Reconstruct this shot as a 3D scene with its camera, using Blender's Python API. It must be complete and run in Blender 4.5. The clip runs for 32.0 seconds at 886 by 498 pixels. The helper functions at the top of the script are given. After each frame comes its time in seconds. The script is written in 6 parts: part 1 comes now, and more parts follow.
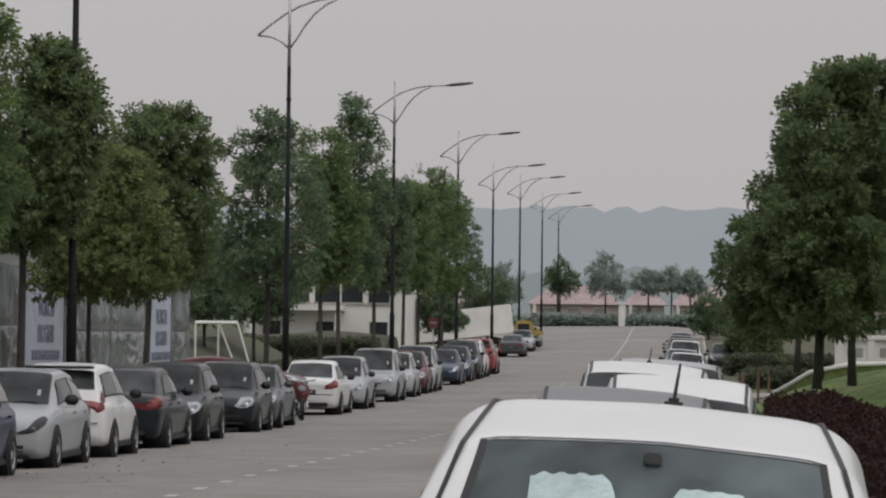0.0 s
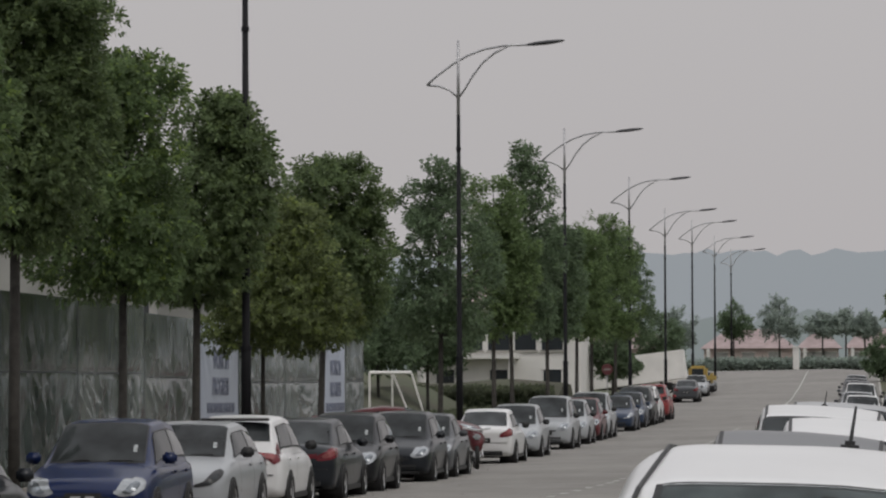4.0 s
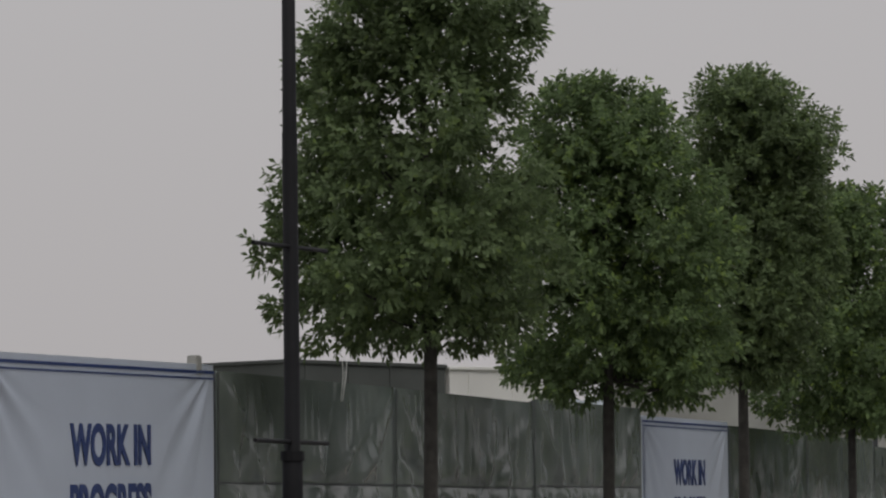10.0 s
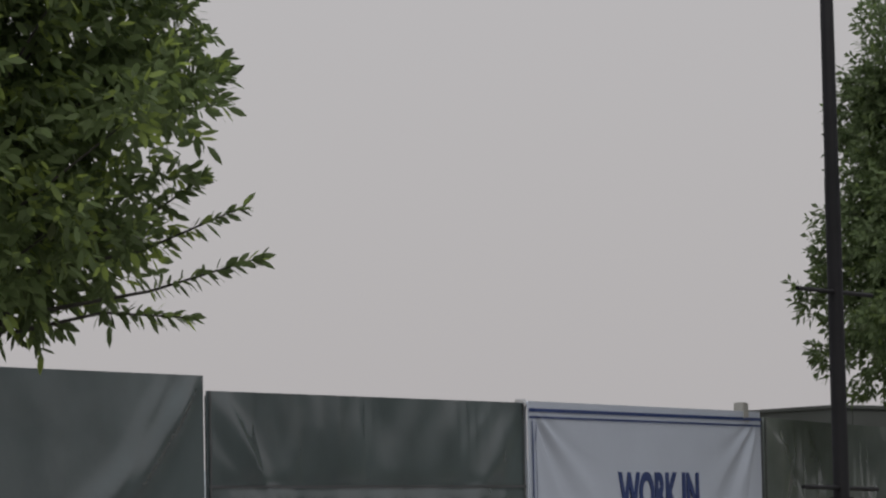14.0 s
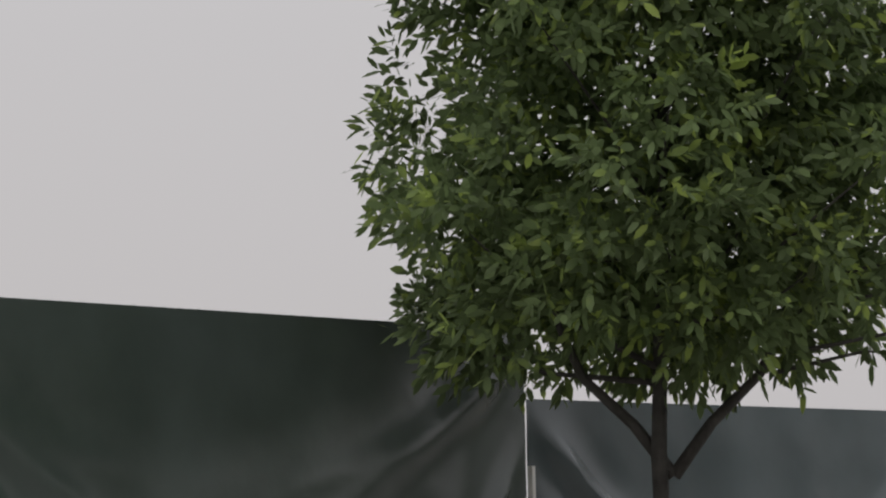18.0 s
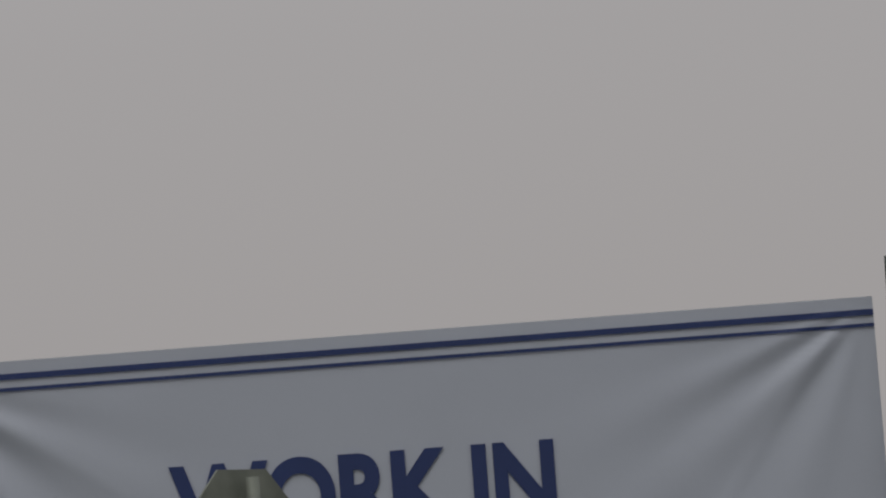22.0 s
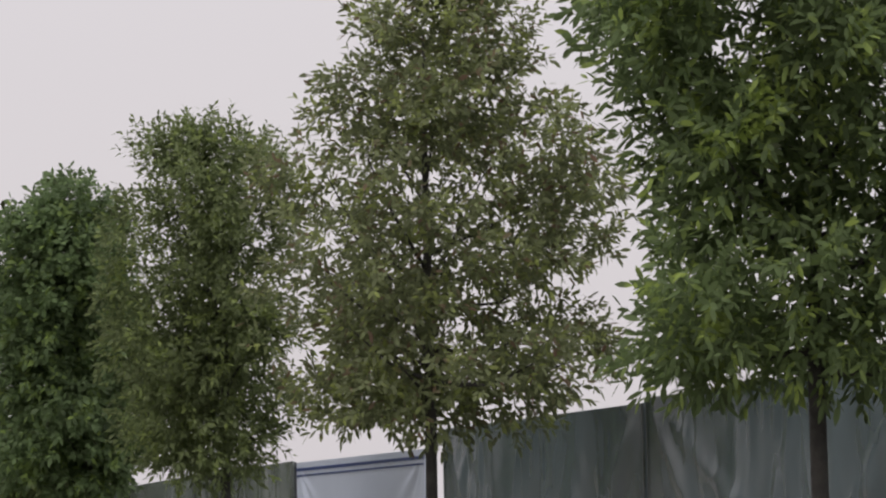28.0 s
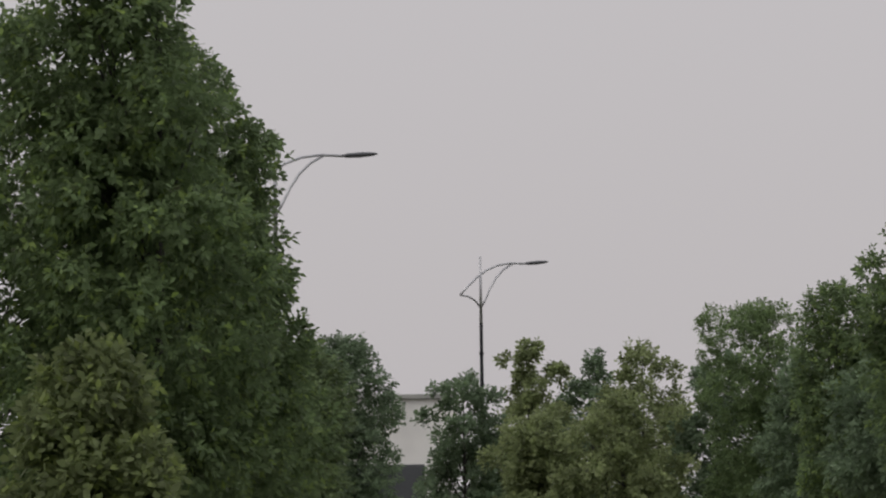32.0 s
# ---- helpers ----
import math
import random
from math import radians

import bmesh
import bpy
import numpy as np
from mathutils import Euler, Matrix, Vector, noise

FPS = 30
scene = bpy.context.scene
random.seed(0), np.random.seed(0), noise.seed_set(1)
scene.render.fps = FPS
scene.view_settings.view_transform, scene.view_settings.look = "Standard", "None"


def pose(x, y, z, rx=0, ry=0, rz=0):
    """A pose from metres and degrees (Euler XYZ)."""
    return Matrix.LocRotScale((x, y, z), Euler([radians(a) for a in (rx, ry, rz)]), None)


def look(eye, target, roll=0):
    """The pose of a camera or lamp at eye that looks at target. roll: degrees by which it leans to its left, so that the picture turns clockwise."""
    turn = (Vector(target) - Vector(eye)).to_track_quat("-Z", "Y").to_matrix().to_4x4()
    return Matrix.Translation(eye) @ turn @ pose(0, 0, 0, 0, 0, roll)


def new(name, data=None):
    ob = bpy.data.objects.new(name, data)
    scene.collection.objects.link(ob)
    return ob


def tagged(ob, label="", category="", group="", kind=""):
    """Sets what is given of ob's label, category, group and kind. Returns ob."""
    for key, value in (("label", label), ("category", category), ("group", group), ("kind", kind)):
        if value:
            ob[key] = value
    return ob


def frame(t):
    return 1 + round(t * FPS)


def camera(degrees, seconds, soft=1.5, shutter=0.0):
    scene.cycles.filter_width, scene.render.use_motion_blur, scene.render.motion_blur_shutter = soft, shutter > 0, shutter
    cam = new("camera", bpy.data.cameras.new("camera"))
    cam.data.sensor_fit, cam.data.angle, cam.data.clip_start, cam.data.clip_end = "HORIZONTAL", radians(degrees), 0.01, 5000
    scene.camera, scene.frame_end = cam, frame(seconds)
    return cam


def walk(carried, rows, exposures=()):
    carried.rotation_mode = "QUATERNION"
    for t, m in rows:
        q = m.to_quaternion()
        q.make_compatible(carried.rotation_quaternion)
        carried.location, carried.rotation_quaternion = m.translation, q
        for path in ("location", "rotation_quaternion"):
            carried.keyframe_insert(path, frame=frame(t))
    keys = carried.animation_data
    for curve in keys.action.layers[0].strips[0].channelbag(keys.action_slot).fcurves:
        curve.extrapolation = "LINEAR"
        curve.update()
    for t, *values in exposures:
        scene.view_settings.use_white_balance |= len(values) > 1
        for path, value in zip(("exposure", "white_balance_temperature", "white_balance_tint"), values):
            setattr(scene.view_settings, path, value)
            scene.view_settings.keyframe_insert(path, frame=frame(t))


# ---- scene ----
cam = camera(13.28, 32.0, soft=2.2)
EYE = (0.0, 0.0, 2.05)
# seconds, then the camera's turn in degrees about x, y and z; it stands still and pans
TURNS = [
    (0, 91.232, -0.675, 3.686), (0.5, 91.327, -0.541, 4.032), (1, 91.405, -0.451, 4.345),
    (1.5, 91.510, -0.373, 4.730), (2, 91.596, -0.297, 5.042), (2.5, 91.690, -0.194, 5.433),
    (3, 91.761, -0.006, 5.737), (3.5, 91.826, 0.086, 5.989), (5.5, 92.431, 0.684, 7.282),
    (6, 92.582, 0.601, 7.683), (6.5, 92.795, 0.652, 8.797), (7, 92.964, 0.637, 9.910),
    (7.5, 93.172, 0.746, 11.301), (8, 93.344, 0.785, 12.409), (8.5, 93.541, 0.745, 13.793),
    (9, 93.688, 0.632, 14.898), (9.5, 93.870, 0.635, 16.169), (10, 94.054, 0.681, 17.243),
    (10.5, 94.183, 0.775, 18.142), (11, 94.303, 0.649, 19.039), (11.5, 94.444, 0.623, 20.184),
    (12, 94.520, 0.792, 21.109), (12.5, 94.625, 0.888, 22.262), (13, 94.736, 0.970, 23.434),
    (13.5, 94.826, 1.097, 24.443), (15.5, 95.206, 1.504, 29.481), (16, 95.330, 1.439, 31.056),
    (16.5, 95.434, 1.380, 32.345), (17, 95.560, 1.267, 33.962), (17.5, 95.663, 1.224, 35.278),
    (18, 95.750, 1.274, 36.944), (18.5, 95.806, 1.175, 38.264), (19, 95.871, 1.185, 39.935),
    (19.5, 95.907, 1.272, 41.273), (20, 95.939, 1.250, 42.930), (20.5, 95.924, 0.610, 44.380),
    (21, 95.893, 1.254, 47.066), (21.5, 95.945, 2.848, 49.891), (22, 95.976, 4.219, 53.257),
    (22.5, 95.989, 2.362, 55.093), (23, 95.977, 0.949, 57.759), (23.5, 95.993, 0.429, 59.576),
    (24, 95.965, 0.524, 61.607), (24.5, 95.926, 0.486, 63.167), (25, 95.829, 0.156, 65.094),
    (25.5, 95.745, 0.259, 66.674), (27.5, 95.278, 0.821, 73.527), (28, 95.130, 0.934, 75.408),
    (28.5, 95.013, 0.885, 77.062), (29, 94.880, 0.808, 79.288), (29.5, 94.778, 0.811, 81.130),
    (30, 94.658, 0.805, 83.449), (30.5, 94.667, 0.670, 85.302), (31, 94.693, 0.551, 87.604),
    (31.5, 94.682, 0.637, 89.210), (32, 94.688, 0.784, 90.850),
]
# seconds, stops, kelvin and tint
EXPOSURES = [(0, 0.09, 6500, 10), (6, 0, 6500, 10), (9, 0, 6500, 10), (11, -0.14, 6500, 10), (13.5, -0.02, 6500, 10), (16, 0.06, 6500, 10), (18, 0.22, 6500, 10), (19, 0.12, 6500, 10), (20, -0.1, 6600, 10), (20.5, -0.22, 6600, 10), (21, -0.34, 6600, 10), (22.3, -0.444, 6600, 10), (23, -0.5, 6400, 5.3), (23.2, -0.46, 6350, 6), (24, -0.3, 6250, 5), (24.7, -0.16, 6300, 6.5), (25, -0.1, 6450, 9), (25.2, -0.057, 6500, 9.5), (27.6, 0.455, 6500, 14), (28, 0.54, 6500, 14.2), (29, 0.44, 6500, 14.6), (30, 0.18, 6500, 15), (31, 0.08, 6500, 12), (32, 0.15, 6500, 12)]
walk(cam, [(t, pose(*EYE, rx, ry, rz)) for t, rx, ry, rz in TURNS], EXPOSURES)

# ---- sky and sun: a hazy overcast day ----
world = bpy.data.worlds.new("overcast_sky")
scene.world = world
world.use_nodes = True
wn, wl = world.node_tree.nodes, world.node_tree.links
wn.clear()
sky = wn.new("ShaderNodeTexSky")
sky.sky_type = "NISHITA"
sky.sun_disc = False
sky.sun_elevation, sky.sun_rotation = radians(55), radians(140)
sky.dust_density, sky.air_density = 6.0, 1.5
SKY_STRENGTH = 0.1
wco = wn.new("ShaderNodeTexCoord")
wsep = wn.new("ShaderNodeSeparateXYZ")
wl.new(wco.outputs["Generated"], wsep.inputs[0])
wramp = wn.new("ShaderNodeValToRGB")
wl.new(wsep.outputs["Z"], wramp.inputs[0])
cr = wramp.color_ramp
cr.elements[0].position, cr.elements[0].color = 0.0, (4.66, 4.46, 4.52, 1)
cr.elements[1].position, cr.elements[1].color = 1.0, (9.2, 9.3, 9.6, 1)
e = cr.elements.new(0.16)
e.color = (4.98, 4.8, 4.87, 1)
wmix = wn.new("ShaderNodeMix")
wmix.data_type = "RGBA"
wmix.inputs["Factor"].default_value = 0.93
wl.new(sky.outputs[0], wmix.inputs["A"])
wl.new(wramp.outputs[0], wmix.inputs["B"])
wbg = wn.new("ShaderNodeBackground")
wbg.inputs["Strength"].default_value = SKY_STRENGTH
wl.new(wmix.outputs["Result"], wbg.inputs[0])
wout = wn.new("ShaderNodeOutputWorld")
wl.new(wbg.outputs[0], wout.inputs[0])
sun = new("sun", bpy.data.lights.new("sun", "SUN"))
sun.data.energy, sun.data.angle, sun.data.color = 0.6, radians(25), (1.0, 0.96, 0.9)
sun.matrix_world = look((0, 0, 0), (-0.37, 0.44, -0.82))


# ---- materials ----
def mat(name, colour, rough=0.6, metal=0.0, scale=3.0, vary=0.12, bump=0.0, bump_scale=40.0, tint=None, big=0.25, coat=0.0, island=0.0, objrand=0.0, spec=0.5):
    """A node material: a base colour with a broad and a fine variation, and a fine relief."""
    m = bpy.data.materials.new(name)
    m.use_nodes = True
    n, l = m.node_tree.nodes, m.node_tree.links
    b = n["Principled BSDF"]
    b.inputs["Roughness"].default_value = rough
    b.inputs["Metallic"].default_value = metal
    b.inputs["Coat Weight"].default_value = coat
    b.inputs["Coat Roughness"].default_value = 0.06
    b.inputs["Specular IOR Level"].default_value = spec
    co = n.new("ShaderNodeTexCoord")
    n1 = n.new("ShaderNodeTexNoise")
    n1.inputs["Scale"].default_value, n1.inputs["Detail"].default_value = scale, 6
    n2 = n.new("ShaderNodeTexNoise")
    n2.inputs["Scale"].default_value, n2.inputs["Detail"].default_value = scale * big, 3
    l.new(co.outputs["Object"], n1.inputs["Vector"])
    l.new(co.outputs["Object"], n2.inputs["Vector"])
    add = n.new("ShaderNodeMath")
    add.operation = "ADD"
    l.new(n1.outputs[0], add.inputs[0])
    l.new(n2.outputs[0], add.inputs[1])
    mr = n.new("ShaderNodeMapRange")
    mr.inputs["From Min"].default_value, mr.inputs["From Max"].default_value = 0.7, 1.3
    l.new(add.outputs[0], mr.inputs["Value"])
    mix = n.new("ShaderNodeMix")
    mix.data_type = "RGBA"
    dark = tuple(c * (1 - vary) for c in colour)
    light = tint or tuple(min(1, c * (1 + vary)) for c in colour)
    mix.inputs["A"].default_value, mix.inputs["B"].default_value = (*dark, 1), (*light, 1)
    l.new(mr.outputs[0], mix.inputs["Factor"])
    last = mix.outputs["Result"]
    if island or objrand:
        hs = n.new("ShaderNodeHueSaturation")
        src = n.new("ShaderNodeNewGeometry").outputs["Random Per Island"] if island else n.new("ShaderNodeObjectInfo").outputs["Random"]
        mv = n.new("ShaderNodeMapRange")
        amount = island or objrand
        mv.inputs["To Min"].default_value, mv.inputs["To Max"].default_value = 1 - amount, 1 + amount
        l.new(src, mv.inputs["Value"])
        l.new(mv.outputs[0], hs.inputs["Value"])
        l.new(last, hs.inputs["Color"])
        last = hs.outputs[0]
    l.new(last, b.inputs["Base Color"])
    if bump:
        n3 = n.new("ShaderNodeTexNoise")
        n3.inputs["Scale"].default_value, n3.inputs["Detail"].default_value = bump_scale, 5
        l.new(co.outputs["Object"], n3.inputs["Vector"])
        bp = n.new("ShaderNodeBump")
        bp.inputs["Strength"].default_value, bp.inputs["Distance"].default_value = bump, 0.02
        l.new(n3.outputs[0], bp.inputs["Height"])
        l.new(bp.outputs[0], b.inputs["Normal"])
    return m


def leaf_mat(name, colour, young, dry=(0.05, 0.06, 0.025), share=0.12, dry_share=0.03):
    """Leaves: every leaf its own shade, some young and light, a few dry; light passes through a little."""
    m = bpy.data.materials.new(name)
    m.use_nodes = True
    n, l = m.node_tree.nodes, m.node_tree.links
    b = n["Principled BSDF"]
    geo = n.new("ShaderNodeNewGeometry")
    ramp = n.new("ShaderNodeValToRGB")
    l.new(geo.outputs["Random Per Island"], ramp.inputs[0])
    c = ramp.color_ramp
    c.elements[0].position, c.elements[0].color = 0.0, (*dry, 1)
    c.elements[1].position, c.elements[1].color = 1.0, (*young, 1)
    for p, k in ((dry_share, 0.8), (0.5, 1.0), (1 - share, 1.2)):
        q = c.elements.new(p)
        q.color = (*[v * k for v in colour], 1)
    co = n.new("ShaderNodeTexCoord")
    nz = n.new("ShaderNodeTexNoise")
    nz.inputs["Scale"].default_value, nz.inputs["Detail"].default_value = 1.7, 3.0
    l.new(co.outputs["Object"], nz.inputs["Vector"])
    tuft = n.new("ShaderNodeTexNoise")
    tuft.inputs["Scale"].default_value, tuft.inputs["Detail"].default_value = 3.1, 1.0
    l.new(co.outputs["Object"], tuft.inputs["Vector"])
    tr_ = n.new("ShaderNodeMapRange")
    tr_.inputs["From Min"].default_value, tr_.inputs["From Max"].default_value = 0.6, 0.7
    tr_.inputs["To Max"].default_value = min(0.85, share * 7)
    l.new(tuft.outputs[0], tr_.inputs["Value"])
    fresh = n.new("ShaderNodeMix")
    fresh.data_type = "RGBA"
    fresh.inputs["B"].default_value = (*young, 1)
    l.new(tr_.outputs[0], fresh.inputs["Factor"])
    l.new(ramp.outputs[0], fresh.inputs["A"])
    hs = n.new("ShaderNodeHueSaturation")
    mv = n.new("ShaderNodeMapRange")
    mv.inputs["From Min"].default_value, mv.inputs["From Max"].default_value = 0.3, 0.7
    mv.inputs["To Min"].default_value, mv.inputs["To Max"].default_value = 0.68, 1.38
    l.new(nz.outputs[0], mv.inputs["Value"])
    l.new(mv.outputs[0], hs.inputs["Value"])
    l.new(fresh.outputs["Result"], hs.inputs["Color"])
    l.new(hs.outputs[0], b.inputs["Base Color"])
    b.inputs["Roughness"].default_value = 0.55
    b.inputs["Specular IOR Level"].default_value = 0.22
    tr = n.new("ShaderNodeBsdfTranslucent")
    l.new(hs.outputs[0], tr.inputs[0])
    ms = n.new("ShaderNodeMixShader")
    ms.inputs[0].default_value = 0.5
    l.new(b.outputs[0], ms.inputs[1])
    l.new(tr.outputs[0], ms.inputs[2])
    l.new(ms.outputs[0], n["Material Output"].inputs[0])
    return m


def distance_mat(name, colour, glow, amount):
    """For the far backdrop: a dull surface with miles of bright haze mixed in as emission."""
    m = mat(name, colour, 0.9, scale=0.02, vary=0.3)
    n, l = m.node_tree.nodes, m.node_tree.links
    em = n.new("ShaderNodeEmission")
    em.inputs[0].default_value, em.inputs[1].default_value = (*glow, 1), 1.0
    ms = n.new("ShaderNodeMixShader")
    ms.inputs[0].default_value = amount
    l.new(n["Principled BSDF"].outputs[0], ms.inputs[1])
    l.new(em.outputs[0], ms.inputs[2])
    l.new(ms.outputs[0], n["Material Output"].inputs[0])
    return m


M_ASPHALT = mat("worn_asphalt", (0.225, 0.213, 0.197), 0.85, scale=1.2, vary=0.2, bump=0.4, bump_scale=60, big=0.12)
M_MARK = mat("road_paint", (0.45, 0.45, 0.42), 0.7, scale=6, vary=0.3)
M_CONC = mat("concrete", (0.36, 0.35, 0.32), 0.85, scale=2, vary=0.2, bump=0.3)
M_PAVE = mat("paving", (0.27, 0.25, 0.22), 0.9, scale=2, vary=0.25, bump=0.3)
M_GROUND = mat("dry_ground", (0.11, 0.098, 0.06), 0.95, scale=0.6, vary=0.35, bump=0.6, bump_scale=8, tint=(0.075, 0.09, 0.04))
M_GRASS = mat("grass", (0.12, 0.165, 0.05), 0.9, scale=4, vary=0.4, bump=0.8, bump_scale=30)
M_DRYGRASS = mat("dull_dry_grass", (0.1, 0.092, 0.062), 0.95, scale=0.5, vary=0.35, bump=0.6, bump_scale=9, tint=(0.07, 0.085, 0.045))
M_SOIL = mat("laterite_soil", (0.16, 0.09, 0.055), 0.95, scale=1.0, vary=0.3, bump=0.6, bump_scale=12)
M_BARK = mat("bark", (0.052, 0.048, 0.043), 0.95, scale=9, vary=0.4, bump=0.8, bump_scale=30)
M_BLACKPOLE = mat("black_pole_paint", (0.009, 0.009, 0.011), 0.6, scale=5, vary=0.2, spec=0.2)
M_GALV = mat("galvanised_steel", (0.42, 0.42, 0.43), 0.45, metal=0.7, scale=6, vary=0.15)
M_TARP = mat("green_tarpaulin", (0.05, 0.068, 0.058), 0.22, scale=0.8, vary=0.3, tint=(0.08, 0.1, 0.094), bump=0.3, bump_scale=3.0, big=0.3, spec=0.75)
M_TARP2 = mat("grey_tarpaulin", (0.1, 0.122, 0.115), 0.2, scale=0.8, vary=0.35, tint=(0.2, 0.225, 0.213), bump=0.35, bump_scale=3.0, big=0.3, spec=0.8)
M_TARP3 = mat("dull_green_tarpaulin", (0.06, 0.08, 0.085), 0.22, scale=0.8, vary=0.25, tint=(0.09, 0.115, 0.124), bump=0.2, bump_scale=3.0, big=0.3, spec=0.6)


def crease(m, scale, depth):
    """Adds sharp creases, as in stretched plastic sheet, over the fine relief."""
    n, l = m.node_tree.nodes, m.node_tree.links
    b = n["Principled BSDF"]
    fine = b.inputs["Normal"].links[0].from_socket
    co = n.new("ShaderNodeTexCoord")
    mp = n.new("ShaderNodeMapping")
    mp.inputs["Scale"].default_value = (1.0, 1.0, 0.45)
    mp.inputs["Rotation"].default_value = (0.5, 0.45, 0.0)
    nz = n.new("ShaderNodeTexNoise")
    nz.noise_type = "RIDGED_MULTIFRACTAL"
    nz.inputs["Scale"].default_value, nz.inputs["Detail"].default_value, nz.inputs["Roughness"].default_value = scale, 2.0, 0.4
    bp = n.new("ShaderNodeBump")
    bp.inputs["Strength"].default_value, bp.inputs["Distance"].default_value = 1.0, depth
    l.new(co.outputs["Object"], mp.inputs["Vector"])
    l.new(mp.outputs[0], nz.inputs["Vector"])
    l.new(nz.outputs[0], bp.inputs["Height"])
    l.new(fine, bp.inputs["Normal"])
    l.new(bp.outputs[0], b.inputs["Normal"])


crease(M_TARP, 0.6, 0.06)
crease(M_TARP2, 0.8, 0.05)
crease(M_TARP3, 0.9, 0.1)
M_POSTER = mat("poster_vinyl", (0.445, 0.49, 0.575), 0.5, scale=0.8, vary=0.05, bump=0.15, bump_scale=5)
M_POSTEREDGE = mat("poster_frame", (0.55, 0.56, 0.58), 0.5, scale=3, vary=0.1)
M_NAVY = mat("navy_print", (0.016, 0.036, 0.14), 0.5, scale=2, vary=0.1)
# ink of the two far boards: the same navy, paled for haze
M_NAVYHAZED = mat("hazed_navy_print", (0.16, 0.18, 0.25), 0.5, scale=2, vary=0.15)
M_WHITE = mat("white_render", (0.72, 0.71, 0.68), 0.8, scale=0.8, vary=0.1, bump=0.1)
M_GREYWALL = mat("grey_cement_wall", (0.33, 0.33, 0.31), 0.85, scale=0.7, vary=0.2, bump=0.2)
# cabin grey, darkened in its colour for the shade it stands in
M_CABIN = mat("dull_grey_cladding", (0.07, 0.076, 0.072), 0.7, scale=0.8, vary=0.2)
M_DARKWALL = mat("dark_wall", (0.06, 0.065, 0.07), 0.7, scale=0.8, vary=0.2)
# walls and roof tiles of distant houses, paled in their colour for haze
M_CREAM = mat("hazed_cream_render", (0.52, 0.43, 0.4), 0.85, scale=0.8, vary=0.1)
M_TERRA = mat("hazed_terracotta_tiles", (0.34, 0.265, 0.26), 0.85, scale=1.5, vary=0.2, bump=0.3, bump_scale=6)
M_WINDOW = mat("window_glass", (0.03, 0.035, 0.04), 0.12, scale=1, vary=0.2)
M_WOOD = mat("timber", (0.2, 0.13, 0.08), 0.7, scale=6, vary=0.25)
M_RED = mat("red_paint", (0.13, 0.035, 0.04), 0.5, scale=4, vary=0.15)
M_YELLOW = mat("yellow_paint", (0.4, 0.29, 0.08), 0.5, scale=4, vary=0.15)
M_SIGNBACK = mat("dull_aluminium", (0.2, 0.22, 0.19), 0.55, metal=0.3, scale=6, vary=0.25)
M_RUBBER = mat("tyre_rubber", (0.018, 0.018, 0.018), 0.85, scale=12, vary=0.2)
M_RIM = mat("alloy_rim", (0.6, 0.6, 0.61), 0.35, metal=0.5, scale=8, vary=0.1)
# light blotches in the dark colour stand in for reflections and the interior
M_GLASS = mat("reflection_mottled_glass", (0.01, 0.012, 0.013), 0.04, scale=1.5, vary=0.8, tint=(0.06, 0.067, 0.07), big=0.8, spec=0.22)
M_TRIM = mat("black_plastic", (0.02, 0.02, 0.021), 0.55, scale=10, vary=0.2)
M_LAMP = mat("headlamp", (0.42, 0.44, 0.46), 0.15, metal=0.4, scale=8, vary=0.25)
M_TAIL = mat("tail_lamp", (0.15, 0.012, 0.02), 0.2, scale=8, vary=0.25)
M_LENS = mat("lamp_reflector", (0.25, 0.27, 0.29), 0.1, metal=0.6, scale=14, vary=0.5)
M_TAIL2 = mat("tail_lamp_clear", (0.24, 0.06, 0.06), 0.2, scale=14, vary=0.3)
M_PLATE = mat("plate_black", (0.02, 0.02, 0.02), 0.5, scale=5, vary=0.1)
M_DISC = mat("pale_sticker", (0.36, 0.38, 0.38), 0.4, scale=14, vary=0.5)
M_PLATEBAR = mat("plate_white", (0.45, 0.45, 0.45), 0.5, scale=5, vary=0.1)
M_SHADE = mat("silver_sunshade", (0.6, 0.66, 0.66), 0.3, metal=0.6, scale=10, vary=0.2, bump=0.6, bump_scale=50)
M_BRONZE = mat("dark_aluminium", (0.08, 0.08, 0.085), 0.4, metal=0.5)
PAINTS = {}


def paint(name, colour):
    if name not in PAINTS:
        PAINTS[name] = mat("car_paint_" + name, colour, 0.3, metal=0.0, scale=1.5, vary=0.06, coat=0.3, spec=0.25)
    return PAINTS[name]


L_NEAR = leaf_mat("leaves_green", (0.132, 0.188, 0.083), (0.24, 0.33, 0.08), share=0.08)
L_FRESH = leaf_mat("leaves_fresh", (0.132, 0.18, 0.076), (0.33, 0.42, 0.1), share=0.12)
L_DARK = leaf_mat("leaves_dark", (0.137, 0.186, 0.088), (0.17, 0.23, 0.07), share=0.08)
# greyer, lighter green for farther trees: some haze put into the leaf colour
L_HAZED = leaf_mat("leaves_haze_green", (0.143, 0.199, 0.116), (0.14, 0.2, 0.09), share=0.06)
L_OLIVE = leaf_mat("leaves_olive", (0.148, 0.183, 0.0781), (0.24, 0.3, 0.09), share=0.12, dry_share=0.03)
L_BROWN = leaf_mat("leaves_browning", (0.168, 0.192, 0.094), (0.29, 0.34, 0.1), dry=(0.2, 0.13, 0.09), share=0.14, dry_share=0.1)
L_HEDGE = leaf_mat("hedge_leaves", (0.1, 0.115, 0.073), (0.13, 0.155, 0.08))
L_REDBED = leaf_mat("dark_red_leaves", (0.032, 0.016, 0.014), (0.07, 0.03, 0.025), dry=(0.02, 0.012, 0.01))
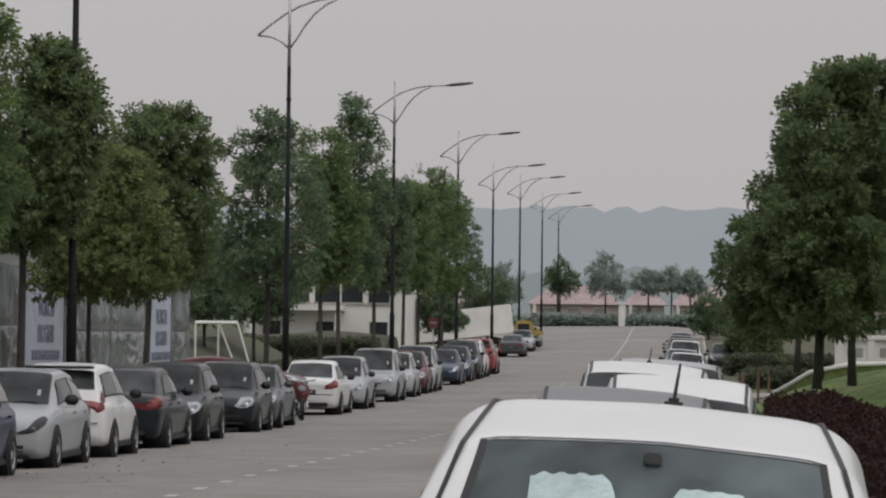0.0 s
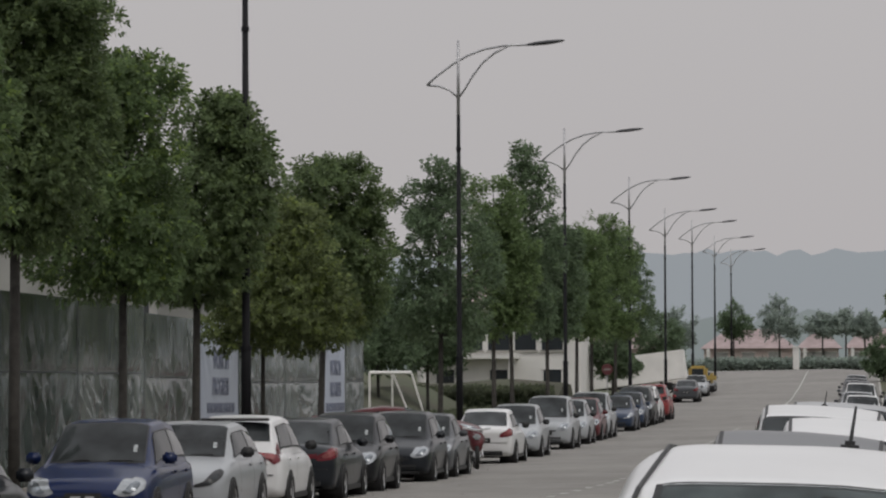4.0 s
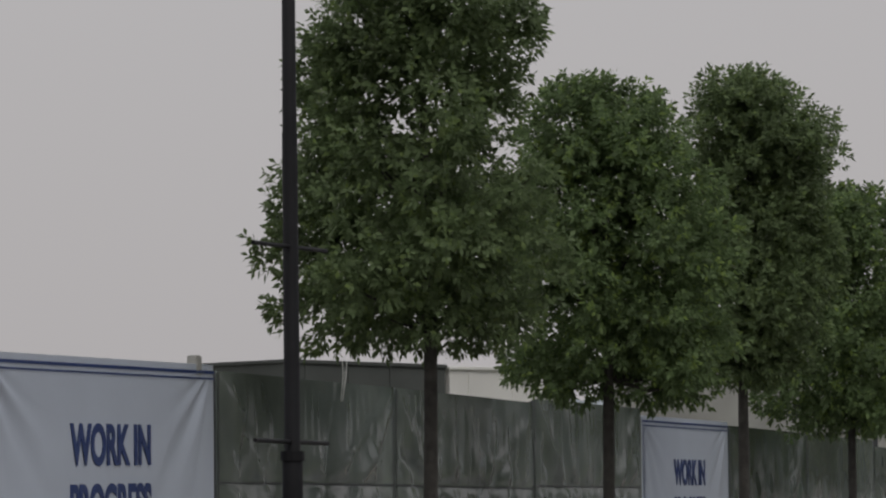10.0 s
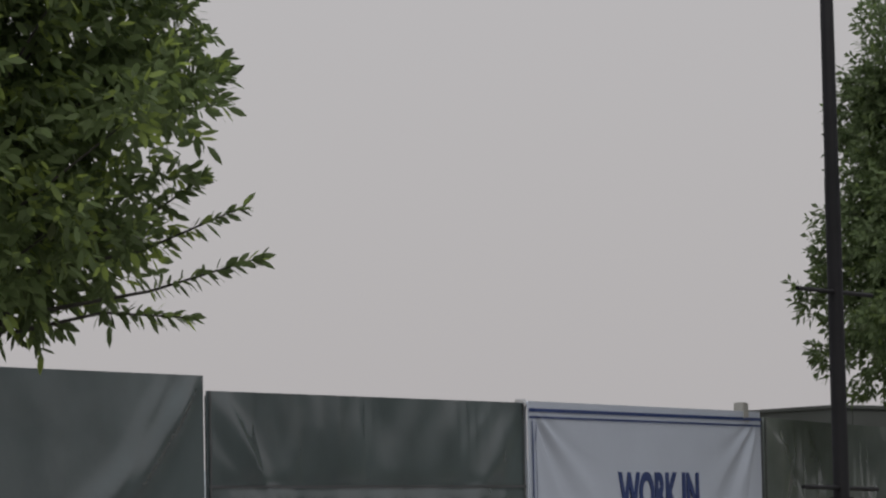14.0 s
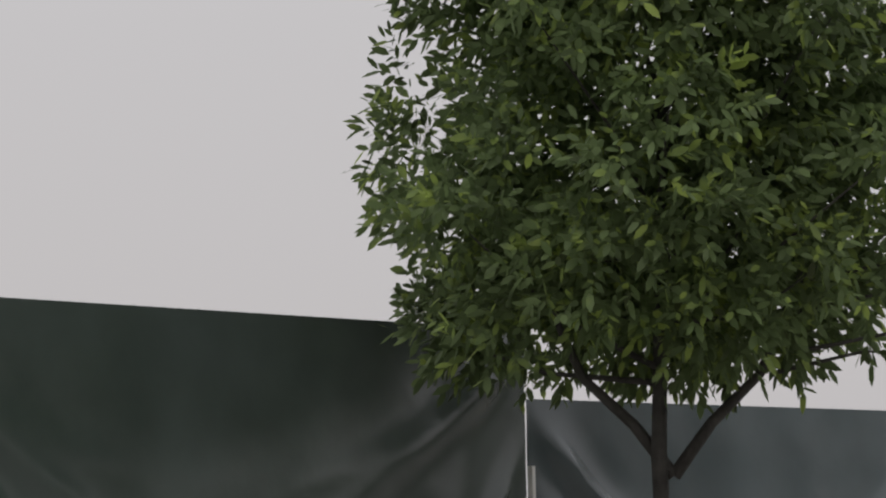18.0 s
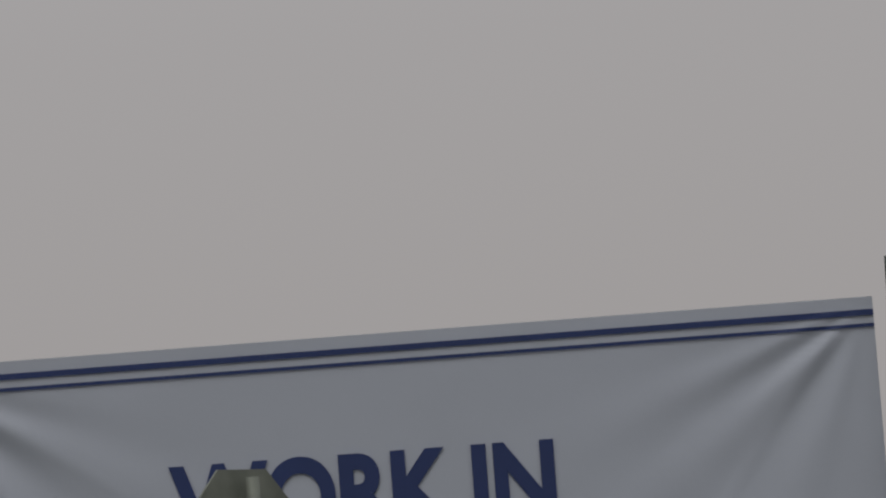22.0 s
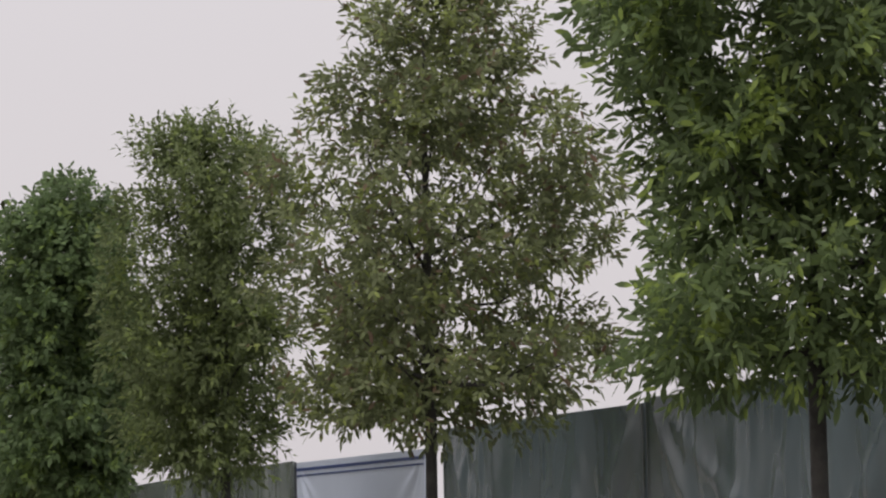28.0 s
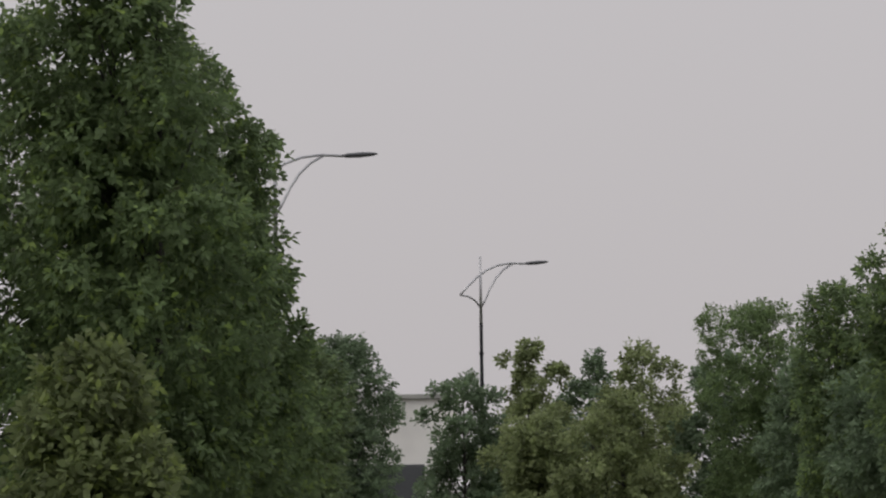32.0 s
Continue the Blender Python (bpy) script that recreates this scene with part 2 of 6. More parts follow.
L_MIDGREEN = leaf_mat("leaves_mid_green", (0.149, 0.211, 0.0921), (0.18, 0.26, 0.09), share=0.06)
L_PALE = leaf_mat("leaves_pale_olive", (0.2, 0.24, 0.11), (0.26, 0.31, 0.13))
# much paler than real foliage: distance haze put into the leaf colour
L_FAR = leaf_mat("leaves_far_hazed", (0.29, 0.34, 0.3), (0.36, 0.42, 0.36))


# ---- building blocks ----
def thing(name, x, y, z, rz=0.0, label="", category="", group="", kind=""):
    ob = new(name)
    ob.matrix_basis = pose(x, y, z, 0, 0, rz)
    ob.empty_display_size = 0.2
    return tagged(ob, label, category, group, kind)


def part(name, bm, material, parent=None, label="", smooth=False):
    """Links a bmesh as one mesh object under a thing or part."""
    me = bpy.data.meshes.new(name)
    bm.to_mesh(me)
    bm.free()
    return part_mesh(name, me, material, parent, label, smooth)


def part_mesh(name, me, material, parent=None, label="", smooth=False):
    if not me.materials:
        me.materials.append(material)
    if smooth:
        me.shade_smooth()
    ob = new(name, me)
    ob.parent = parent
    if label:
        tagged(ob, label)
    return ob


def arrays(name, verts, faces):
    """A mesh from numpy arrays; every face has the same number of corners."""
    me = bpy.data.meshes.new(name)
    nv, nf, k = len(verts), len(faces), faces.shape[1]
    me.vertices.add(nv)
    me.vertices.foreach_set("co", np.ascontiguousarray(verts, dtype=np.float32).ravel())
    me.loops.add(nf * k)
    me.loops.foreach_set("vertex_index", np.ascontiguousarray(faces, dtype=np.int32).ravel())
    me.polygons.add(nf)
    me.polygons.foreach_set("loop_start", np.arange(0, nf * k, k, dtype=np.int32))
    me.update(calc_edges=True)
    return me


def box(bm, x0, x1, y0, y1, z0, z1, bevel=0.0):
    made = bmesh.ops.create_cube(bm, size=1.0)["verts"]
    for v in made:
        v.co = Vector(((x0 + x1) / 2 + v.co.x * (x1 - x0), (y0 + y1) / 2 + v.co.y * (y1 - y0), (z0 + z1) / 2 + v.co.z * (z1 - z0)))
    if bevel:
        edges = list({e for v in made for e in v.link_edges})
        bmesh.ops.bevel(bm, geom=edges, offset=bevel, segments=2, affect="EDGES")
    return bm


def boxed(*args, bevel=0.0):
    return box(bmesh.new(), *args, bevel=bevel)


def tube(bm, points, radii, seg=8, cap=True):
    """A tapered tube along points."""
    rings = []
    pts = [Vector(p) for p in points]
    for i, p in enumerate(pts):
        way = (pts[min(i + 1, len(pts) - 1)] - pts[max(i - 1, 0)]).normalized()
        side = way.cross(Vector((0.31, 0.95, 0.05))).normalized()
        up = way.cross(side)
        rings.append([bm.verts.new(p + float(radii[i]) * (math.cos(a) * side + math.sin(a) * up)) for a in (2 * math.pi * k / seg for k in range(seg))])
    for a, b in zip(rings, rings[1:]):
        for k in range(seg):
            bm.faces.new((a[k], a[(k + 1) % seg], b[(k + 1) % seg], b[k]))
    if cap:
        bm.faces.new(rings[0][::-1])
        bm.faces.new(rings[-1])
    return bm


def sheet(bm, poly, depth):
    """A flat polygon (list of points) given a thickness along its normal."""
    vs = [bm.verts.new(p) for p in poly]
    f = bm.faces.new(vs)
    f.normal_update()
    off = f.normal * -depth
    back = [bm.verts.new(v.co + off) for v in vs]
    bm.faces.new(back[::-1])
    n = len(vs)
    for i in range(n):
        bm.faces.new((vs[i], back[i], back[(i + 1) % n], vs[(i + 1) % n]))
    return bm


def grade(y):
    """The height of the footways along the avenue: level, then rising gently far off."""
    return 0.0 if y < 170 else 0.0001 * (min(y, 330) - 170) ** 2


DIP = ((-60, 0.0), (52, 0.0), (84, -0.2), (115, -0.24), (150, -0.15), (180, 0.0), (215, 0.14), (248, 0.42), (290, 1.35), (330, 2.56), (420, 2.56))


def bed(y):
    """The height of the carriageway, which dips a little halfway."""
    return float(np.interp(y, [p[0] for p in DIP], [p[1] for p in DIP]))


def strip(name, x0, x1, ys, z, material, thick=0.0, kind="structure", label="", category=""):
    """A strip of ground along the avenue that follows its grade."""
    bm = bmesh.new()
    rows_ = [[bm.verts.new((x, y, grade(y) + z)) for x in (x0, x1)] for y in ys]
    for a, b in zip(rows_, rows_[1:]):
        bm.faces.new((a[0], a[1], b[1], b[0]))
    if thick:
        low = [[bm.verts.new((x, y, grade(y) + z - thick)) for x in (x0, x1)] for y in ys]
        for a, b, c, d in zip(rows_, rows_[1:], low, low[1:]):
            bm.faces.new((a[1], c[1], d[1], b[1]))
            bm.faces.new((c[0], a[0], b[0], d[0]))
        bm.faces.new((rows_[0][0], low[0][0], low[0][1], rows_[0][1]))
    return tagged(part(name, bm, material), label, category, kind=kind)


def writing(text, height, width, depth, material, parent, m, label=""):
    """Raised letters with Blender's own font, fitted to a height and a width."""
    cu = bpy.data.curves.new("letters", "FONT")
    cu.body, cu.align_x, cu.align_y = text, "LEFT", "BOTTOM_BASELINE"
    cu.size, cu.extrude, cu.offset = 1.0, 0.004, 0.036
    tmp = new("letters_tmp", cu)
    bpy.context.view_layer.update()
    me = bpy.data.meshes.new_from_object(tmp.evaluated_get(bpy.context.evaluated_depsgraph_get()))
    bpy.data.objects.remove(tmp)
    bpy.data.curves.remove(cu)
    co = np.empty(len(me.vertices) * 3, dtype=np.float32)
    me.vertices.foreach_get("co", co)
    co = co.reshape(-1, 3)
    lo, hi = co.min(0), co.max(0)
    co[:, 0] = (co[:, 0] - (lo[0] + hi[0]) / 2) * width / (hi[0] - lo[0])
    co[:, 1] = (co[:, 1] - lo[1]) * height / (hi[1] - lo[1])
    co[:, 2] *= depth / 0.004
    me.vertices.foreach_set("co", co.ravel())
    me.materials.clear()
    me.update()
    ob = part_mesh("lettering", me, material, parent, label)
    ob.matrix_basis = m
    return ob


# ---- trees ----
def leaves(rng, centres, way, leaf, per, spread, wide=0.4, fine=False):
    """Twigs with leaves in two ranks: for each twig a foot, a way and per leaves of 4 corners."""
    n = len(centres)
    way = way / np.linalg.norm(way, axis=1, keepdims=True)
    side = np.cross(way, rng.normal(size=(n, 3)))
    side /= np.linalg.norm(side, axis=1, keepdims=True)
    third = np.cross(way, side)
    k = np.arange(per)
    ang = k * 2.4 + rng.uniform(0, 6.28, (n, 1))
    out = np.cos(ang)[..., None] * side[:, None] + np.sin(ang)[..., None] * third[:, None]
    foot = centres[:, None] + way[:, None] * (k / per * spread)[None, :, None]
    tip_share = (k / per)[None, :, None]
    d = way[:, None] * (0.35 + 0.7 * tip_share) + out * (1.0 - 0.45 * tip_share) + rng.normal(0, 0.15, (n, per, 3)) + np.array([0, 0, -0.18])
    d /= np.linalg.norm(d, axis=2, keepdims=True)
    w = np.cross(d, way[:, None] + rng.normal(0, 0.35, (n, per, 3)))
    w /= np.linalg.norm(w, axis=2, keepdims=True) + 1e-9
    size = leaf * rng.uniform(0.7, 1.2, (n, per, 1))
    droop = np.array([0, 0, -0.12]) * size
    if fine:
        q = [foot, foot + d * size * 0.3 + w * size * wide * 0.42, foot + d * size * 0.68 + w * size * wide * 0.42 + droop * 0.4, foot + d * size + droop, foot + d * size * 0.68 - w * size * wide * 0.42 + droop * 0.4, foot + d * size * 0.3 - w * size * wide * 0.42]
    else:
        q = [foot, foot + d * size * 0.5 + w * size * wide * 0.5, foot + d * size + droop, foot + d * size * 0.5 - w * size * wide * 0.5]
    v = np.stack(q, 2).reshape(-1, 3)
    f = np.arange(len(v)).reshape(-1, len(q))
    return v, f


OUTLINE = ((0.0, 0.72), (0.08, 0.94), (0.3, 1.0), (0.55, 0.88), (0.75, 0.66), (0.9, 0.42), (1.0, 0.12))


def crown_points(rng, low, top, radius, clumps, twigs, lean=(0, 0), outline=OUTLINE, lumps=(0.16, 0.3), shell=0.5):
    """Clump centres in an uneven crown of a given outline, and twig feet and ways round them."""
    oh, orad = np.array(outline).T
    grid = np.linspace(0, 1, 200)
    dens = np.interp(grid, oh, orad) ** 1.35 + 0.06
    h = np.interp((np.arange(clumps) + rng.uniform(0, 1, clumps)) / clumps, np.cumsum(dens) / dens.sum(), grid)
    prof = np.interp(h, oh, orad)
    ang = np.arange(clumps) * 2.399 + rng.normal(0, 0.35, clumps)
    ph = rng.uniform(0, 6.28, 4)
    lobe = 1 + 0.13 * np.sin(2 * ang + ph[0] + 4 * h) + 0.1 * np.sin(3 * ang + ph[1] - 7 * h) + 0.07 * np.sin(11 * h + ph[2])
    lump = radius * rng.uniform(*lumps, clumps) * (1 - 0.35 * h)
    rr = np.clip(radius * prof * lobe - lump * 0.8, 0.05, None) * np.sqrt(rng.uniform(0.06, 1.0, clumps))
    hh = top - low
    c = np.stack([np.cos(ang) * rr + lean[0] * h, np.sin(ang) * rr + lean[1] * h, low + lump * 0.55 + h * (hh - lump * 1.3)], 1)
    pick = rng.choice(clumps, twigs, p=lump ** 2 / (lump ** 2).sum())
    d = rng.normal(size=(twigs, 3))
    d /= np.linalg.norm(d, axis=1, keepdims=True)
    d[:, 2] = np.where((d[:, 2] < 0) & (rng.random(twigs) < 0.5), -d[:, 2], d[:, 2])
    feet = c[pick] + d * (lump[pick] * (shell + (1 - shell) * rng.uniform(0, 1, twigs) ** 0.6))[:, None] * np.array([1, 1, 0.75])
    outward = feet - np.array([0, 0, low + 0.3 * hh])
    outward /= np.linalg.norm(outward, axis=1, keepdims=True) + 1e-9
    way = outward * 0.5 + d * 0.75 + np.array([0, 0, 0.35]) + rng.normal(0, 0.25, (twigs, 3))
    return c, lump, feet, way


def envelope_points(rng, env, ahead, clumps, twigs, lumps, shell, swell):
    """Clump centres, twig feet and twig ways in a crown whose reach to its two sides is given by height: rows of height, left, right.
    ahead: the way that the crown's flank faces."""
    z_, l_, r_ = np.array(env).T
    low, top = z_[0], z_[-1]
    grid = np.linspace(low, top, 240)
    wide = np.interp(grid, z_, l_ + r_)
    dens = wide ** 1.45 + 0.1
    z = np.interp((np.arange(clumps) + rng.uniform(0, 1, clumps)) / clumps, np.cumsum(dens) / dens.sum(), grid)
    lf, rt = np.interp(z, z_, l_), np.interp(z, z_, r_)
    mid, half = (rt - lf) / 2, np.maximum((rt + lf) / 2 * swell, 0.12)
    # a third are large boughs, the rest small tufts that sit on the outside
    big = rng.random(clumps) < 0.36
    lump = np.where(big, rng.uniform(lumps[0] * 1.5, lumps[1] * 1.3, clumps), rng.uniform(lumps[0] * 0.7, lumps[1] * 0.75, clumps))
    lump = np.minimum(lump, half * 0.62 + 0.07)
    ang = np.arange(clumps) * 2.399 + rng.normal(0, 0.4, clumps)
    share = np.where(big, rng.uniform(0.35, 1.0, clumps), rng.uniform(0.8, 1.16, clumps))
    rad = np.clip(half - 0.72 * lump, 0.02, None) * share
    across = mid + np.cos(ang) * rad
    deep = np.sin(ang) * rad
    f = np.array([ahead[0], ahead[1]]) / math.hypot(*ahead)
    c = np.stack([f[1] * across + f[0] * deep, -f[0] * across + f[1] * deep, np.clip(z, low + 0.72 * lump + 0.12, top - 0.85 * lump - 0.16)], 1)
    pick = rng.choice(clumps, twigs, p=lump ** 2 / (lump ** 2).sum())
    d = rng.normal(size=(twigs, 3))
    d /= np.linalg.norm(d, axis=1, keepdims=True)
    d[:, 2] = np.where((d[:, 2] < 0) & (rng.random(twigs) < 0.4), -d[:, 2], d[:, 2])
    feet = c[pick] + d * (lump[pick] * (shell + (1 - shell) * rng.uniform(0, 1, twigs) ** 0.6))[:, None] * np.array([1, 1, 0.72])
    feet[:, 2] = np.maximum(feet[:, 2], low + 0.1 + 0.15 * rng.random(twigs))
    reach = feet[:, 0] * f[1] - feet[:, 1] * f[0]
    fl, fr = np.interp(feet[:, 2], z_, l_), np.interp(feet[:, 2], z_, r_)
    fm, fh = (fr - fl) / 2, np.maximum((fr + fl) / 2 * swell, 0.12)
    past = np.clip(np.abs(reach - fm) - fh + 0.06, 0, None) * np.sign(reach - fm) * rng.uniform(0.55, 1.0, twigs)
    feet[:, 0] -= f[1] * past
    feet[:, 1] += f[0] * past
    core = np.stack([0 * feet[:, 0], 0 * feet[:, 0], low + 0.25 * (top - low) + 0.55 * (feet[:, 2] - low)], 1)
    outward = feet - core
    outward /= np.linalg.norm(outward, axis=1, keepdims=True) + 1e-9
    way = outward * 0.55 + d * 0.7 + np.array([0, 0, 0.3]) + rng.normal(0, 0.2, (twigs, 3))
    return c, lump, feet, way


def tree(x, y, low, top, radius, seed, twigs=1500, per=9, leaf=0.12, material=None, fork=None, girth=0.075, sprigs=(), shoots=60, lean=(0, 0), clumps=70, label="", z=None, outline=OUTLINE, lumps=(0.16, 0.3), shell=0.5, group="street trees", wide=0.5, fine=False, vee=False, env=None, swell=1.07):
    """A street tree: tapered trunk, limbs, and a crown of separate leaves in clumps."""
    rng = np.random.default_rng(seed)
    z = grade(y) if z is None else z
    if env:
        low, top = env[0][0], env[-1][0]
    root = thing("tree", x, y, z, 0, label or "young street tree with a dense green oval crown", "tree", group)
    fork = fork or low + 0.1
    bm = bmesh.new()
    bend = rng.normal(0, 0.05, 2)
    pts = [(0, 0, -0.05), (bend[0] * 0.5, bend[1] * 0.5, 0.35 * fork), (bend[0], bend[1], fork), (lean[0] * 0.4, lean[1] * 0.4, (fork + top) / 2), (lean[0] * 0.9, lean[1] * 0.9, top - 0.7)]
    tube(bm, pts, [girth * 1.25, girth, girth * 0.85, girth * 0.5, girth * 0.12], 10)
    part("trunk", bm, M_BARK, root, smooth=True)
    if env:
        c, _, feet, way = envelope_points(rng, env, (x, y), clumps, twigs, lumps, shell, swell)
    else:
        c, _, feet, way = crown_points(rng, low, top, radius, clumps, twigs, lean, outline, lumps, shell)
    bm = bmesh.new()
    order = rng.permutation(len(c))[: min(len(c), 22)]
    for i in order:
        hz = c[i][2]
        s = fork + max(0.0, (hz - fork)) * rng.uniform(0.4, 0.8) - 0.02
        s = min(s, top - 1.0)
        share = (s - fork) / max(top - 0.7 - fork, 0.1)
        base = Vector((bend[0] + (lean[0] * 0.9 - bend[0]) * share, bend[1] + (lean[1] * 0.9 - bend[1]) * share, s))
        end = Vector(c[i])
        mid = base.lerp(end, 0.5) + Vector((0.06 * rng.normal(), 0.06 * rng.normal(), -0.16 + 0.1 * rng.random()))
        r0 = girth * (0.42 - 0.25 * share)
        tube(bm, [base, mid, end], [r0, r0 * 0.6, r0 * 0.15], 5)
    if vee:
        for sx in (1, -1):
            tube(bm, [(0, 0, fork - 0.12), (sx * 0.2, sx * 0.13, fork + 0.2), (sx * 0.46, sx * 0.3, fork + 0.5), (sx * 0.75, sx * 0.49, fork + 1.3)], [girth * 0.7, girth * 0.6, girth * 0.5, girth * 0.2], 8)
    part("branchwork", bm, M_BARK, root, smooth=True)
    for p, q in sprigs:
        p, q = Vector(p), Vector(q)
        tube(bm_sprig := bmesh.new(), [p * 0.55 + Vector((0, 0, p.z * 0.42)), p, q], [0.016, 0.01, 0.004], 5)
        part("shoot", bm_sprig, M_BARK, root)
    v, f = leaves(rng, feet, way, leaf, per, leaf * (2.3 if shell < 0.25 else 1.5), wide, fine)
    # longer leafy shoots that break the outline
    pick = rng.choice(len(feet), shoots)
    sf, sw = feet[pick], way[pick] + np.array([0, 0, 0.45])
    more = [(sf, sw, 11, max(0.26, leaf * 2.6))]
    for p, q in sprigs:
        more.append((np.array([p, p]), np.array([Vector(q) - Vector(p)] * 2), 26, (Vector(q) - Vector(p)).length))
    for sf, sw, n2, run in more:
        v2, f2 = leaves(rng, sf, sw, leaf, n2, run, wide * 0.9, fine)
        f = np.concatenate([f, f2 + len(v)])
        v = np.concatenate([v, v2])
    part_mesh("crown", arrays("crown", v, f), material or L_NEAR, root)
    return root


# ---- vehicles ----
WHEELS = {}


def wheel_meshes(r, w):
    key = (r, w)
    if key not in WHEELS:
        bm = bmesh.new()
        prof = [(r * 0.64, -w / 2), (r * 0.93, -w / 2), (r, -w / 2 + 0.03), (r, w / 2 - 0.03), (r * 0.93, w / 2), (r * 0.64, w / 2)]
        seg = 24
        rings = [[bm.verts.new((x, q * math.cos(a), q * math.sin(a))) for q, x in prof] for a in (2 * math.pi * k / seg for k in range(seg))]
        for i in range(seg):
            a, b = rings[i], rings[(i + 1) % seg]
            for k in range(len(prof)):
                bm.faces.new((a[k], b[k], b[(k + 1) % len(prof)], a[(k + 1) % len(prof)]))
        tyre = bpy.data.meshes.new("tyre")
        bm.to_mesh(tyre)
        bm.free()
        bm = bmesh.new()
        for k in range(5):
            a = 2 * math.pi * k / 5
            d, s = Vector((0, math.cos(a), math.sin(a))), Vector((0, -math.sin(a), math.cos(a)))
            o = Vector((w / 2 - 0.03, 0, 0))
            sheet(bm, [o + d * 0.03 - s * 0.05, o + d * r * 0.64 - s * 0.035, o + d * r * 0.64 + s * 0.035, o + d * 0.03 + s * 0.05], 0.03)
        tube(bm, [(w / 2 - 0.06, 0, 0), (w / 2 - 0.015, 0, 0)], [0.06, 0.055], 12)
        tube(bm, [(-w / 2 + 0.02, 0, 0), (-w / 2 + 0.05, 0, 0)], [r * 0.63, r * 0.63], 24)
        rim_band = [(r * 0.66, w / 2 - 0.005), (r * 0.6, w / 2 - 0.02), (r * 0.6, -w / 2)]
        rr = [[bm.verts.new((x, q * math.cos(a), q * math.sin(a))) for q, x in rim_band] for a in (2 * math.pi * k / seg for k in range(seg))]
        for i in range(seg):
            for k in range(2):
                bm.faces.new((rr[i][k], rr[(i + 1) % seg][k], rr[(i + 1) % seg][k + 1], rr[i][k + 1]))
        rim = bpy.data.meshes.new("rim")
        bm.to_mesh(rim)
        bm.free()
        WHEELS[key] = tyre, rim
    return WHEELS[key]


# kind: length, width, height, belt, bonnet front z, windscreen foot, roof front, roof rear, rear glass foot, tail z, ground clearance
KINDS = {
    "hatch": (3.7, 1.68, 1.51, 0.95, 0.76, 0.235, 0.42, 0.87, 0.975, 0.95, 0.2),
    "sport": (4.3, 1.78, 1.43, 0.93, 0.74, 0.29, 0.46, 0.85, 0.955, 0.95, 0.17),
    "sedan": (4.35, 1.69, 1.44, 0.93, 0.73, 0.28, 0.43, 0.70, 0.86, 0.99, 0.18),
    "mpv": (4.2, 1.7, 1.68, 1.0, 0.84, 0.2, 0.37, 0.92, 0.985, 1.0, 0.2),
    "suv": (4.4, 1.8, 1.7, 1.06, 0.95, 0.25, 0.4, 0.88, 0.98, 1.06, 0.24),
}


def eased(xs, ys, width=9):
    """A rounded curve through points, as a function on 0 to 1."""
    t = np.linspace(0, 1, 301)
    y = np.interp(t, xs, ys)
    pad = np.concatenate([np.full(width, y[0]), y, np.full(width, y[-1])])
    y2 = np.convolve(pad, np.ones(2 * width + 1) / (2 * width + 1), "valid")
    w = np.minimum(1, np.minimum(t, 1 - t) / 0.03)
    y2 = y * (1 - w) + y2 * w
    return lambda s: np.interp(s, t, y2)


def grid_mesh(name, P, closed=False):
    """A quad mesh from an array of points (rows, columns, 3)."""
    r, c = P.shape[:2]
    idx = np.arange(r * c).reshape(r, c)
    if closed:
        idx = np.concatenate([idx, idx[:, :1]], 1)
    f = np.stack([idx[:-1, :-1], idx[:-1, 1:], idx[1:, 1:], idx[1:, :-1]], -1).reshape(-1, 4)
    return arrays(name, P.reshape(-1, 3), f)


def proud(P, off, away_from):
    """Moves a grid of points along its normals by off, outwards from a centre line."""
    du = np.gradient(P, axis=0)
    dv = np.gradient(P, axis=1)
    n = np.cross(du, dv)
    n /= np.linalg.norm(n, axis=2, keepdims=True) + 1e-9
    out = P - np.array(away_from)
    n *= np.where((n * out).sum(2, keepdims=True) < 0, -1, 1)
    return P + n * off


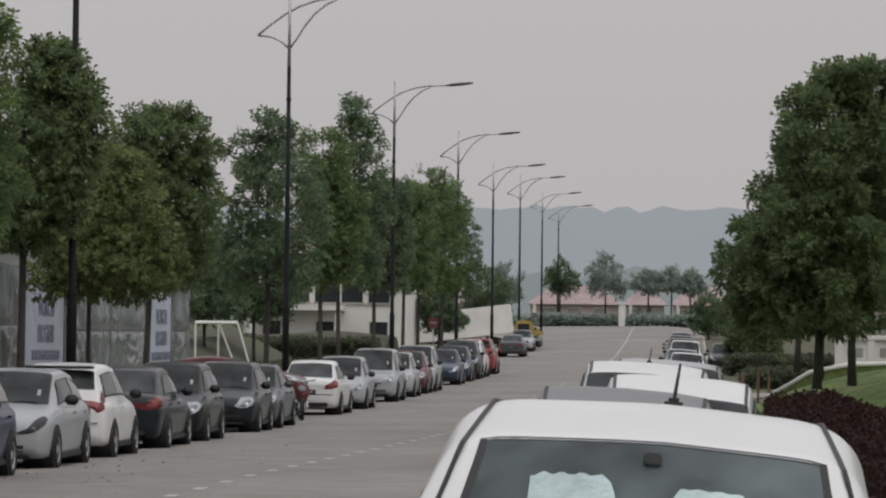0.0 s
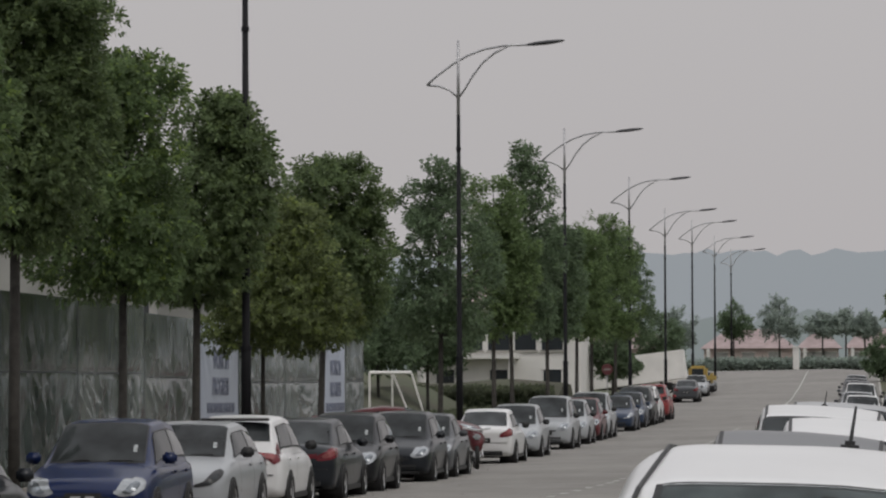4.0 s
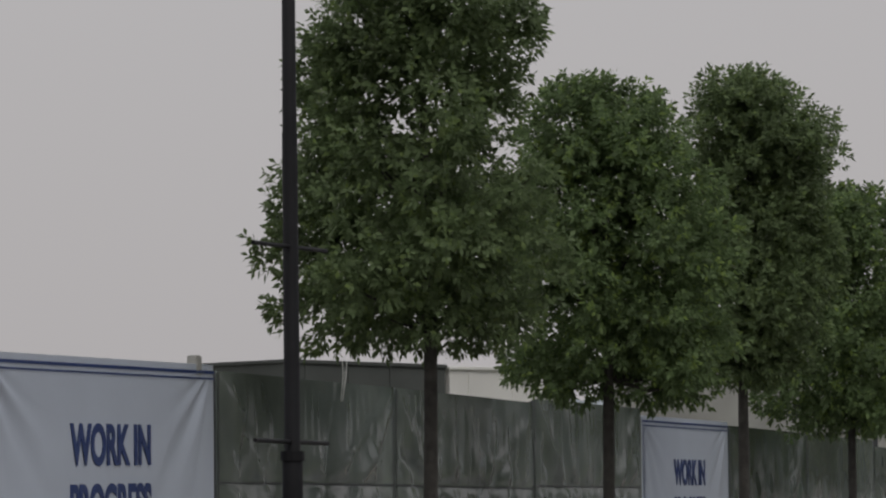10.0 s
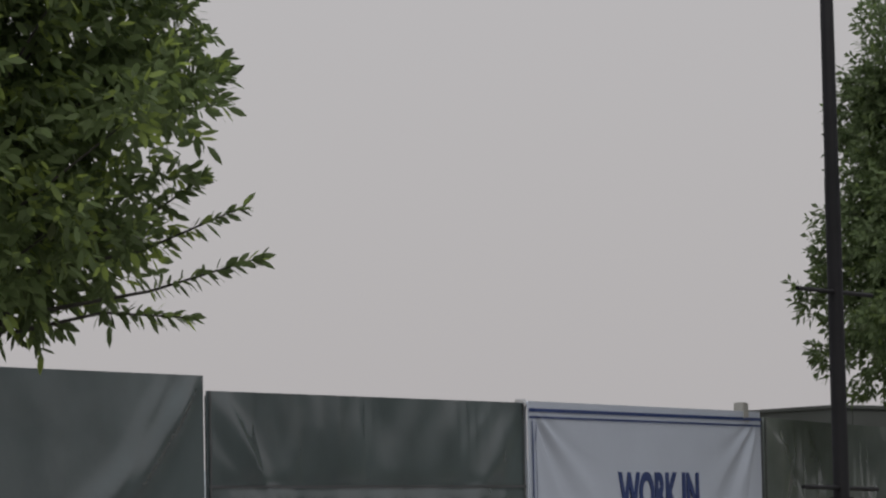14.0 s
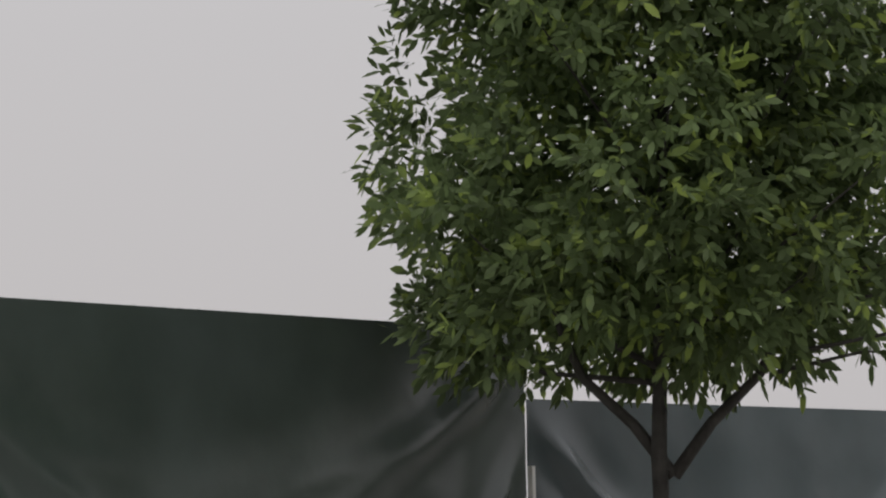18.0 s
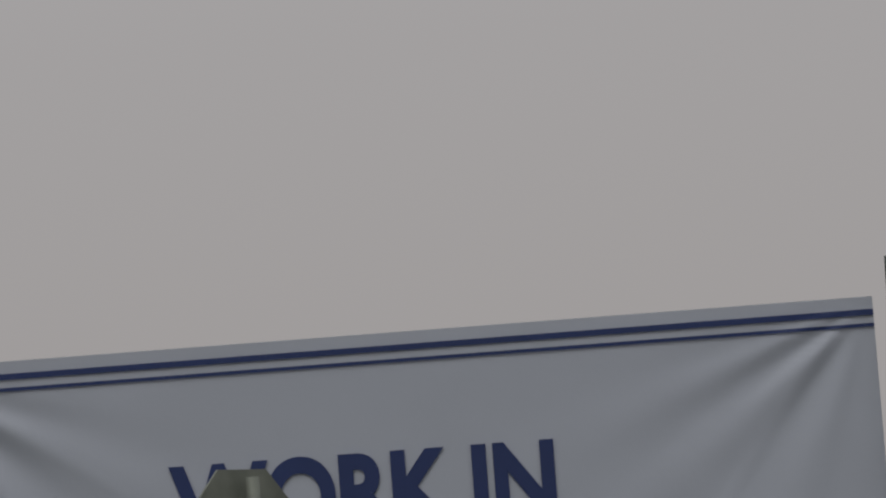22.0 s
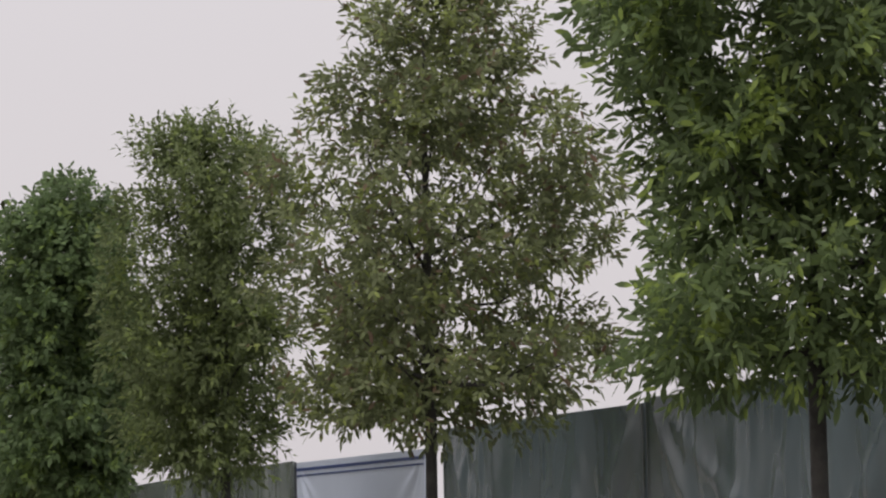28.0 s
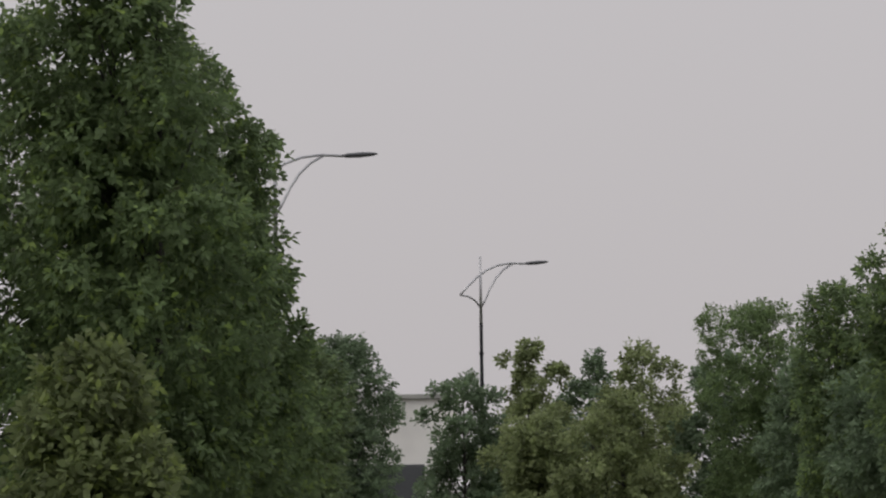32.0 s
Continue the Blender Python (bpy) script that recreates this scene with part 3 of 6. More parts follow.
def car(x, y, away, kind, colour, label, group="parked cars", turn=0.0, height=None, z=None, hero=False, antenna=False, tilt=0.0, slope=0.0):
    """A parked car: rounded body and cabin, panes that follow them, lamps, wheels, mirrors, plates. Its nose points to -y unless away."""
    L, Wd, Hh, belt, nose, wf, rf, rr_, gf, tail, zl = KINDS[kind]
    Hh = height or Hh
    col = paint(*colour)
    z = bed(y) if z is None else z
    root = thing("car", x, y, z + 0.004, 0, label, "car", group)
    root.matrix_basis = pose(x, y, z + 0.004, 0, tilt, 0) @ pose(0, 0, 0, 0, 0, (180 if away else 0) + turn)
    hw, y0 = Wd / 2, -L / 2
    Y = lambda s: y0 + s * L
    # body: half width, underside and top along the length
    ss = [0.0, 0.012, 0.04, 0.09, 0.16, wf, 0.5, rr_, min(gf, 0.93), 0.975, 1.0]
    k_ = eased(ss, [0.8, 0.87, 0.93, 0.972, 0.99, 1.0, 1.0, 0.995, 0.975, 0.94, 0.86], 4)
    lo_ = eased(ss, [zl + 0.12, zl + 0.05, zl + 0.01, zl, zl, zl, zl, zl, zl + 0.02, zl + 0.04, zl + 0.12], 5)
    hi_ = eased(ss, [nose - 0.13, nose - 0.07, nose - 0.01, nose + 0.04, nose + (belt - nose) * 0.6, belt - 0.01, belt + 0.01, belt + 0.02, tail, tail - 0.02, tail - 0.09], 5)
    U = np.array([0, 0.86, 0.955, 0.985, 1.0, 0.995, 0.985, 0.95, 0.88, 0.72, 0.4, 0.0])
    V = np.array([0, 0, 0.06, 0.25, 0.5, 0.62, 0.75, 0.89, 0.965, 1.0, 1.03, 1.04])

    def body_at(s, q):
        """q: 0 at the underside's middle, 1 at the top's middle."""
        s, q = np.broadcast_arrays(s, q)
        j = q * (len(U) - 1)
        xx = hw * k_(s) * np.interp(j, range(len(U)), U)
        zz = lo_(s) + (hi_(s) - lo_(s)) * np.interp(j, range(len(V)), V)
        return np.stack([xx, Y(s), zz], -1)

    def skin(p, q):
        """The body's skin; p below 0 or over 1 goes on across the front or the rear face towards its middle."""
        P = body_at(np.clip(p, 0, 1), q)
        over = np.where(p < 0, -p, np.where(p > 1, p - 1, 0.0))
        cz = (lo_(np.clip(p, 0, 1)) + hi_(np.clip(p, 0, 1))) / 2
        cen = np.stack([0 * cz, P[..., 1], cz], -1)
        Q = cen + (P - cen) * (1 - over)[..., None] ** 1.0
        Q[..., 1] += np.where(p < 0, -1, 1) * over * 0.05
        return Q

    S = np.unique(np.concatenate([np.linspace(0, 0.12, 9), np.linspace(0.12, 0.9, 14), np.linspace(0.9, 1, 8)]))
    half = body_at(S[:, None], np.linspace(0, 1, 23)[None])
    other = half[:, -2:0:-1] * np.array([-1, 1, 1])
    P = np.concatenate([half, other], 1)
    for end, sh in ((0, -1), (-1, 1)):
        cap = P[end].copy()
        cen = cap.mean(0)
        caps = [cen + (cap - cen) * k for k in (0.6, 0.02)]
        for c_, push in zip(caps, (0.02, 0.025)):
            c_[:, 1] += sh * push
        P = np.concatenate([np.stack(caps[::-1]), P]) if end == 0 else np.concatenate([P, np.stack(caps)])
    part_mesh("body", grid_mesh("body", P, True), col, root, smooth=True)
    # cabin
    rise = 0.07 if hero else 0.0
    tw, bw = (0.578 if hero else hw * (0.74 if kind != "mpv" else 0.75)), hw * 0.935
    cs = [0.0, wf, rf, (rf + rr_) / 2, rr_, gf, 1.0]
    top_ = eased(cs, [belt - 0.25, belt - 0.02, Hh - 0.03 - slope, Hh + 0.012 + rise, Hh - 0.05 + rise, (tail if kind == "sedan" else belt + 0.02), belt - 0.2], 1 if hero else 5)
    wt_ = eased(cs, [bw * 0.86, bw * 0.86, tw * (1.0 if hero else 0.97), tw * 1.01, tw * (0.89 if hero else 0.95), bw * 0.86, bw * 0.8], 5)
    wb_ = eased(cs, [bw * 0.93, bw * 0.95, bw, bw, bw * 0.97, bw * 0.9, bw * 0.85], 5)
    full = Hh - belt

    def cabin_at(s, q):
        """q: 0 at the waist, 1 at the roof's middle."""
        s, q = np.broadcast_arrays(s, q)
        zb, zt = belt - 0.05, top_(s)
        h = zt - zb
        m = np.clip(h / full, 0.05, 1)
        w0, w1 = wb_(s), wt_(s)
        if hero:
            # a rounded roof rail outside the channel, then the side falls away outwards
            kx = np.stack([w0, np.maximum(w0 * 0.45 + w1 * 0.62, w1 * 1.08), w1 * 1.29, w1 * 1.2, w1 * 0.985, w1 * 0.6, w1 * 0], -1)
            kz = np.stack([zb + 0 * h, zb + h * 0.52, zt - 0.2 * m, zt - 0.08 * m, zt - 0.014 * m, zt - 0.002, zt + 0.012], -1)
        else:
            kx = np.stack([w0, w0 * 0.45 + w1 * 0.55, w1, w1 * 0.955, w1 * 0.87, w1 * 0.6, w1 * 0], -1)
            kz = np.stack([zb + 0 * h, zb + h * 0.5, zt - 0.13 * m, zt - 0.055 * m, zt - 0.022 * m, zt - 0.004, zt + 0.006], -1)
        j = q * 6
        i = np.clip(j.astype(int), 0, 5)
        f = j - i
        g0 = np.take_along_axis(kx, i[..., None], -1)[..., 0] * (1 - f) + np.take_along_axis(kx, i[..., None] + 1, -1)[..., 0] * f
        g1 = np.take_along_axis(kz, i[..., None], -1)[..., 0] * (1 - f) + np.take_along_axis(kz, i[..., None] + 1, -1)[..., 0] * f
        return np.stack([g0, Y(s), g1], -1)

    if hero:
        flat_at = cabin_at

        def cabin_at(s, q):
            """The same section with its corners rounded."""
            return sum(flat_at(s, np.clip(q + k, 0, 1)) for k in (-0.07, -0.035, 0.0, 0.035, 0.07)) / 5

    S2 = np.linspace(wf - 0.02, gf + 0.012, 30)
    half = cabin_at(S2[:, None], np.linspace(0, 1, 37 if hero else 19)[None])
    P = np.concatenate([half, half[:, -2::-1] * np.array([-1, 1, 1])], 1)
    part_mesh("cabin", grid_mesh("cabin", P), col, root, smooth=True)

    def pane(name, s0, s1, q0, q1, off, material, sgn=0, lean=0.0, ns=8, nq=8, parent=None, label=""):
        """A pane that follows the cabin: across its middle (sgn 0) or on one side. lean: how far the top edge is drawn in at both ends."""
        a = np.linspace(s0, s1, ns)
        if sgn == 0:
            q = np.concatenate([np.linspace(q0, 1, nq), np.linspace(1, q0, nq)[1:]])
            sg = np.concatenate([np.ones(nq), -np.ones(nq - 1)])
            G = cabin_at(a[:, None], q[None]) * np.stack([sg, sg * 0 + 1, sg * 0 + 1], -1)[None]
        else:
            q = np.linspace(q0, q1, nq)
            v = np.linspace(0, 1, nq)
            f0, f1 = (lean if isinstance(lean, tuple) else (lean, lean))
            sa = (s0 + f0 * v)[None] + (np.linspace(0, 1, ns)[:, None]) * ((s1 - f1 * v) - (s0 + f0 * v))[None]
            G = cabin_at(sa, q[None]) * np.array([sgn, 1, 1])
        return part_mesh(name, grid_mesh(name, proud(G, off, (0, Y((s0 + s1) / 2), belt - 0.3))), material, parent or root, label, smooth=True)

    pane("windscreen_seal", wf + 0.006, rf + (0.005 if hero else 0.004), 0.655 if hero else 0.52, 1, 0.004, M_TRIM)
    if hero:
        pane("cabin_interior", wf + 0.012, rf - 0.002, 0.682, 1, 0.008, M_INSIDE)
        xs = np.linspace(-0.42, 0.4, 45)
        lobes = np.maximum(0.815 - 0.3 * np.clip(np.abs(xs + 0.28) / 0.21, 0, 1.4) ** 7, 0.775 - 0.3 * np.clip(np.abs(xs - 0.2) / 0.2, 0, 1.4) ** 6)
        lobes = np.clip(lobes, 0.5, 1)
        fs = np.linspace(0.15, 1, 16)[:, None] * lobes[None]
        sv = wf + (rf - wf) * fs
        qv = 1 - np.abs(xs)[None] / (0.6 * wt_(sv)) / 6
        G = cabin_at(sv, qv) * np.stack([np.sign(xs), xs * 0 + 1, xs * 0 + 1], -1)[None]
        crinkle = 0.006 * np.sin(xs * 90)[None] * np.sin(fs * 60)
        part_mesh("sunshade", grid_mesh("sunshade", proud(G, 0.018 + crinkle[..., None], (0, 0, belt - 0.3))), M_SHADE, root, "crinkled silver foil sunshade")
        pane("windscreen", wf + 0.012, rf - 0.004, 0.684, 1, 0.026, M_CLEAR)
        part("rear_view_mirror", boxed(-0.03, 0.03, Y(rf) - 0.095, Y(rf) - 0.075, Hh - 0.09, Hh - 0.05, bevel=0.006), M_CABIN, root)
        for sgn in (1, -1):
            bm = bmesh.new()
            line = [cabin_at(np.array(k), np.array(q)) * np.array([sgn, 1, 1]) + np.array([sgn * 0.003, 0, 0.004]) for k, q in zip(np.linspace(rf - 0.08, rr_ + 0.01, 33), np.interp(np.linspace(0, 1, 33), (0, 0.15, 0.5, 1), (0.57, 0.588, 0.64, 0.68)))]
            tube(bm, [tuple(p) for p in line], [0.009] * 33, 6)
            part("roof_channel", bm, M_TRIM, root)
    else:
        pane("windscreen", wf + 0.014, rf - 0.006, 0.58, 1, 0.009, M_GLASS)
        if tilt and kind == "mpv":
            for sgn in (1, -1):
                bm = bmesh.new()
                line = [cabin_at(np.array(k), np.array(0.6)) * np.array([sgn, 1, 1]) + np.array([0, 0, 0.002]) for k in np.linspace(rf - 0.005, rr_ - 0.01, 9)]
                tube(bm, [tuple(p) for p in line], [0.017] * 9, 6)
                part("roof_channel", bm, M_TRIM, root)
        if not away:
            # tax disc inside the lower corner of the screen
            G = cabin_at(np.linspace(wf + 0.3 * (rf - wf), wf + 0.46 * (rf - wf), 3)[:, None], np.linspace(0.735, 0.785, 3)[None])
            part_mesh("tax_disc", grid_mesh("tax_disc", proud(G, 0.014, (0, Y(wf), belt - 0.3))), M_DISC, root, "pale sticker on the windscreen")
    pane("rear_window", rr_ + 0.01, gf - (0.004 if kind == "sedan" else 0.03 * (gf - rr_) / 0.1), 0.6, 1, 0.009, M_GLASS)
    mid = (rf + rr_) / 2 - 0.03
    end_ = rr_ + (gf - rr_) * 0.35
    for sgn in (1, -1):
        pane("window_trim", wf + 0.045, end_, 0.055, 0.335, 0.004, M_TRIM, sgn, ((rf - wf) * 0.62, (end_ - rr_) + 0.03), 12, 4)
        pane("side_window", wf + 0.065, mid - 0.006, 0.07, 0.315, 0.009, M_GLASS, sgn, ((rf - wf) * 0.58, 0.0), 8, 4)
        pane("side_window", mid + 0.012, end_ - 0.02, 0.07, 0.315, 0.009, M_GLASS, sgn, (0.0, (end_ - rr_) + 0.03), 8, 4)
        mx = sgn * (hw * 0.97)
        part("mirror", boxed(*sorted((mx, mx + sgn * 0.19)), Y(wf + 0.085) - 0.05, Y(wf + 0.085) + 0.06, belt - 0.01, belt + 0.14, bevel=0.03), M_TRIM if colour[0] in ("white", "silver") else col, root, smooth=True)
        boxy = kind in ("hatch", "mpv", "suv")
        tall = (0.58, 0.97) if boxy else (0.52, 0.72)
        eye_ = (-0.3, 0.08, 0.56, 0.84) if boxy else (-0.34, 0.1, 0.6, 0.76)
        for name, p0, p1, q0, q1, m_, m2 in (("headlight", *eye_, M_TRIM if kind == "sport" else M_LAMP, M_GLASS if kind == "sport" else M_LENS), ("tail_light", 0.95 if boxy else 0.9, 1.0 + (0.08 if boxy else 0.34), *tall, M_TAIL, M_TAIL2)):
            lens = None
            for nm, k, off, mm in ((name, 1.0, 0.01, m_), ("lens_core", 0.5, 0.016, m2)):
                e1, e2 = np.meshgrid(np.linspace(-1, 1, 11), np.linspace(-1, 1, 9), indexing="ij")
                f1 = e1 * np.sqrt(np.clip(1 - 0.35 * e2 ** 4, 0, 1)) * k
                f2 = e2 * np.sqrt(np.clip(1 - 0.45 * e1 ** 4, 0, 1)) * k
                mid_p = 0.0 if name == "headlight" else 1.0
                pp = np.where(f1 < 0, mid_p + f1 * (mid_p - p0), mid_p + f1 * (p1 - mid_p))
                qq = (q0 + q1) / 2 + f2 * (q1 - q0) / 2 + (0.02 * f1 if name == "headlight" else 0)
                G = skin(pp, qq) * np.array([sgn, 1, 1])
                lens = part_mesh(nm, grid_mesh(nm, proud(G, off, (0, 0, 0.5))), mm, lens or root, smooth=True)
        if boxy and away:
            pane("tail_light", end_ + 0.008, gf - 0.012, 0.0, 0.2, 0.014, M_TAIL, sgn, 0.0, 5, 5)
        for k in (mid - 0.06, mid + 0.17):
            part("door_handle", boxed(*sorted((sgn * hw * 0.97, sgn * (hw + 0.016))), Y(k) - 0.09, Y(k) + 0.09, belt - 0.15, belt - 0.115, bevel=0.01), col, root)
        for k in (wf + 0.06, mid, rr_ - 0.04):
            line = body_at(np.array([k - 0.0016, k + 0.0016])[:, None], np.linspace(0.3, 0.7, 7)[None]) * np.array([sgn, 1, 1])
            part_mesh("door_seam", grid_mesh("door_seam", line + np.array([sgn * 0.003, 0, 0])), M_TRIM, root)
        part("sill", boxed(*sorted((sgn * hw * 0.8, sgn * hw * 0.985)), Y(0.24), Y(0.76), zl - 0.02, zl + 0.07, bevel=0.015), M_TRIM, root)
        r, w = (0.3 if Hh < 1.6 else 0.33), 0.2
        tyre, rim = wheel_meshes(r, w)
        for k in (0.185, 0.8):
            bm = bmesh.new()
            tube(bm, [(sgn * hw * 0.5, Y(k), r + 0.01), (sgn * (hw + 0.003), Y(k), r + 0.01)], [r + 0.045, r + 0.045], 24)
            part("wheel_arch", bm, M_TRIM, root)
            wob = part_mesh("wheel", tyre, M_RUBBER, root, smooth=True)
            wob.matrix_basis = pose(sgn * (hw - w / 2 + 0.025), Y(k), r, 0, 0, 0 if sgn > 0 else 180)
            part_mesh("rim", rim, M_RIM, wob)
    fy = Y(0) - 0.03
    part("grille", boxed(-hw * 0.46, hw * 0.46, fy - 0.004, fy + 0.06, nose - 0.29, nose - 0.19, bevel=0.03), M_TRIM, root)
    part("badge", boxed(-0.055, 0.055, fy - 0.014, fy + 0.02, nose - 0.27, nose - 0.21, bevel=0.012), M_RIM, root)
    part("air_intake", boxed(-hw * 0.66, hw * 0.66, fy + 0.004, fy + 0.08, zl + 0.1, zl + 0.25, bevel=0.05), M_TRIM, root)
    part("front_lip", boxed(-hw * 0.7, hw * 0.7, fy + 0.02, fy + 0.1, zl + 0.0, zl + 0.06, bevel=0.02), M_TRIM, root)
    part("rear_bumper_trim", boxed(-hw * 0.68, hw * 0.68, Y(1) - 0.03, Y(1) + 0.03, zl + 0.06, zl + 0.2, bevel=0.03), M_TRIM, root)
    part("bumper_seam", boxed(-hw * 0.8, hw * 0.8, Y(1) - 0.03, Y(1) + 0.029, zl + 0.38, zl + 0.39), M_TRIM, root)
    if kind == "sedan":
        part("boot_garnish", boxed(-hw * 0.6, hw * 0.6, Y(1) - 0.03, Y(1) + 0.03, tail - 0.26, tail - 0.14, bevel=0.02), M_TAIL if colour[0] == "dark_grey" else col, root)
    elif away:
        part("spoiler", boxed(-hw * 0.66, hw * 0.66, Y(rr_) + 0.02, Y(rr_) + 0.2, Hh - 0.075, Hh - 0.03, bevel=0.018), M_TRIM if colour[0] == "white" else col, root, smooth=True)
    for yy, sg, zp in ((fy - 0.008, -1, zl + 0.27), (Y(1) + 0.036, 1, tail - 0.42)):
        pl = part("number_plate", boxed(-0.24, 0.24, yy - 0.008, yy + 0.008, zp, zp + 0.12, bevel=0.004), M_PLATE, root)
        for x0_, x1_ in ((-0.16, -0.03), (0.03, 0.15)):
            part("plate_bar", boxed(x0_, x1_, yy + sg * 0.009 - 0.002, yy + sg * 0.009 + 0.002, zp + 0.04, zp + 0.08), M_PLATEBAR, pl)
    for sgn in (0.35, -0.25):
        line = cabin_at(np.array(wf + 0.02), np.array(0.9))
        bm = bmesh.new()
        tube(bm, [(sgn * hw * 1.6, Y(wf) + 0.06, belt + 0.04), (sgn * hw * 0.5, Y(wf) + 0.05, belt + 0.045)], [0.008, 0.006], 4)
        part("wiper", bm, M_TRIM, root)
    if antenna:
        ax_ = 0.05 if hero else 0.0
        an = part("antenna_base", boxed(ax_ - 0.035, ax_ + 0.035, Y(rr_) - 0.2, Y(rr_) - 0.1, Hh - 0.05 + rise, Hh + 0.03 + rise, bevel=0.015), M_TRIM, root)
        bm = bmesh.new()
        tube(bm, [(ax_, Y(rr_) - 0.15, Hh + 0.01 + rise), (ax_ + 0.015, Y(rr_) - 0.09, Hh + 0.01 + rise + antenna)], [0.009, 0.005], 6)
        part("antenna_rod", bm, M_TRIM, an)
    return root


M_CLEAR = bpy.data.materials.new("clear_windscreen")
M_CLEAR.use_nodes = True
cb = M_CLEAR.node_tree.nodes["Principled BSDF"]
cb.inputs["Transmission Weight"].default_value, cb.inputs["Roughness"].default_value = 1.0, 0.02
cb.inputs["IOR"].default_value, cb.inputs["Base Color"].default_value = 1.12, (0.72, 0.8, 0.8, 1)
M_INSIDE = mat("dark_cabin", (0.15, 0.165, 0.17), 0.8, scale=3, vary=0.6)

WHITE, SILVER, GREY = ("white", (0.74, 0.74, 0.74)), ("silver", (0.36, 0.375, 0.39)), ("grey", (0.075, 0.08, 0.087))
BLACK, BLUE, NAVY = ("black", (0.009, 0.01, 0.012)), ("blue", (0.007, 0.017, 0.07)), ("navy", (0.025, 0.04, 0.075))
MAROON, REDC, DKGREY = ("maroon", (0.1, 0.018, 0.022)), ("red", (0.27, 0.045, 0.045)), ("dark_grey", (0.014, 0.017, 0.022))

# ---- ground, road, kerbs, footway ----
YS = [-60, 0, 40, 80, 120, 150, 180, 210, 240, 270, 300, 330]
RS = [-60, 0, 52, 68, 84, 100, 115, 132, 150, 165, 180, 198, 215, 232, 248, 270, 290, 310, 330]
bm = bmesh.new()
xs_ = [-1500, -400, -150, -60, -15, 3, 30, 150, 400, 1500]
ys_ = [-1500, -300, -60, 0, 80, 150, 180, 210, 240, 270, 300, 330, 500, 1000, 2500]
g = [[bm.verts.new((x, y, grade(y) - 0.4)) for x in xs_] for y in ys_]
for j in range(len(ys_) - 1):
    for i in range(len(xs_) - 1):
        bm.faces.new((g[j][i], g[j][i + 1], g[j + 1][i + 1], g[j + 1][i]))
tagged(part("ground", bm, M_GROUND), "dry grassy open ground", "ground", kind="structure")


def camber(x):
    """The crossfall of the avenue: a crown, falling to both gutters."""
    return 0.13 * (x + 11) / 8.8 if x < -2.2 else 0.13 - 0.06 * (x + 2.2)


bm = bmesh.new()
g = [[bm.verts.new((x, y, bed(y) + camber(x))) for x in (-12.5, -2.2, 1.15)] for y in RS]
for a, b in zip(g, g[1:]):
    for i in range(2):
        bm.faces.new((a[i], a[i + 1], b[i + 1], b[i]))
road = tagged(part("road", bm, M_ASPHALT), "worn grey asphalt avenue with faded lane marks", "road", kind="structure")
strip("verge_west", -70, -15.6, YS, 0.02, M_GROUND, 0.3, label="dry grassy ground behind the footway", category="ground")
strip("verge_north", -90, 90, [337, 430], 0.0, M_GROUND, 0.3, label="lawn at the end of the avenue", category="ground")
strip("verge_east", 1.3, 70, YS, -0.09, M_GROUND, 0.3, label="planted verge east of the avenue", category="ground")
bm = boxed(-140, -11.02, -6.0, 6.0, -0.05, 0.03)
tagged(part("side_road", bm, M_ASPHALT), "worn asphalt side road meeting the avenue", "road", kind="structure")
strip("cross_road", -80, 80, [327, 337], -0.02, M_ASPHALT, label="cross road at the end of the avenue", category="road")
for y0, y1, sh in ((14, 205, 0.0), (240, 322, 1.3)):
    yy = [y0] + [q for q in YS if y0 < q < y1] + [y1]
    strip("kerb_west", -11.15 - sh, -11.0 - sh, yy, 0.13, M_CONC, 0.5, label="concrete kerb along the avenue", category="kerb")
    strip("footway_west", -15.6, -11.15 - sh, yy, 0.115, M_PAVE, 0.15, label="paved footway with street trees", category="pavement")
strip("kerb_east", 1.15, 1.3, YS, -0.05, M_CONC, 0.3, label="concrete kerb along the avenue", category="kerb")
for k in range(56):
    yy = 40 + k * 2.1
    xx = -5.95 + min(1.0, (yy - 47) / 28) * 0.9
    bm = bmesh.new()
    q = [bm.verts.new((x_, y_, bed(y_) + camber(x_) + 0.006)) for x_, y_ in ((xx - 0.07, yy), (xx + 0.07, yy), (xx + 0.07, yy + 0.55), (xx - 0.07, yy + 0.55))]
    bm.faces.new(q)
    part("lane_dash", bm, M_MARK, road)
bm = bmesh.new()
for a_, b_ in ((198, 215), (215, 232), (232, 248), (248, 270), (270, 290), (290, 310), (310, 326)):
    bm.faces.new([bm.verts.new((x_, y_, bed(y_) + camber(x_) + 0.02)) for x_, y_ in ((-4.72, a_), (-4.64, a_), (-4.64, b_), (-4.72, b_))])
part("centre_line", bm, M_MARK, road)


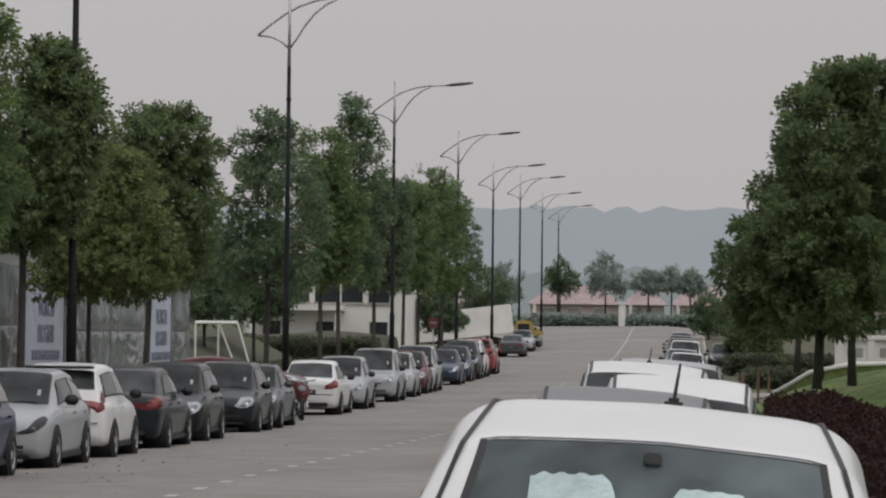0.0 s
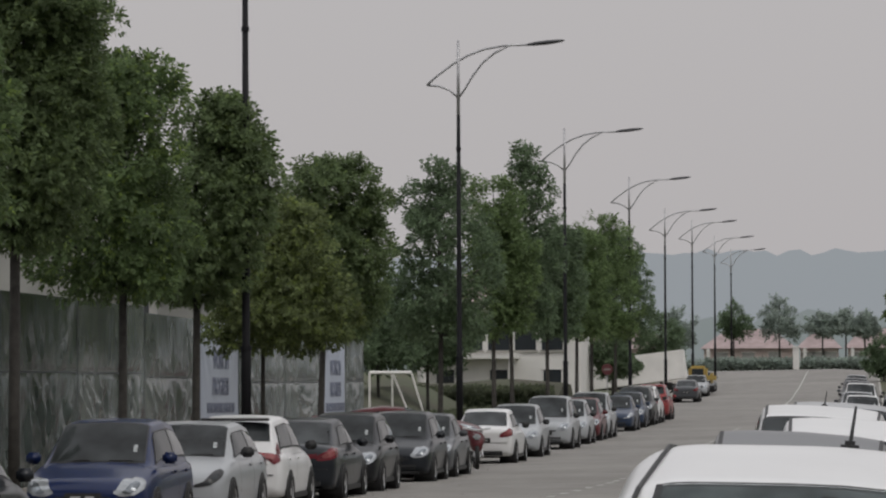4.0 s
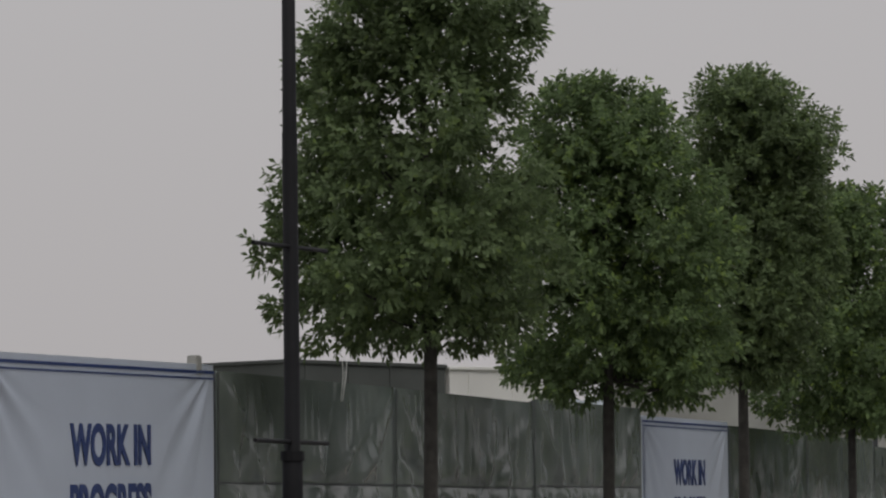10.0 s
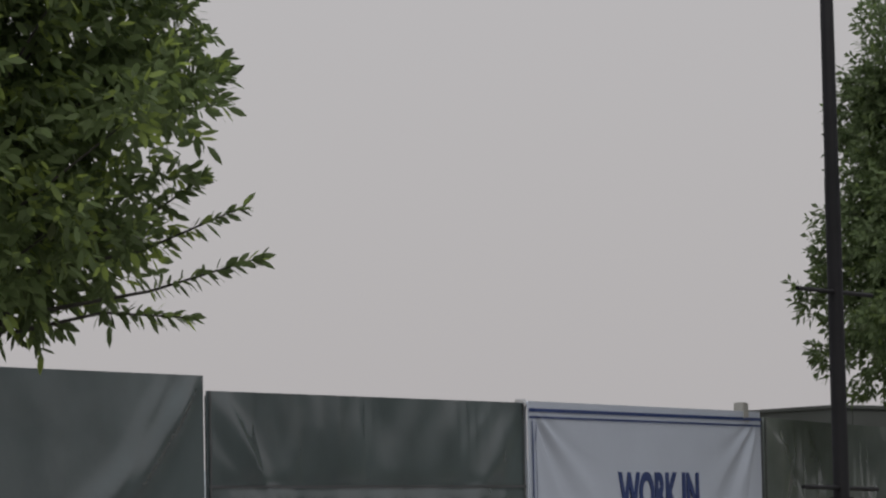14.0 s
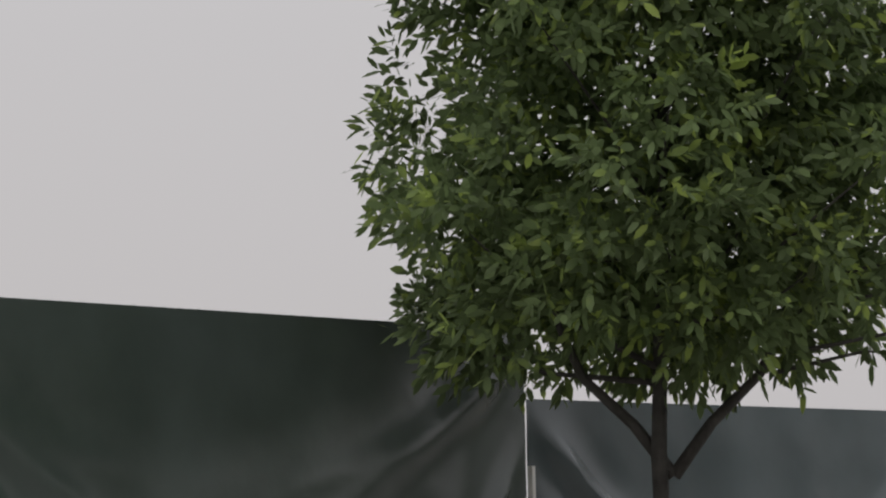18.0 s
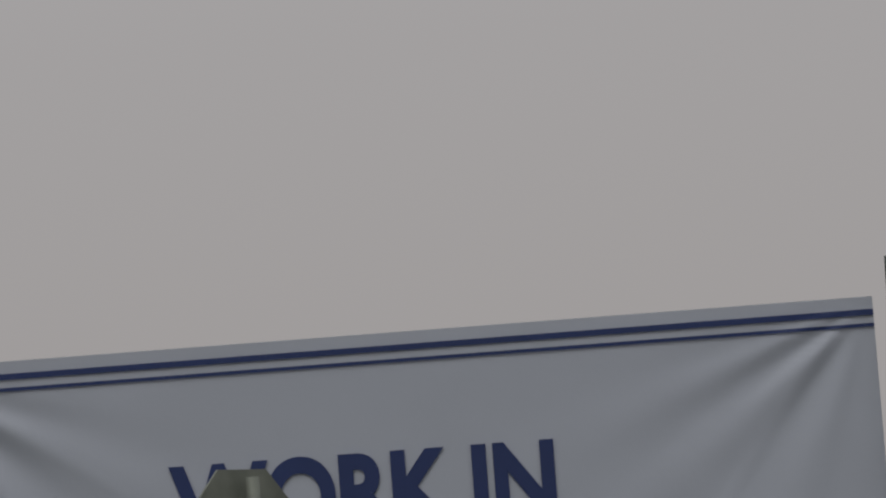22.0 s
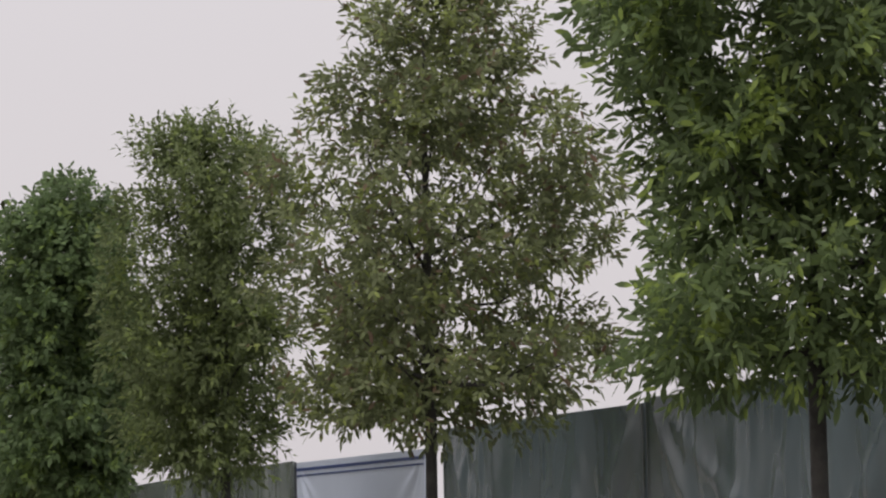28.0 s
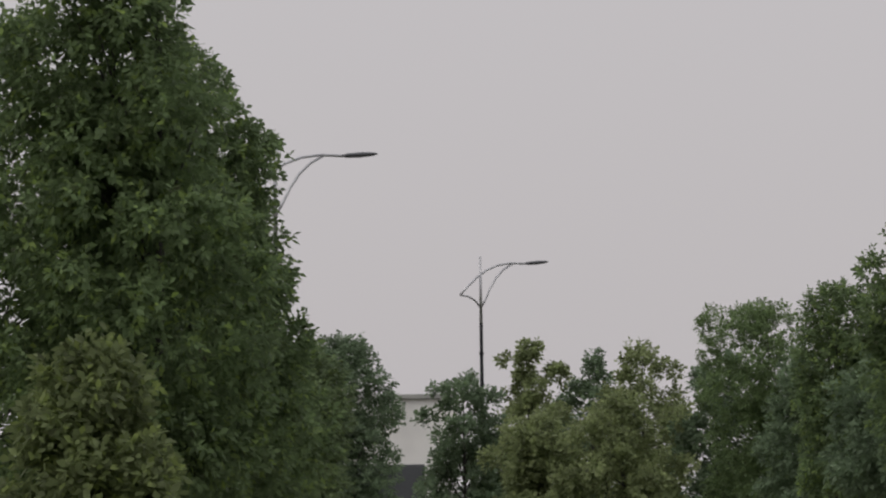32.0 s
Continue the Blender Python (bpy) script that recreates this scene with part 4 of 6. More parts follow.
# ---- street lamps ----
def street_lamp(x, y, arm, label, z=None, taller=0.0):
    """Black lower pole, galvanised top, curved double bracket and a flat lantern. arm: +1 points to +x."""
    z = grade(y) if z is None else z
    U = taller
    root = thing("street_lamp", x, y, z + 0.11, 0, label, "street lamp", "street lamps")
    bm = bmesh.new()
    tube(bm, [(0, 0, 0), (0, 0, 2.55), (0, 0, 2.6), (0, 0, 5.6), (0, 0, 5.62), (0, 0, 9.8 + U)], [0.1, 0.1, 0.078, 0.075, 0.07, 0.056], 14)
    part("lower_pole", bm, M_BLACKPOLE, root, smooth=True)
    for zb in (2.5, 8.75):
        bm = bmesh.new()
        tube(bm, [(0, 0, zb), (0, 0, zb + 0.09)], [0.115 if zb < 5 else 0.078] * 2, 14)
        part("collar", bm, M_BLACKPOLE, root)
    bm = bmesh.new()
    tube(bm, [(0, 0, 9.8 + U), (0, 0, 12.05 + U)], [0.055, 0.035], 12)
    part("upper_pole", bm, M_GALV, root, "pale galvanised upper pole", smooth=True)
    ax = Vector(arm).normalized()
    P = lambda a, b: ax * a + Vector((0, 0, b + U))
    # long arch from behind the pole over its top to the lantern
    arch = [P(-0.95, 10.72), P(-0.6, 11.02), P(-0.15, 11.35), P(0.3, 11.6), P(0.8, 11.78), P(1.4, 11.88), P(2.25, 11.9)]
    bm = bmesh.new()
    tube(bm, arch, [0.035] * len(arch), 8)
    part("long_arm", bm, M_GALV, root, smooth=True)
    low = [P(0.03, 10.35), P(0.22, 10.62), P(0.45, 11.0), P(0.75, 11.38), P(1.1, 11.66), P(1.5, 11.86)]
    bm = bmesh.new()
    tube(bm, low, [0.032] * len(low), 8)
    part("short_arm", bm, M_GALV, root, smooth=True)
    back = [P(-0.03, 10.35), P(-0.25, 10.55), P(-0.55, 10.68), P(-0.95, 10.72)]
    bm = bmesh.new()
    tube(bm, back, [0.032] * len(back), 8)
    part("back_brace", bm, M_GALV, root, smooth=True)
    bm = bmesh.new()
    secs = [(2.1, 0.05, 0.03), (2.3, 0.12, 0.06), (2.7, 0.15, 0.07), (3.05, 0.12, 0.05), (3.2, 0.05, 0.02)]
    sv = Vector((0, 0, 1)).cross(ax)
    rings = [[bm.verts.new(P(a, 11.9 + (a - 2.1) * 0.1) + sv * (w * math.cos(t)) + Vector((0, 0, h * math.sin(t)))) for t in (2 * math.pi * k / 10 for k in range(10))] for a, w, h in secs]
    for a, b in zip(rings, rings[1:]):
        for k in range(10):
            bm.faces.new((a[k], a[(k + 1) % 10], b[(k + 1) % 10], b[k]))
    bm.faces.new(rings[0][::-1])
    bm.faces.new(rings[-1])
    part("lantern", bm, M_BRONZE, root, "flat grey cobra-head lantern", smooth=True)
    return root


for y in (33.9, 73.6, 113.2, 154.0, 197.0, 232.7, 270, 311, 350):
    lamp = street_lamp(-12.0, y, (1, 0, 0), "tall black street lamp with a curved steel double bracket", taller=float(np.interp(y, (154, 197, 233, 270, 311, 350), (0, 0.2, -0.2, 0.0, -0.6, -0.9))))
    if y < 40:
        for zb, tilt in ((2.68, 0.0), (4.5, 0.05)):
            bm = bmesh.new()
            tube(bm, [(0.0, -1.03, zb), (0.0, 1.03, zb + tilt)], [0.022, 0.022], 8)
            part("banner_bracket", bm, M_BLACKPOLE, lamp, "black horizontal banner rod")

SHEETS = {}


def on_sheet(name, below, width, material, parent, across=False, ends=(0.0, 1.0), lift=0.011):
    """A strip laid on the sheet made last, following its folds: along it at a distance below its top, or down it at a distance from its end."""
    G, n = SHEETS["last"]
    rows_, cols = G.shape[:2]
    lines = []
    for d in np.linspace(below, below + width, 4):
        if across:
            f = d / np.linalg.norm(G[0, -1] - G[0, 0]) * (cols - 1)
            i = min(int(f), cols - 2)
            q = G[:, i] * (1 - f + i) + G[:, i + 1] * (f - i)
            lines.append(q[int(ends[0] * (rows_ - 1)): int(ends[1] * (rows_ - 1)) + 1])
        else:
            f = (rows_ - 1) * (1 - d / (G[-1, 0, 2] - G[0, 0, 2]))
            i = min(int(f), rows_ - 2)
            lines.append(G[i] * (1 - f + i) + G[i + 1] * (f - i))
    return part_mesh(name, grid_mesh(name, np.stack(lines) + n * lift), material, parent, smooth=True)


# ---- hoarding of stretched tarpaulin and printed boards ----
def tarp(name, a, b, z0, z1, z2, seed, material, parent, sag=0.06, folds=9, taut=False, vm=0.66):
    """A tarpaulin stretched between a and b (x, y), top from z1 to z2, with V-shaped sags and creases."""
    rng = np.random.default_rng(seed)
    nu, nv = (208, 116) if folds <= 3 else (104, 58)
    u, v = np.meshgrid(np.linspace(0, 1, nu + 1), np.linspace(0, 1, nv + 1))
    A, B = np.array(a), np.array(b)
    Lg = np.linalg.norm(B - A)
    nrm = np.array([-(B - A)[1], (B - A)[0]]) / Lg
    plain = folds <= 3
    off = (0.0 if plain else sag * 0.5) * np.sin(np.pi * u) * np.sin(np.pi * v)
    for k in range(4 if taut else folds * (1 if plain else 3)):
        u0, w = rng.uniform(0, 1), rng.uniform(0.01, 0.03)
        slope = rng.choice([-1, 1]) * rng.uniform(0.0, 0.35)
        v0, vl = rng.uniform(0.1, 0.8), rng.uniform(0.15, 0.45)
        d = (u - u0 - slope * (v - v0) - 0.4 * slope * (v - v0) ** 2) / w
        off = off + rng.uniform(0.012, 0.04) * rng.choice([-1, 1]) * (0.12 if plain else 1.0) * np.exp(-d ** 2) * np.exp(-((v - v0) / vl) ** 2)
    for k in range(6):
        fu, fv = rng.integers(2, 16), rng.integers(1, 4)
        off = off + (0.0012 if plain else 0.005 if taut else 0.013) * np.sin(fu * np.pi * u + rng.uniform(0, 6) + 1.5 * np.sin(3 * v + k)) * np.sin(fv * np.pi * v + rng.uniform(0, 6))
    if not plain and not taut:
        # pleats that hang from the top
        for f_ in rng.uniform(2.2, 5.0, 4):
            off = off + 0.011 * np.sin(2 * np.pi * f_ * u * Lg + rng.uniform(0, 6) + 0.7 * np.sin(5 * u + f_)) * np.exp(-(1 - v) * rng.uniform(2.5, 6)) * np.clip(0.4 + np.sin(3 * u * Lg + f_), 0, 1)
    if not plain:
        H = z1 - z0
        for k in range(0 if taut else 5):
            # fans of folds that hang from a point on the seam or the top
            u0, vc = rng.uniform(0.05, 0.95), rng.choice([0.5, 0.5, 0.97])
            ddu, ddv = (u - u0) * Lg, (vc - v) * H
            r_, th = np.hypot(ddu, ddv), np.arctan2(ddu, ddv)
            off = off + 0.05 * np.sin(rng.uniform(5, 9) * th + rng.uniform(0, 6)) * np.exp(-(th / 0.85) ** 2) * np.minimum(1, r_ / 0.6) * np.exp(-r_ / 0.9)
        for k in range(3):
            # slack hanging between the top corners
            line = 1 - rng.uniform(0.25, 0.7) * (1 - np.abs(2 * u - 1 + rng.normal(0, 0.1)) ** rng.uniform(1.3, 2.2))
            off = off + (0.09 if taut else 0.022) * np.exp(-((v - line) / (0.03 if taut else 0.016)) ** 2) * np.clip(np.abs(2 * u - 1) * 1.4 - 0.25, 0, 1)
        for k in range(3 if taut else 7):
            u0, v0, dip = rng.uniform(0.25, 0.75), rng.uniform(0.1, 1.0), rng.uniform(0.3, 1.1)
            w = rng.uniform(0.012, 0.03)
            line = v0 - dip + dip * np.abs((u - u0) / 0.6) ** 1.5
            off = off + rng.uniform(0.02, 0.05) * rng.choice([-1, 1, 1]) * np.exp(-((v - line) / w) ** 2) * np.clip(1.2 - 1.1 * rng.uniform(0.3, 1) * np.abs(u - rng.uniform(0, 1)), 0, 1)
        off = off * np.clip(np.abs(v - vm) * 11 + 0.1, 0, 1) - 0.02 * np.exp(-((v - vm) / 0.012) ** 2) if not taut else off
    if not plain:
        off = off * (1 - 0.55 * np.clip((v - 0.72) / 0.12, 0, 1))
    if plain:
        for s in (u, 1 - u):
            r_, th = np.hypot(s * Lg, (1 - v) * (z1 - z0)), np.arctan2(s * Lg, (1 - v) * (z1 - z0))
            off = off + 0.032 * np.sin(17 * th + rng.uniform(0, 6) + 0.9 * np.sin(5 * th)) * np.sin(2 * th) ** 2 * np.clip((r_ - 0.06) / 0.3, 0, 1) * np.exp(-np.clip(r_ - 0.45, 0, None) / 0.7)
            for k in range(5):
                t0, bow, run = rng.uniform(0.35, 1.2), rng.uniform(-0.12, 0.12), rng.uniform(0.35, 0.9)
                off = off + rng.uniform(0.006, 0.012) * np.exp(-(((th - t0 - bow * r_) * r_) / 0.03) ** 2) * np.clip((r_ - 0.05) / 0.15, 0, 1) * np.exp(-np.clip(r_ - 0.3, 0, None) / run)
    # sags hanging from the two top corners
    for s in (u, 1 - u):
        d = (1 - v) - 1.35 * s * (1 + 0.5 * s)
        off = off + (-0.02 if plain else 0.05) * np.exp(-(d / 0.06) ** 2) * np.clip(1 - s * 1.6, 0, 1) * rng.uniform(0.3, 1.0)
    off = off * np.minimum(1, 12 * np.minimum(np.minimum(u, 1 - u), 1 - v) + 0.05)
    top = z1 + (z2 - z1) * u
    P = A[None, None] + (B - A)[None, None] * u[..., None] + nrm[None, None] * off[..., None]
    front = np.concatenate([P, (z0 + (top - z0) * v)[..., None]], 2).reshape(-1, 3)
    Pb = A[None, None] + (B - A)[None, None] * u[..., None] + nrm[None, None] * (off - 0.012)[..., None]
    backv = np.concatenate([Pb, (z0 + (top - z0) * v)[..., None]], 2).reshape(-1, 3)
    idx = np.arange((nu + 1) * (nv + 1)).reshape(nv + 1, nu + 1)
    q = np.stack([idx[:-1, :-1], idx[:-1, 1:], idx[1:, 1:], idx[1:, :-1]], -1).reshape(-1, 4)
    n = len(front)
    edge = np.concatenate([idx[0, :], idx[1:, -1], idx[-1, -2::-1], idx[-2:0:-1, 0]])
    ne = len(edge)
    i_ = np.arange(ne)
    j_ = np.roll(i_, -1)
    rim_ = np.stack([i_, i_ + ne, j_ + ne, j_], 1) + 2 * n
    SHEETS["last"] = (front.reshape(nv + 1, nu + 1, 3), np.array([nrm[0], nrm[1], 0.0]))
    me = arrays(name, np.concatenate([front, backv, front[edge], backv[edge]]), np.concatenate([q, q[:, ::-1] + n, rim_]))
    return part_mesh(name, me, material, parent, smooth=True)


def hoarding(a, b, z1, z2, seed, material, label):
    """One bay of hoarding: tarpaulin, two posts, a top rail and a middle rail behind it."""
    mx, my = (a[0] + b[0]) / 2, (a[1] + b[1]) / 2
    root = thing("hoarding_bay", mx, my, 0.1, 0, label, "hoarding", "hoarding bays")
    A, B = (a[0] - mx, a[1] - my), (b[0] - mx, b[1] - my)
    plain = seed in (11, 12, 41)
    seam = 0.78 if seed in (11, 12, 13, 41) else 0.66 if seed < 17 else 0.6
    tarp("tarpaulin", A, B, 0.0, z1 - 0.1, z2 - 0.1, seed, material, root, taut=plain, vm=seam)
    run = math.hypot(b[0] - a[0], b[1] - a[1])
    if not plain:
        on_sheet("seam", (z1 - 0.1) * (1 - seam), 0.025, M_DARKWALL, root)
        on_sheet("side_hem", 0.02, 0.03, M_DARKWALL, root, True)
        on_sheet("side_hem", run - 0.05, 0.03, M_DARKWALL, root, True)
    d = Vector((B[0] - A[0], B[1] - A[1], 0)).normalized()
    nrm = Vector((-d.y, d.x, 0))
    for p, zt in ((A, z1), (B, z2)):
        sh = d * (0.22 if p is A else -0.22)
        c = Vector((p[0], p[1], 0)) - nrm * 0.09 + sh
        bm = bmesh.new()
        box(bm, c.x - 0.035, c.x + 0.035, c.y - 0.035, c.y + 0.035, 0, zt - 0.13)
        part("post", bm, M_DARKWALL, root)
    for f in (1.0, 0.5):
        bm = bmesh.new()
        p0 = Vector((A[0], A[1], (z1 - 0.13) * f)) - nrm * 0.05
        p1 = Vector((B[0], B[1], (z2 - 0.13) * f)) - nrm * 0.05
        tube(bm, [p0 + d * 0.12, p1 - d * 0.12], [0.024, 0.024], 6)
        part("rail", bm, M_DARKWALL, root)
    return root


def board(a, b, z1, z2, seed, label, side_rules=True, shift=0.17, drop=1.115, ink=M_NAVY, run=2.2):
    """A printed hoarding board: white-blue vinyl, double navy rules, lettering facing the road."""
    mx, my = (a[0] + b[0]) / 2, (a[1] + b[1]) / 2
    root = thing("work_in_progress_board", mx, my, 0.1, 0, label, "sign board", "printed boards")
    A, B = (a[0] - mx, a[1] - my), (b[0] - mx, b[1] - my)
    d = Vector((B[0] - A[0], B[1] - A[1], 0))
    Lg = d.length
    d.normalize()
    nrm = Vector((-d.y, d.x, 0))
    ztop = (z1 + z2) / 2 - 0.1
    tarp("vinyl_sheet", A, B, 0.02, z1 - 0.1, z2 - 0.1, seed, M_POSTER, root, sag=0.02, folds=3)
    slope = -math.degrees(math.atan2(z2 - z1, Lg))
    # local frame: x along the board, y up, z towards the road
    base = Matrix.Translation((0, 0, 0)) @ Matrix(((-d.x, 0, nrm.x, 0), (-d.y, 0, nrm.y, 0), (0, 1, 0, 0), (0, 0, 0, 1)))
    tiltm = base @ pose(0, 0, 0.009, 0, 0, slope)
    for off_, th in ((0.07, 0.033), (0.147, 0.02)):
        on_sheet("navy_rule", off_, th, ink, root)
    if side_rules:
        for off_, th in ((0.06, 0.03), (0.15, 0.014)):
            on_sheet("navy_rule", Lg - off_ - th, th, ink, root, True, (0.05, 0.955))
    writing("WORK IN", 0.44, run, 0.003, ink, root, tiltm @ Matrix.Translation((shift, ztop - drop, 0.0)))
    writing("PROGRESS", 0.43, 2.22, 0.003, ink, root, tiltm @ Matrix.Translation((shift, ztop - drop - 0.61, 0.0)))
    writing("THE INCONVENIENCE IS REGRETTED", 0.24, 3.9, 0.003, ink, root, tiltm @ Matrix.Translation((shift, ztop - drop - 1.02, 0.0)))
    for p in (A, B):
        c = Vector((p[0], p[1], 0)) - nrm * 0.1 + d * (0.05 if p is A else -0.05)
        part("post", boxed(c.x - 0.04, c.x + 0.04, c.y - 0.04, c.y + 0.04, 0, ztop - 0.02), M_POSTEREDGE, root)
    bm = bmesh.new()
    tube(bm, [Vector((A[0], A[1], z1 - 0.13)) - nrm * 0.05, Vector((B[0], B[1], z2 - 0.13)) - nrm * 0.05], [0.03, 0.03], 6)
    part("rail", bm, M_POSTEREDGE, root)
    return root


T1 = "dark green tarpaulin hoarding bay with creased reflections"
T2 = "grey-green wrinkled tarpaulin hoarding bay beside the footway"
PB = "white vinyl work in progress board with navy lettering"
XF = -15.0
for y0, y1, z1, z2, k, m_ in ((14.39, 20.92, 3.99, 4.08, 11, M_TARP), (20.95, 27.02, 3.61, 3.71, 12, M_TARP3), (27.08, 33.35, 3.59, 3.69, 13, M_TARP3), (39.85, 46.25, 3.73, 3.73, 14, M_TARP2), (46.3, 52.75, 3.73, 3.7, 15, M_TARP2), (52.8, 59.0, 3.76, 3.77, 16, M_TARP2), (65.3, 71.9, 3.62, 3.6, 17, M_TARP), (71.95, 78.7, 3.58, 3.58, 18, M_TARP2), (78.75, 85.2, 3.45, 3.4, 19, M_TARP2), (91.0, 98.2, 3.2, 3.2, 20, M_TARP2), (98.25, 105.3, 3.2, 3.2, 21, M_TARP2), (110.0, 114.0, 3.2, 3.2, 22, M_TARP2)):
    hoarding((XF, y1), (XF, y0), z2, z1, k, m_, T1 if m_ is M_TARP else T2)
for y0, y1, z1, z2, k in ((33.45, 39.75, 3.71, 3.79, 31), (59.1, 65.2, 3.66, 3.68, 32), (85.4, 90.8, 3.4, 3.38, 33), (105.5, 109.8, 3.25, 3.25, 34)):
    # the two far boards take the haze-paled ink
    board((XF, y1), (XF, y0), z2, z1, k, PB, ink=M_NAVY if k < 33 else M_NAVYHAZED)
board((-15.14, 14.4), (-18.5, 10.12), 3.785, 3.785, 35, "white vinyl work in progress board set across the corner", False, -0.135, 1.083, run=2.11)
for x0, x1, z1, z2, k, m_ in ((-18.3, -24.8, 3.58, 3.64, 41, M_TARP), (-24.9, -31.35, 3.62, 3.68, 42, M_TARP3), (-31.4, -38.3, 3.64, 3.72, 43, M_TARP3), (-45.6, -52.0, 3.66, 3.7, 44, M_TARP2), (-52.1, -58.5, 3.7, 3.7, 45, M_TARP2), (-58.6, -65.0, 3.7, 3.7, 46, M_TARP2), (-65.1, -71.5, 3.7, 3.7, 47, M_TARP2), (-71.6, -78.0, 3.7, 3.7, 48, M_TARP2)):
    hoarding((x0, 10.0), (x1, 10.0), z1, z2, k, m_, T1 if m_ is M_TARP else T2)
board((-39.1, 10.0), (-45.4, 10.0), 3.55, 3.63, 36, "white vinyl work in progress board on the side road", False)
post = thing("steel_post", -14.94, 20.9, 0.1, 0, "thin white steel post between two hoarding bays", "post")
part("shaft", boxed(-0.018, 0.018, -0.018, 0.018, 0, 3.05), M_WHITE, post)

post = thing("steel_post", -24.72, 9.93, 0.0, 0, "thin white steel post between two side-road hoarding bays", "post")
part("shaft", boxed(-0.02, 0.02, -0.02, 0.02, 0, 3.2), M_WHITE, post)

# ---- street trees ----
XT = -13.0
WIDE = ((0.0, 0.55), (0.12, 0.92), (0.32, 1.0), (0.6, 0.84), (0.82, 0.58), (1.0, 0.2))
DOMED = ((0.0, 0.7), (0.1, 0.93), (0.4, 1.0), (0.65, 0.92), (0.85, 0.62), (1.0, 0.2))
# crowns: rows of height, reach to one side, reach to the other, in metres from the trunk
NEAR = dict(twigs=6600, per=8, leaf=0.11, clumps=100, wide=0.48, lumps=(0.28, 0.58), shell=0.3, shoots=150)
MID = dict(twigs=4300, per=7, leaf=0.125, clumps=84, wide=0.5, lumps=(0.3, 0.58), shell=0.3, shoots=100)
DIST = dict(twigs=2800, per=6, leaf=0.15, clumps=60, wide=0.55, lumps=(0.3, 0.55), shell=0.3, shoots=8)
FAR = dict(twigs=1900, per=6, leaf=0.17, clumps=55, wide=0.6, shell=0.4, shoots=6)
tree(XT, 19.7, 0, 0, 0, 101, material=L_FRESH, vee=True, fork=3.1, girth=0.06, label="young street tree with forked trunk and fresh green leaves", sprigs=(((1.2, 0.78, 4.28), (1.56, 1.02, 4.58)), ((1.2, 0.78, 4.1), (1.76, 1.14, 4.38)), ((1.25, 0.81, 3.85), (1.85, 1.2, 4.06)), ((1.0, 0.66, 3.72), (1.48, 0.96, 3.68)), ((1.4, 0.93, 5.15), (1.65, 1.08, 5.3))), env=((3.5, 0.85, 0.95), (3.68, 1.3, 1.25), (3.83, 1.56, 1.42), (4.3, 1.76, 1.55), (4.8, 1.77, 1.72), (5.04, 1.8, 1.86), (5.5, 1.72, 1.86), (5.97, 1.82, 1.8), (6.51, 1.76, 1.75), (7.04, 1.47, 1.55), (7.57, 0.92, 1.14), (7.96, 0.34, 0.51)), **{**NEAR, "twigs": 6200, "leaf": 0.118, "fine": True, "wide": 0.42, "shoots": 70, "clumps": 140, "lumps": (0.24, 0.46), "shell": 0.2, "swell": 0.96})
for y, seed, lm, env in (
        (41.3, 102, L_DARK, ((3.85, 0.44, 0.33), (4.1, 1.5, 0.9), (4.43, 1.65, 1.35), (4.94, 1.75, 1.64), (5.46, 1.85, 1.58), (6.11, 1.55, 1.17), (6.76, 1.41, 0.99), (7.27, 1.37, 1.19), (7.66, 1.3, 1.23), (8.18, 1.13, 1.04), (8.64, 0.83, 0.85), (9.15, 0.37, 0.34))),
        (49.3, 103, L_NEAR, ((3.42, -0.7, 1.35), (3.61, 0.2, 1.6), (3.92, 1.16, 1.66), (4.31, 1.3, 1.76), (5.07, 1.22, 1.81), (5.83, 1.29, 1.74), (6.59, 1.17, 1.37), (7.12, 1.05, 1.23), (7.5, 0.78, 1.04), (7.76, 0.66, 0.63), (8.1, 0.24, 0.21))),
        (57.5, 104, L_DARK, ((3.95, 0.42, 0.63), (4.4, 0.76, 1.07), (5.07, 0.93, 1.35), (5.94, 0.83, 1.53), (6.73, 0.6, 1.24), (7.26, 0.73, 1.51), (7.7, 0.72, 1.74), (8.06, 0.67, 1.44), (8.41, 0.71, 1.13), (8.76, 0.58, 0.57), (9.12, 0.18, 0.35)))):
    tree(XT, y, 0, 0, 0, seed, material=lm, girth=0.085, env=env, fork=env[2][0], **NEAR)
for y, seed, lm, env in (
        (66.2, 105, L_NEAR, ((3.34, 0.69, 0.41), (3.57, 1.19, 0.86), (3.98, 1.53, 1.12), (4.48, 1.58, 1.18), (5.48, 1.36, 1.16), (6.48, 1.15, 1.18), (7.19, 0.99, 1.17), (7.74, 0.68, 0.83), (7.98, 0.27, 0.13))),
        (73.5, 106, L_DARK, ((3.4, 0.39, 0.33), (3.74, 0.72, 0.77), (4.4, 0.77, 1.22), (5.29, 0.65, 1.56), (6.06, 0.42, 1.6), (6.73, 0.25, 1.45), (7.34, 0.1, 1.05), (7.8, -0.15, 0.59))),
        (90.4, 108, L_DARK, ((2.9, -0.03, 1.25), (3.54, 0.37, 1.46), (4.49, 0.84, 1.7), (5.58, 0.92, 1.71), (6.53, 0.88, 1.63), (7.14, 0.54, 1.23), (7.5, -0.2, 0.92)))):
    tree(XT, y, 0, 0, 0, seed, material=lm, girth=0.08, env=env, fork=env[1][0], **MID)
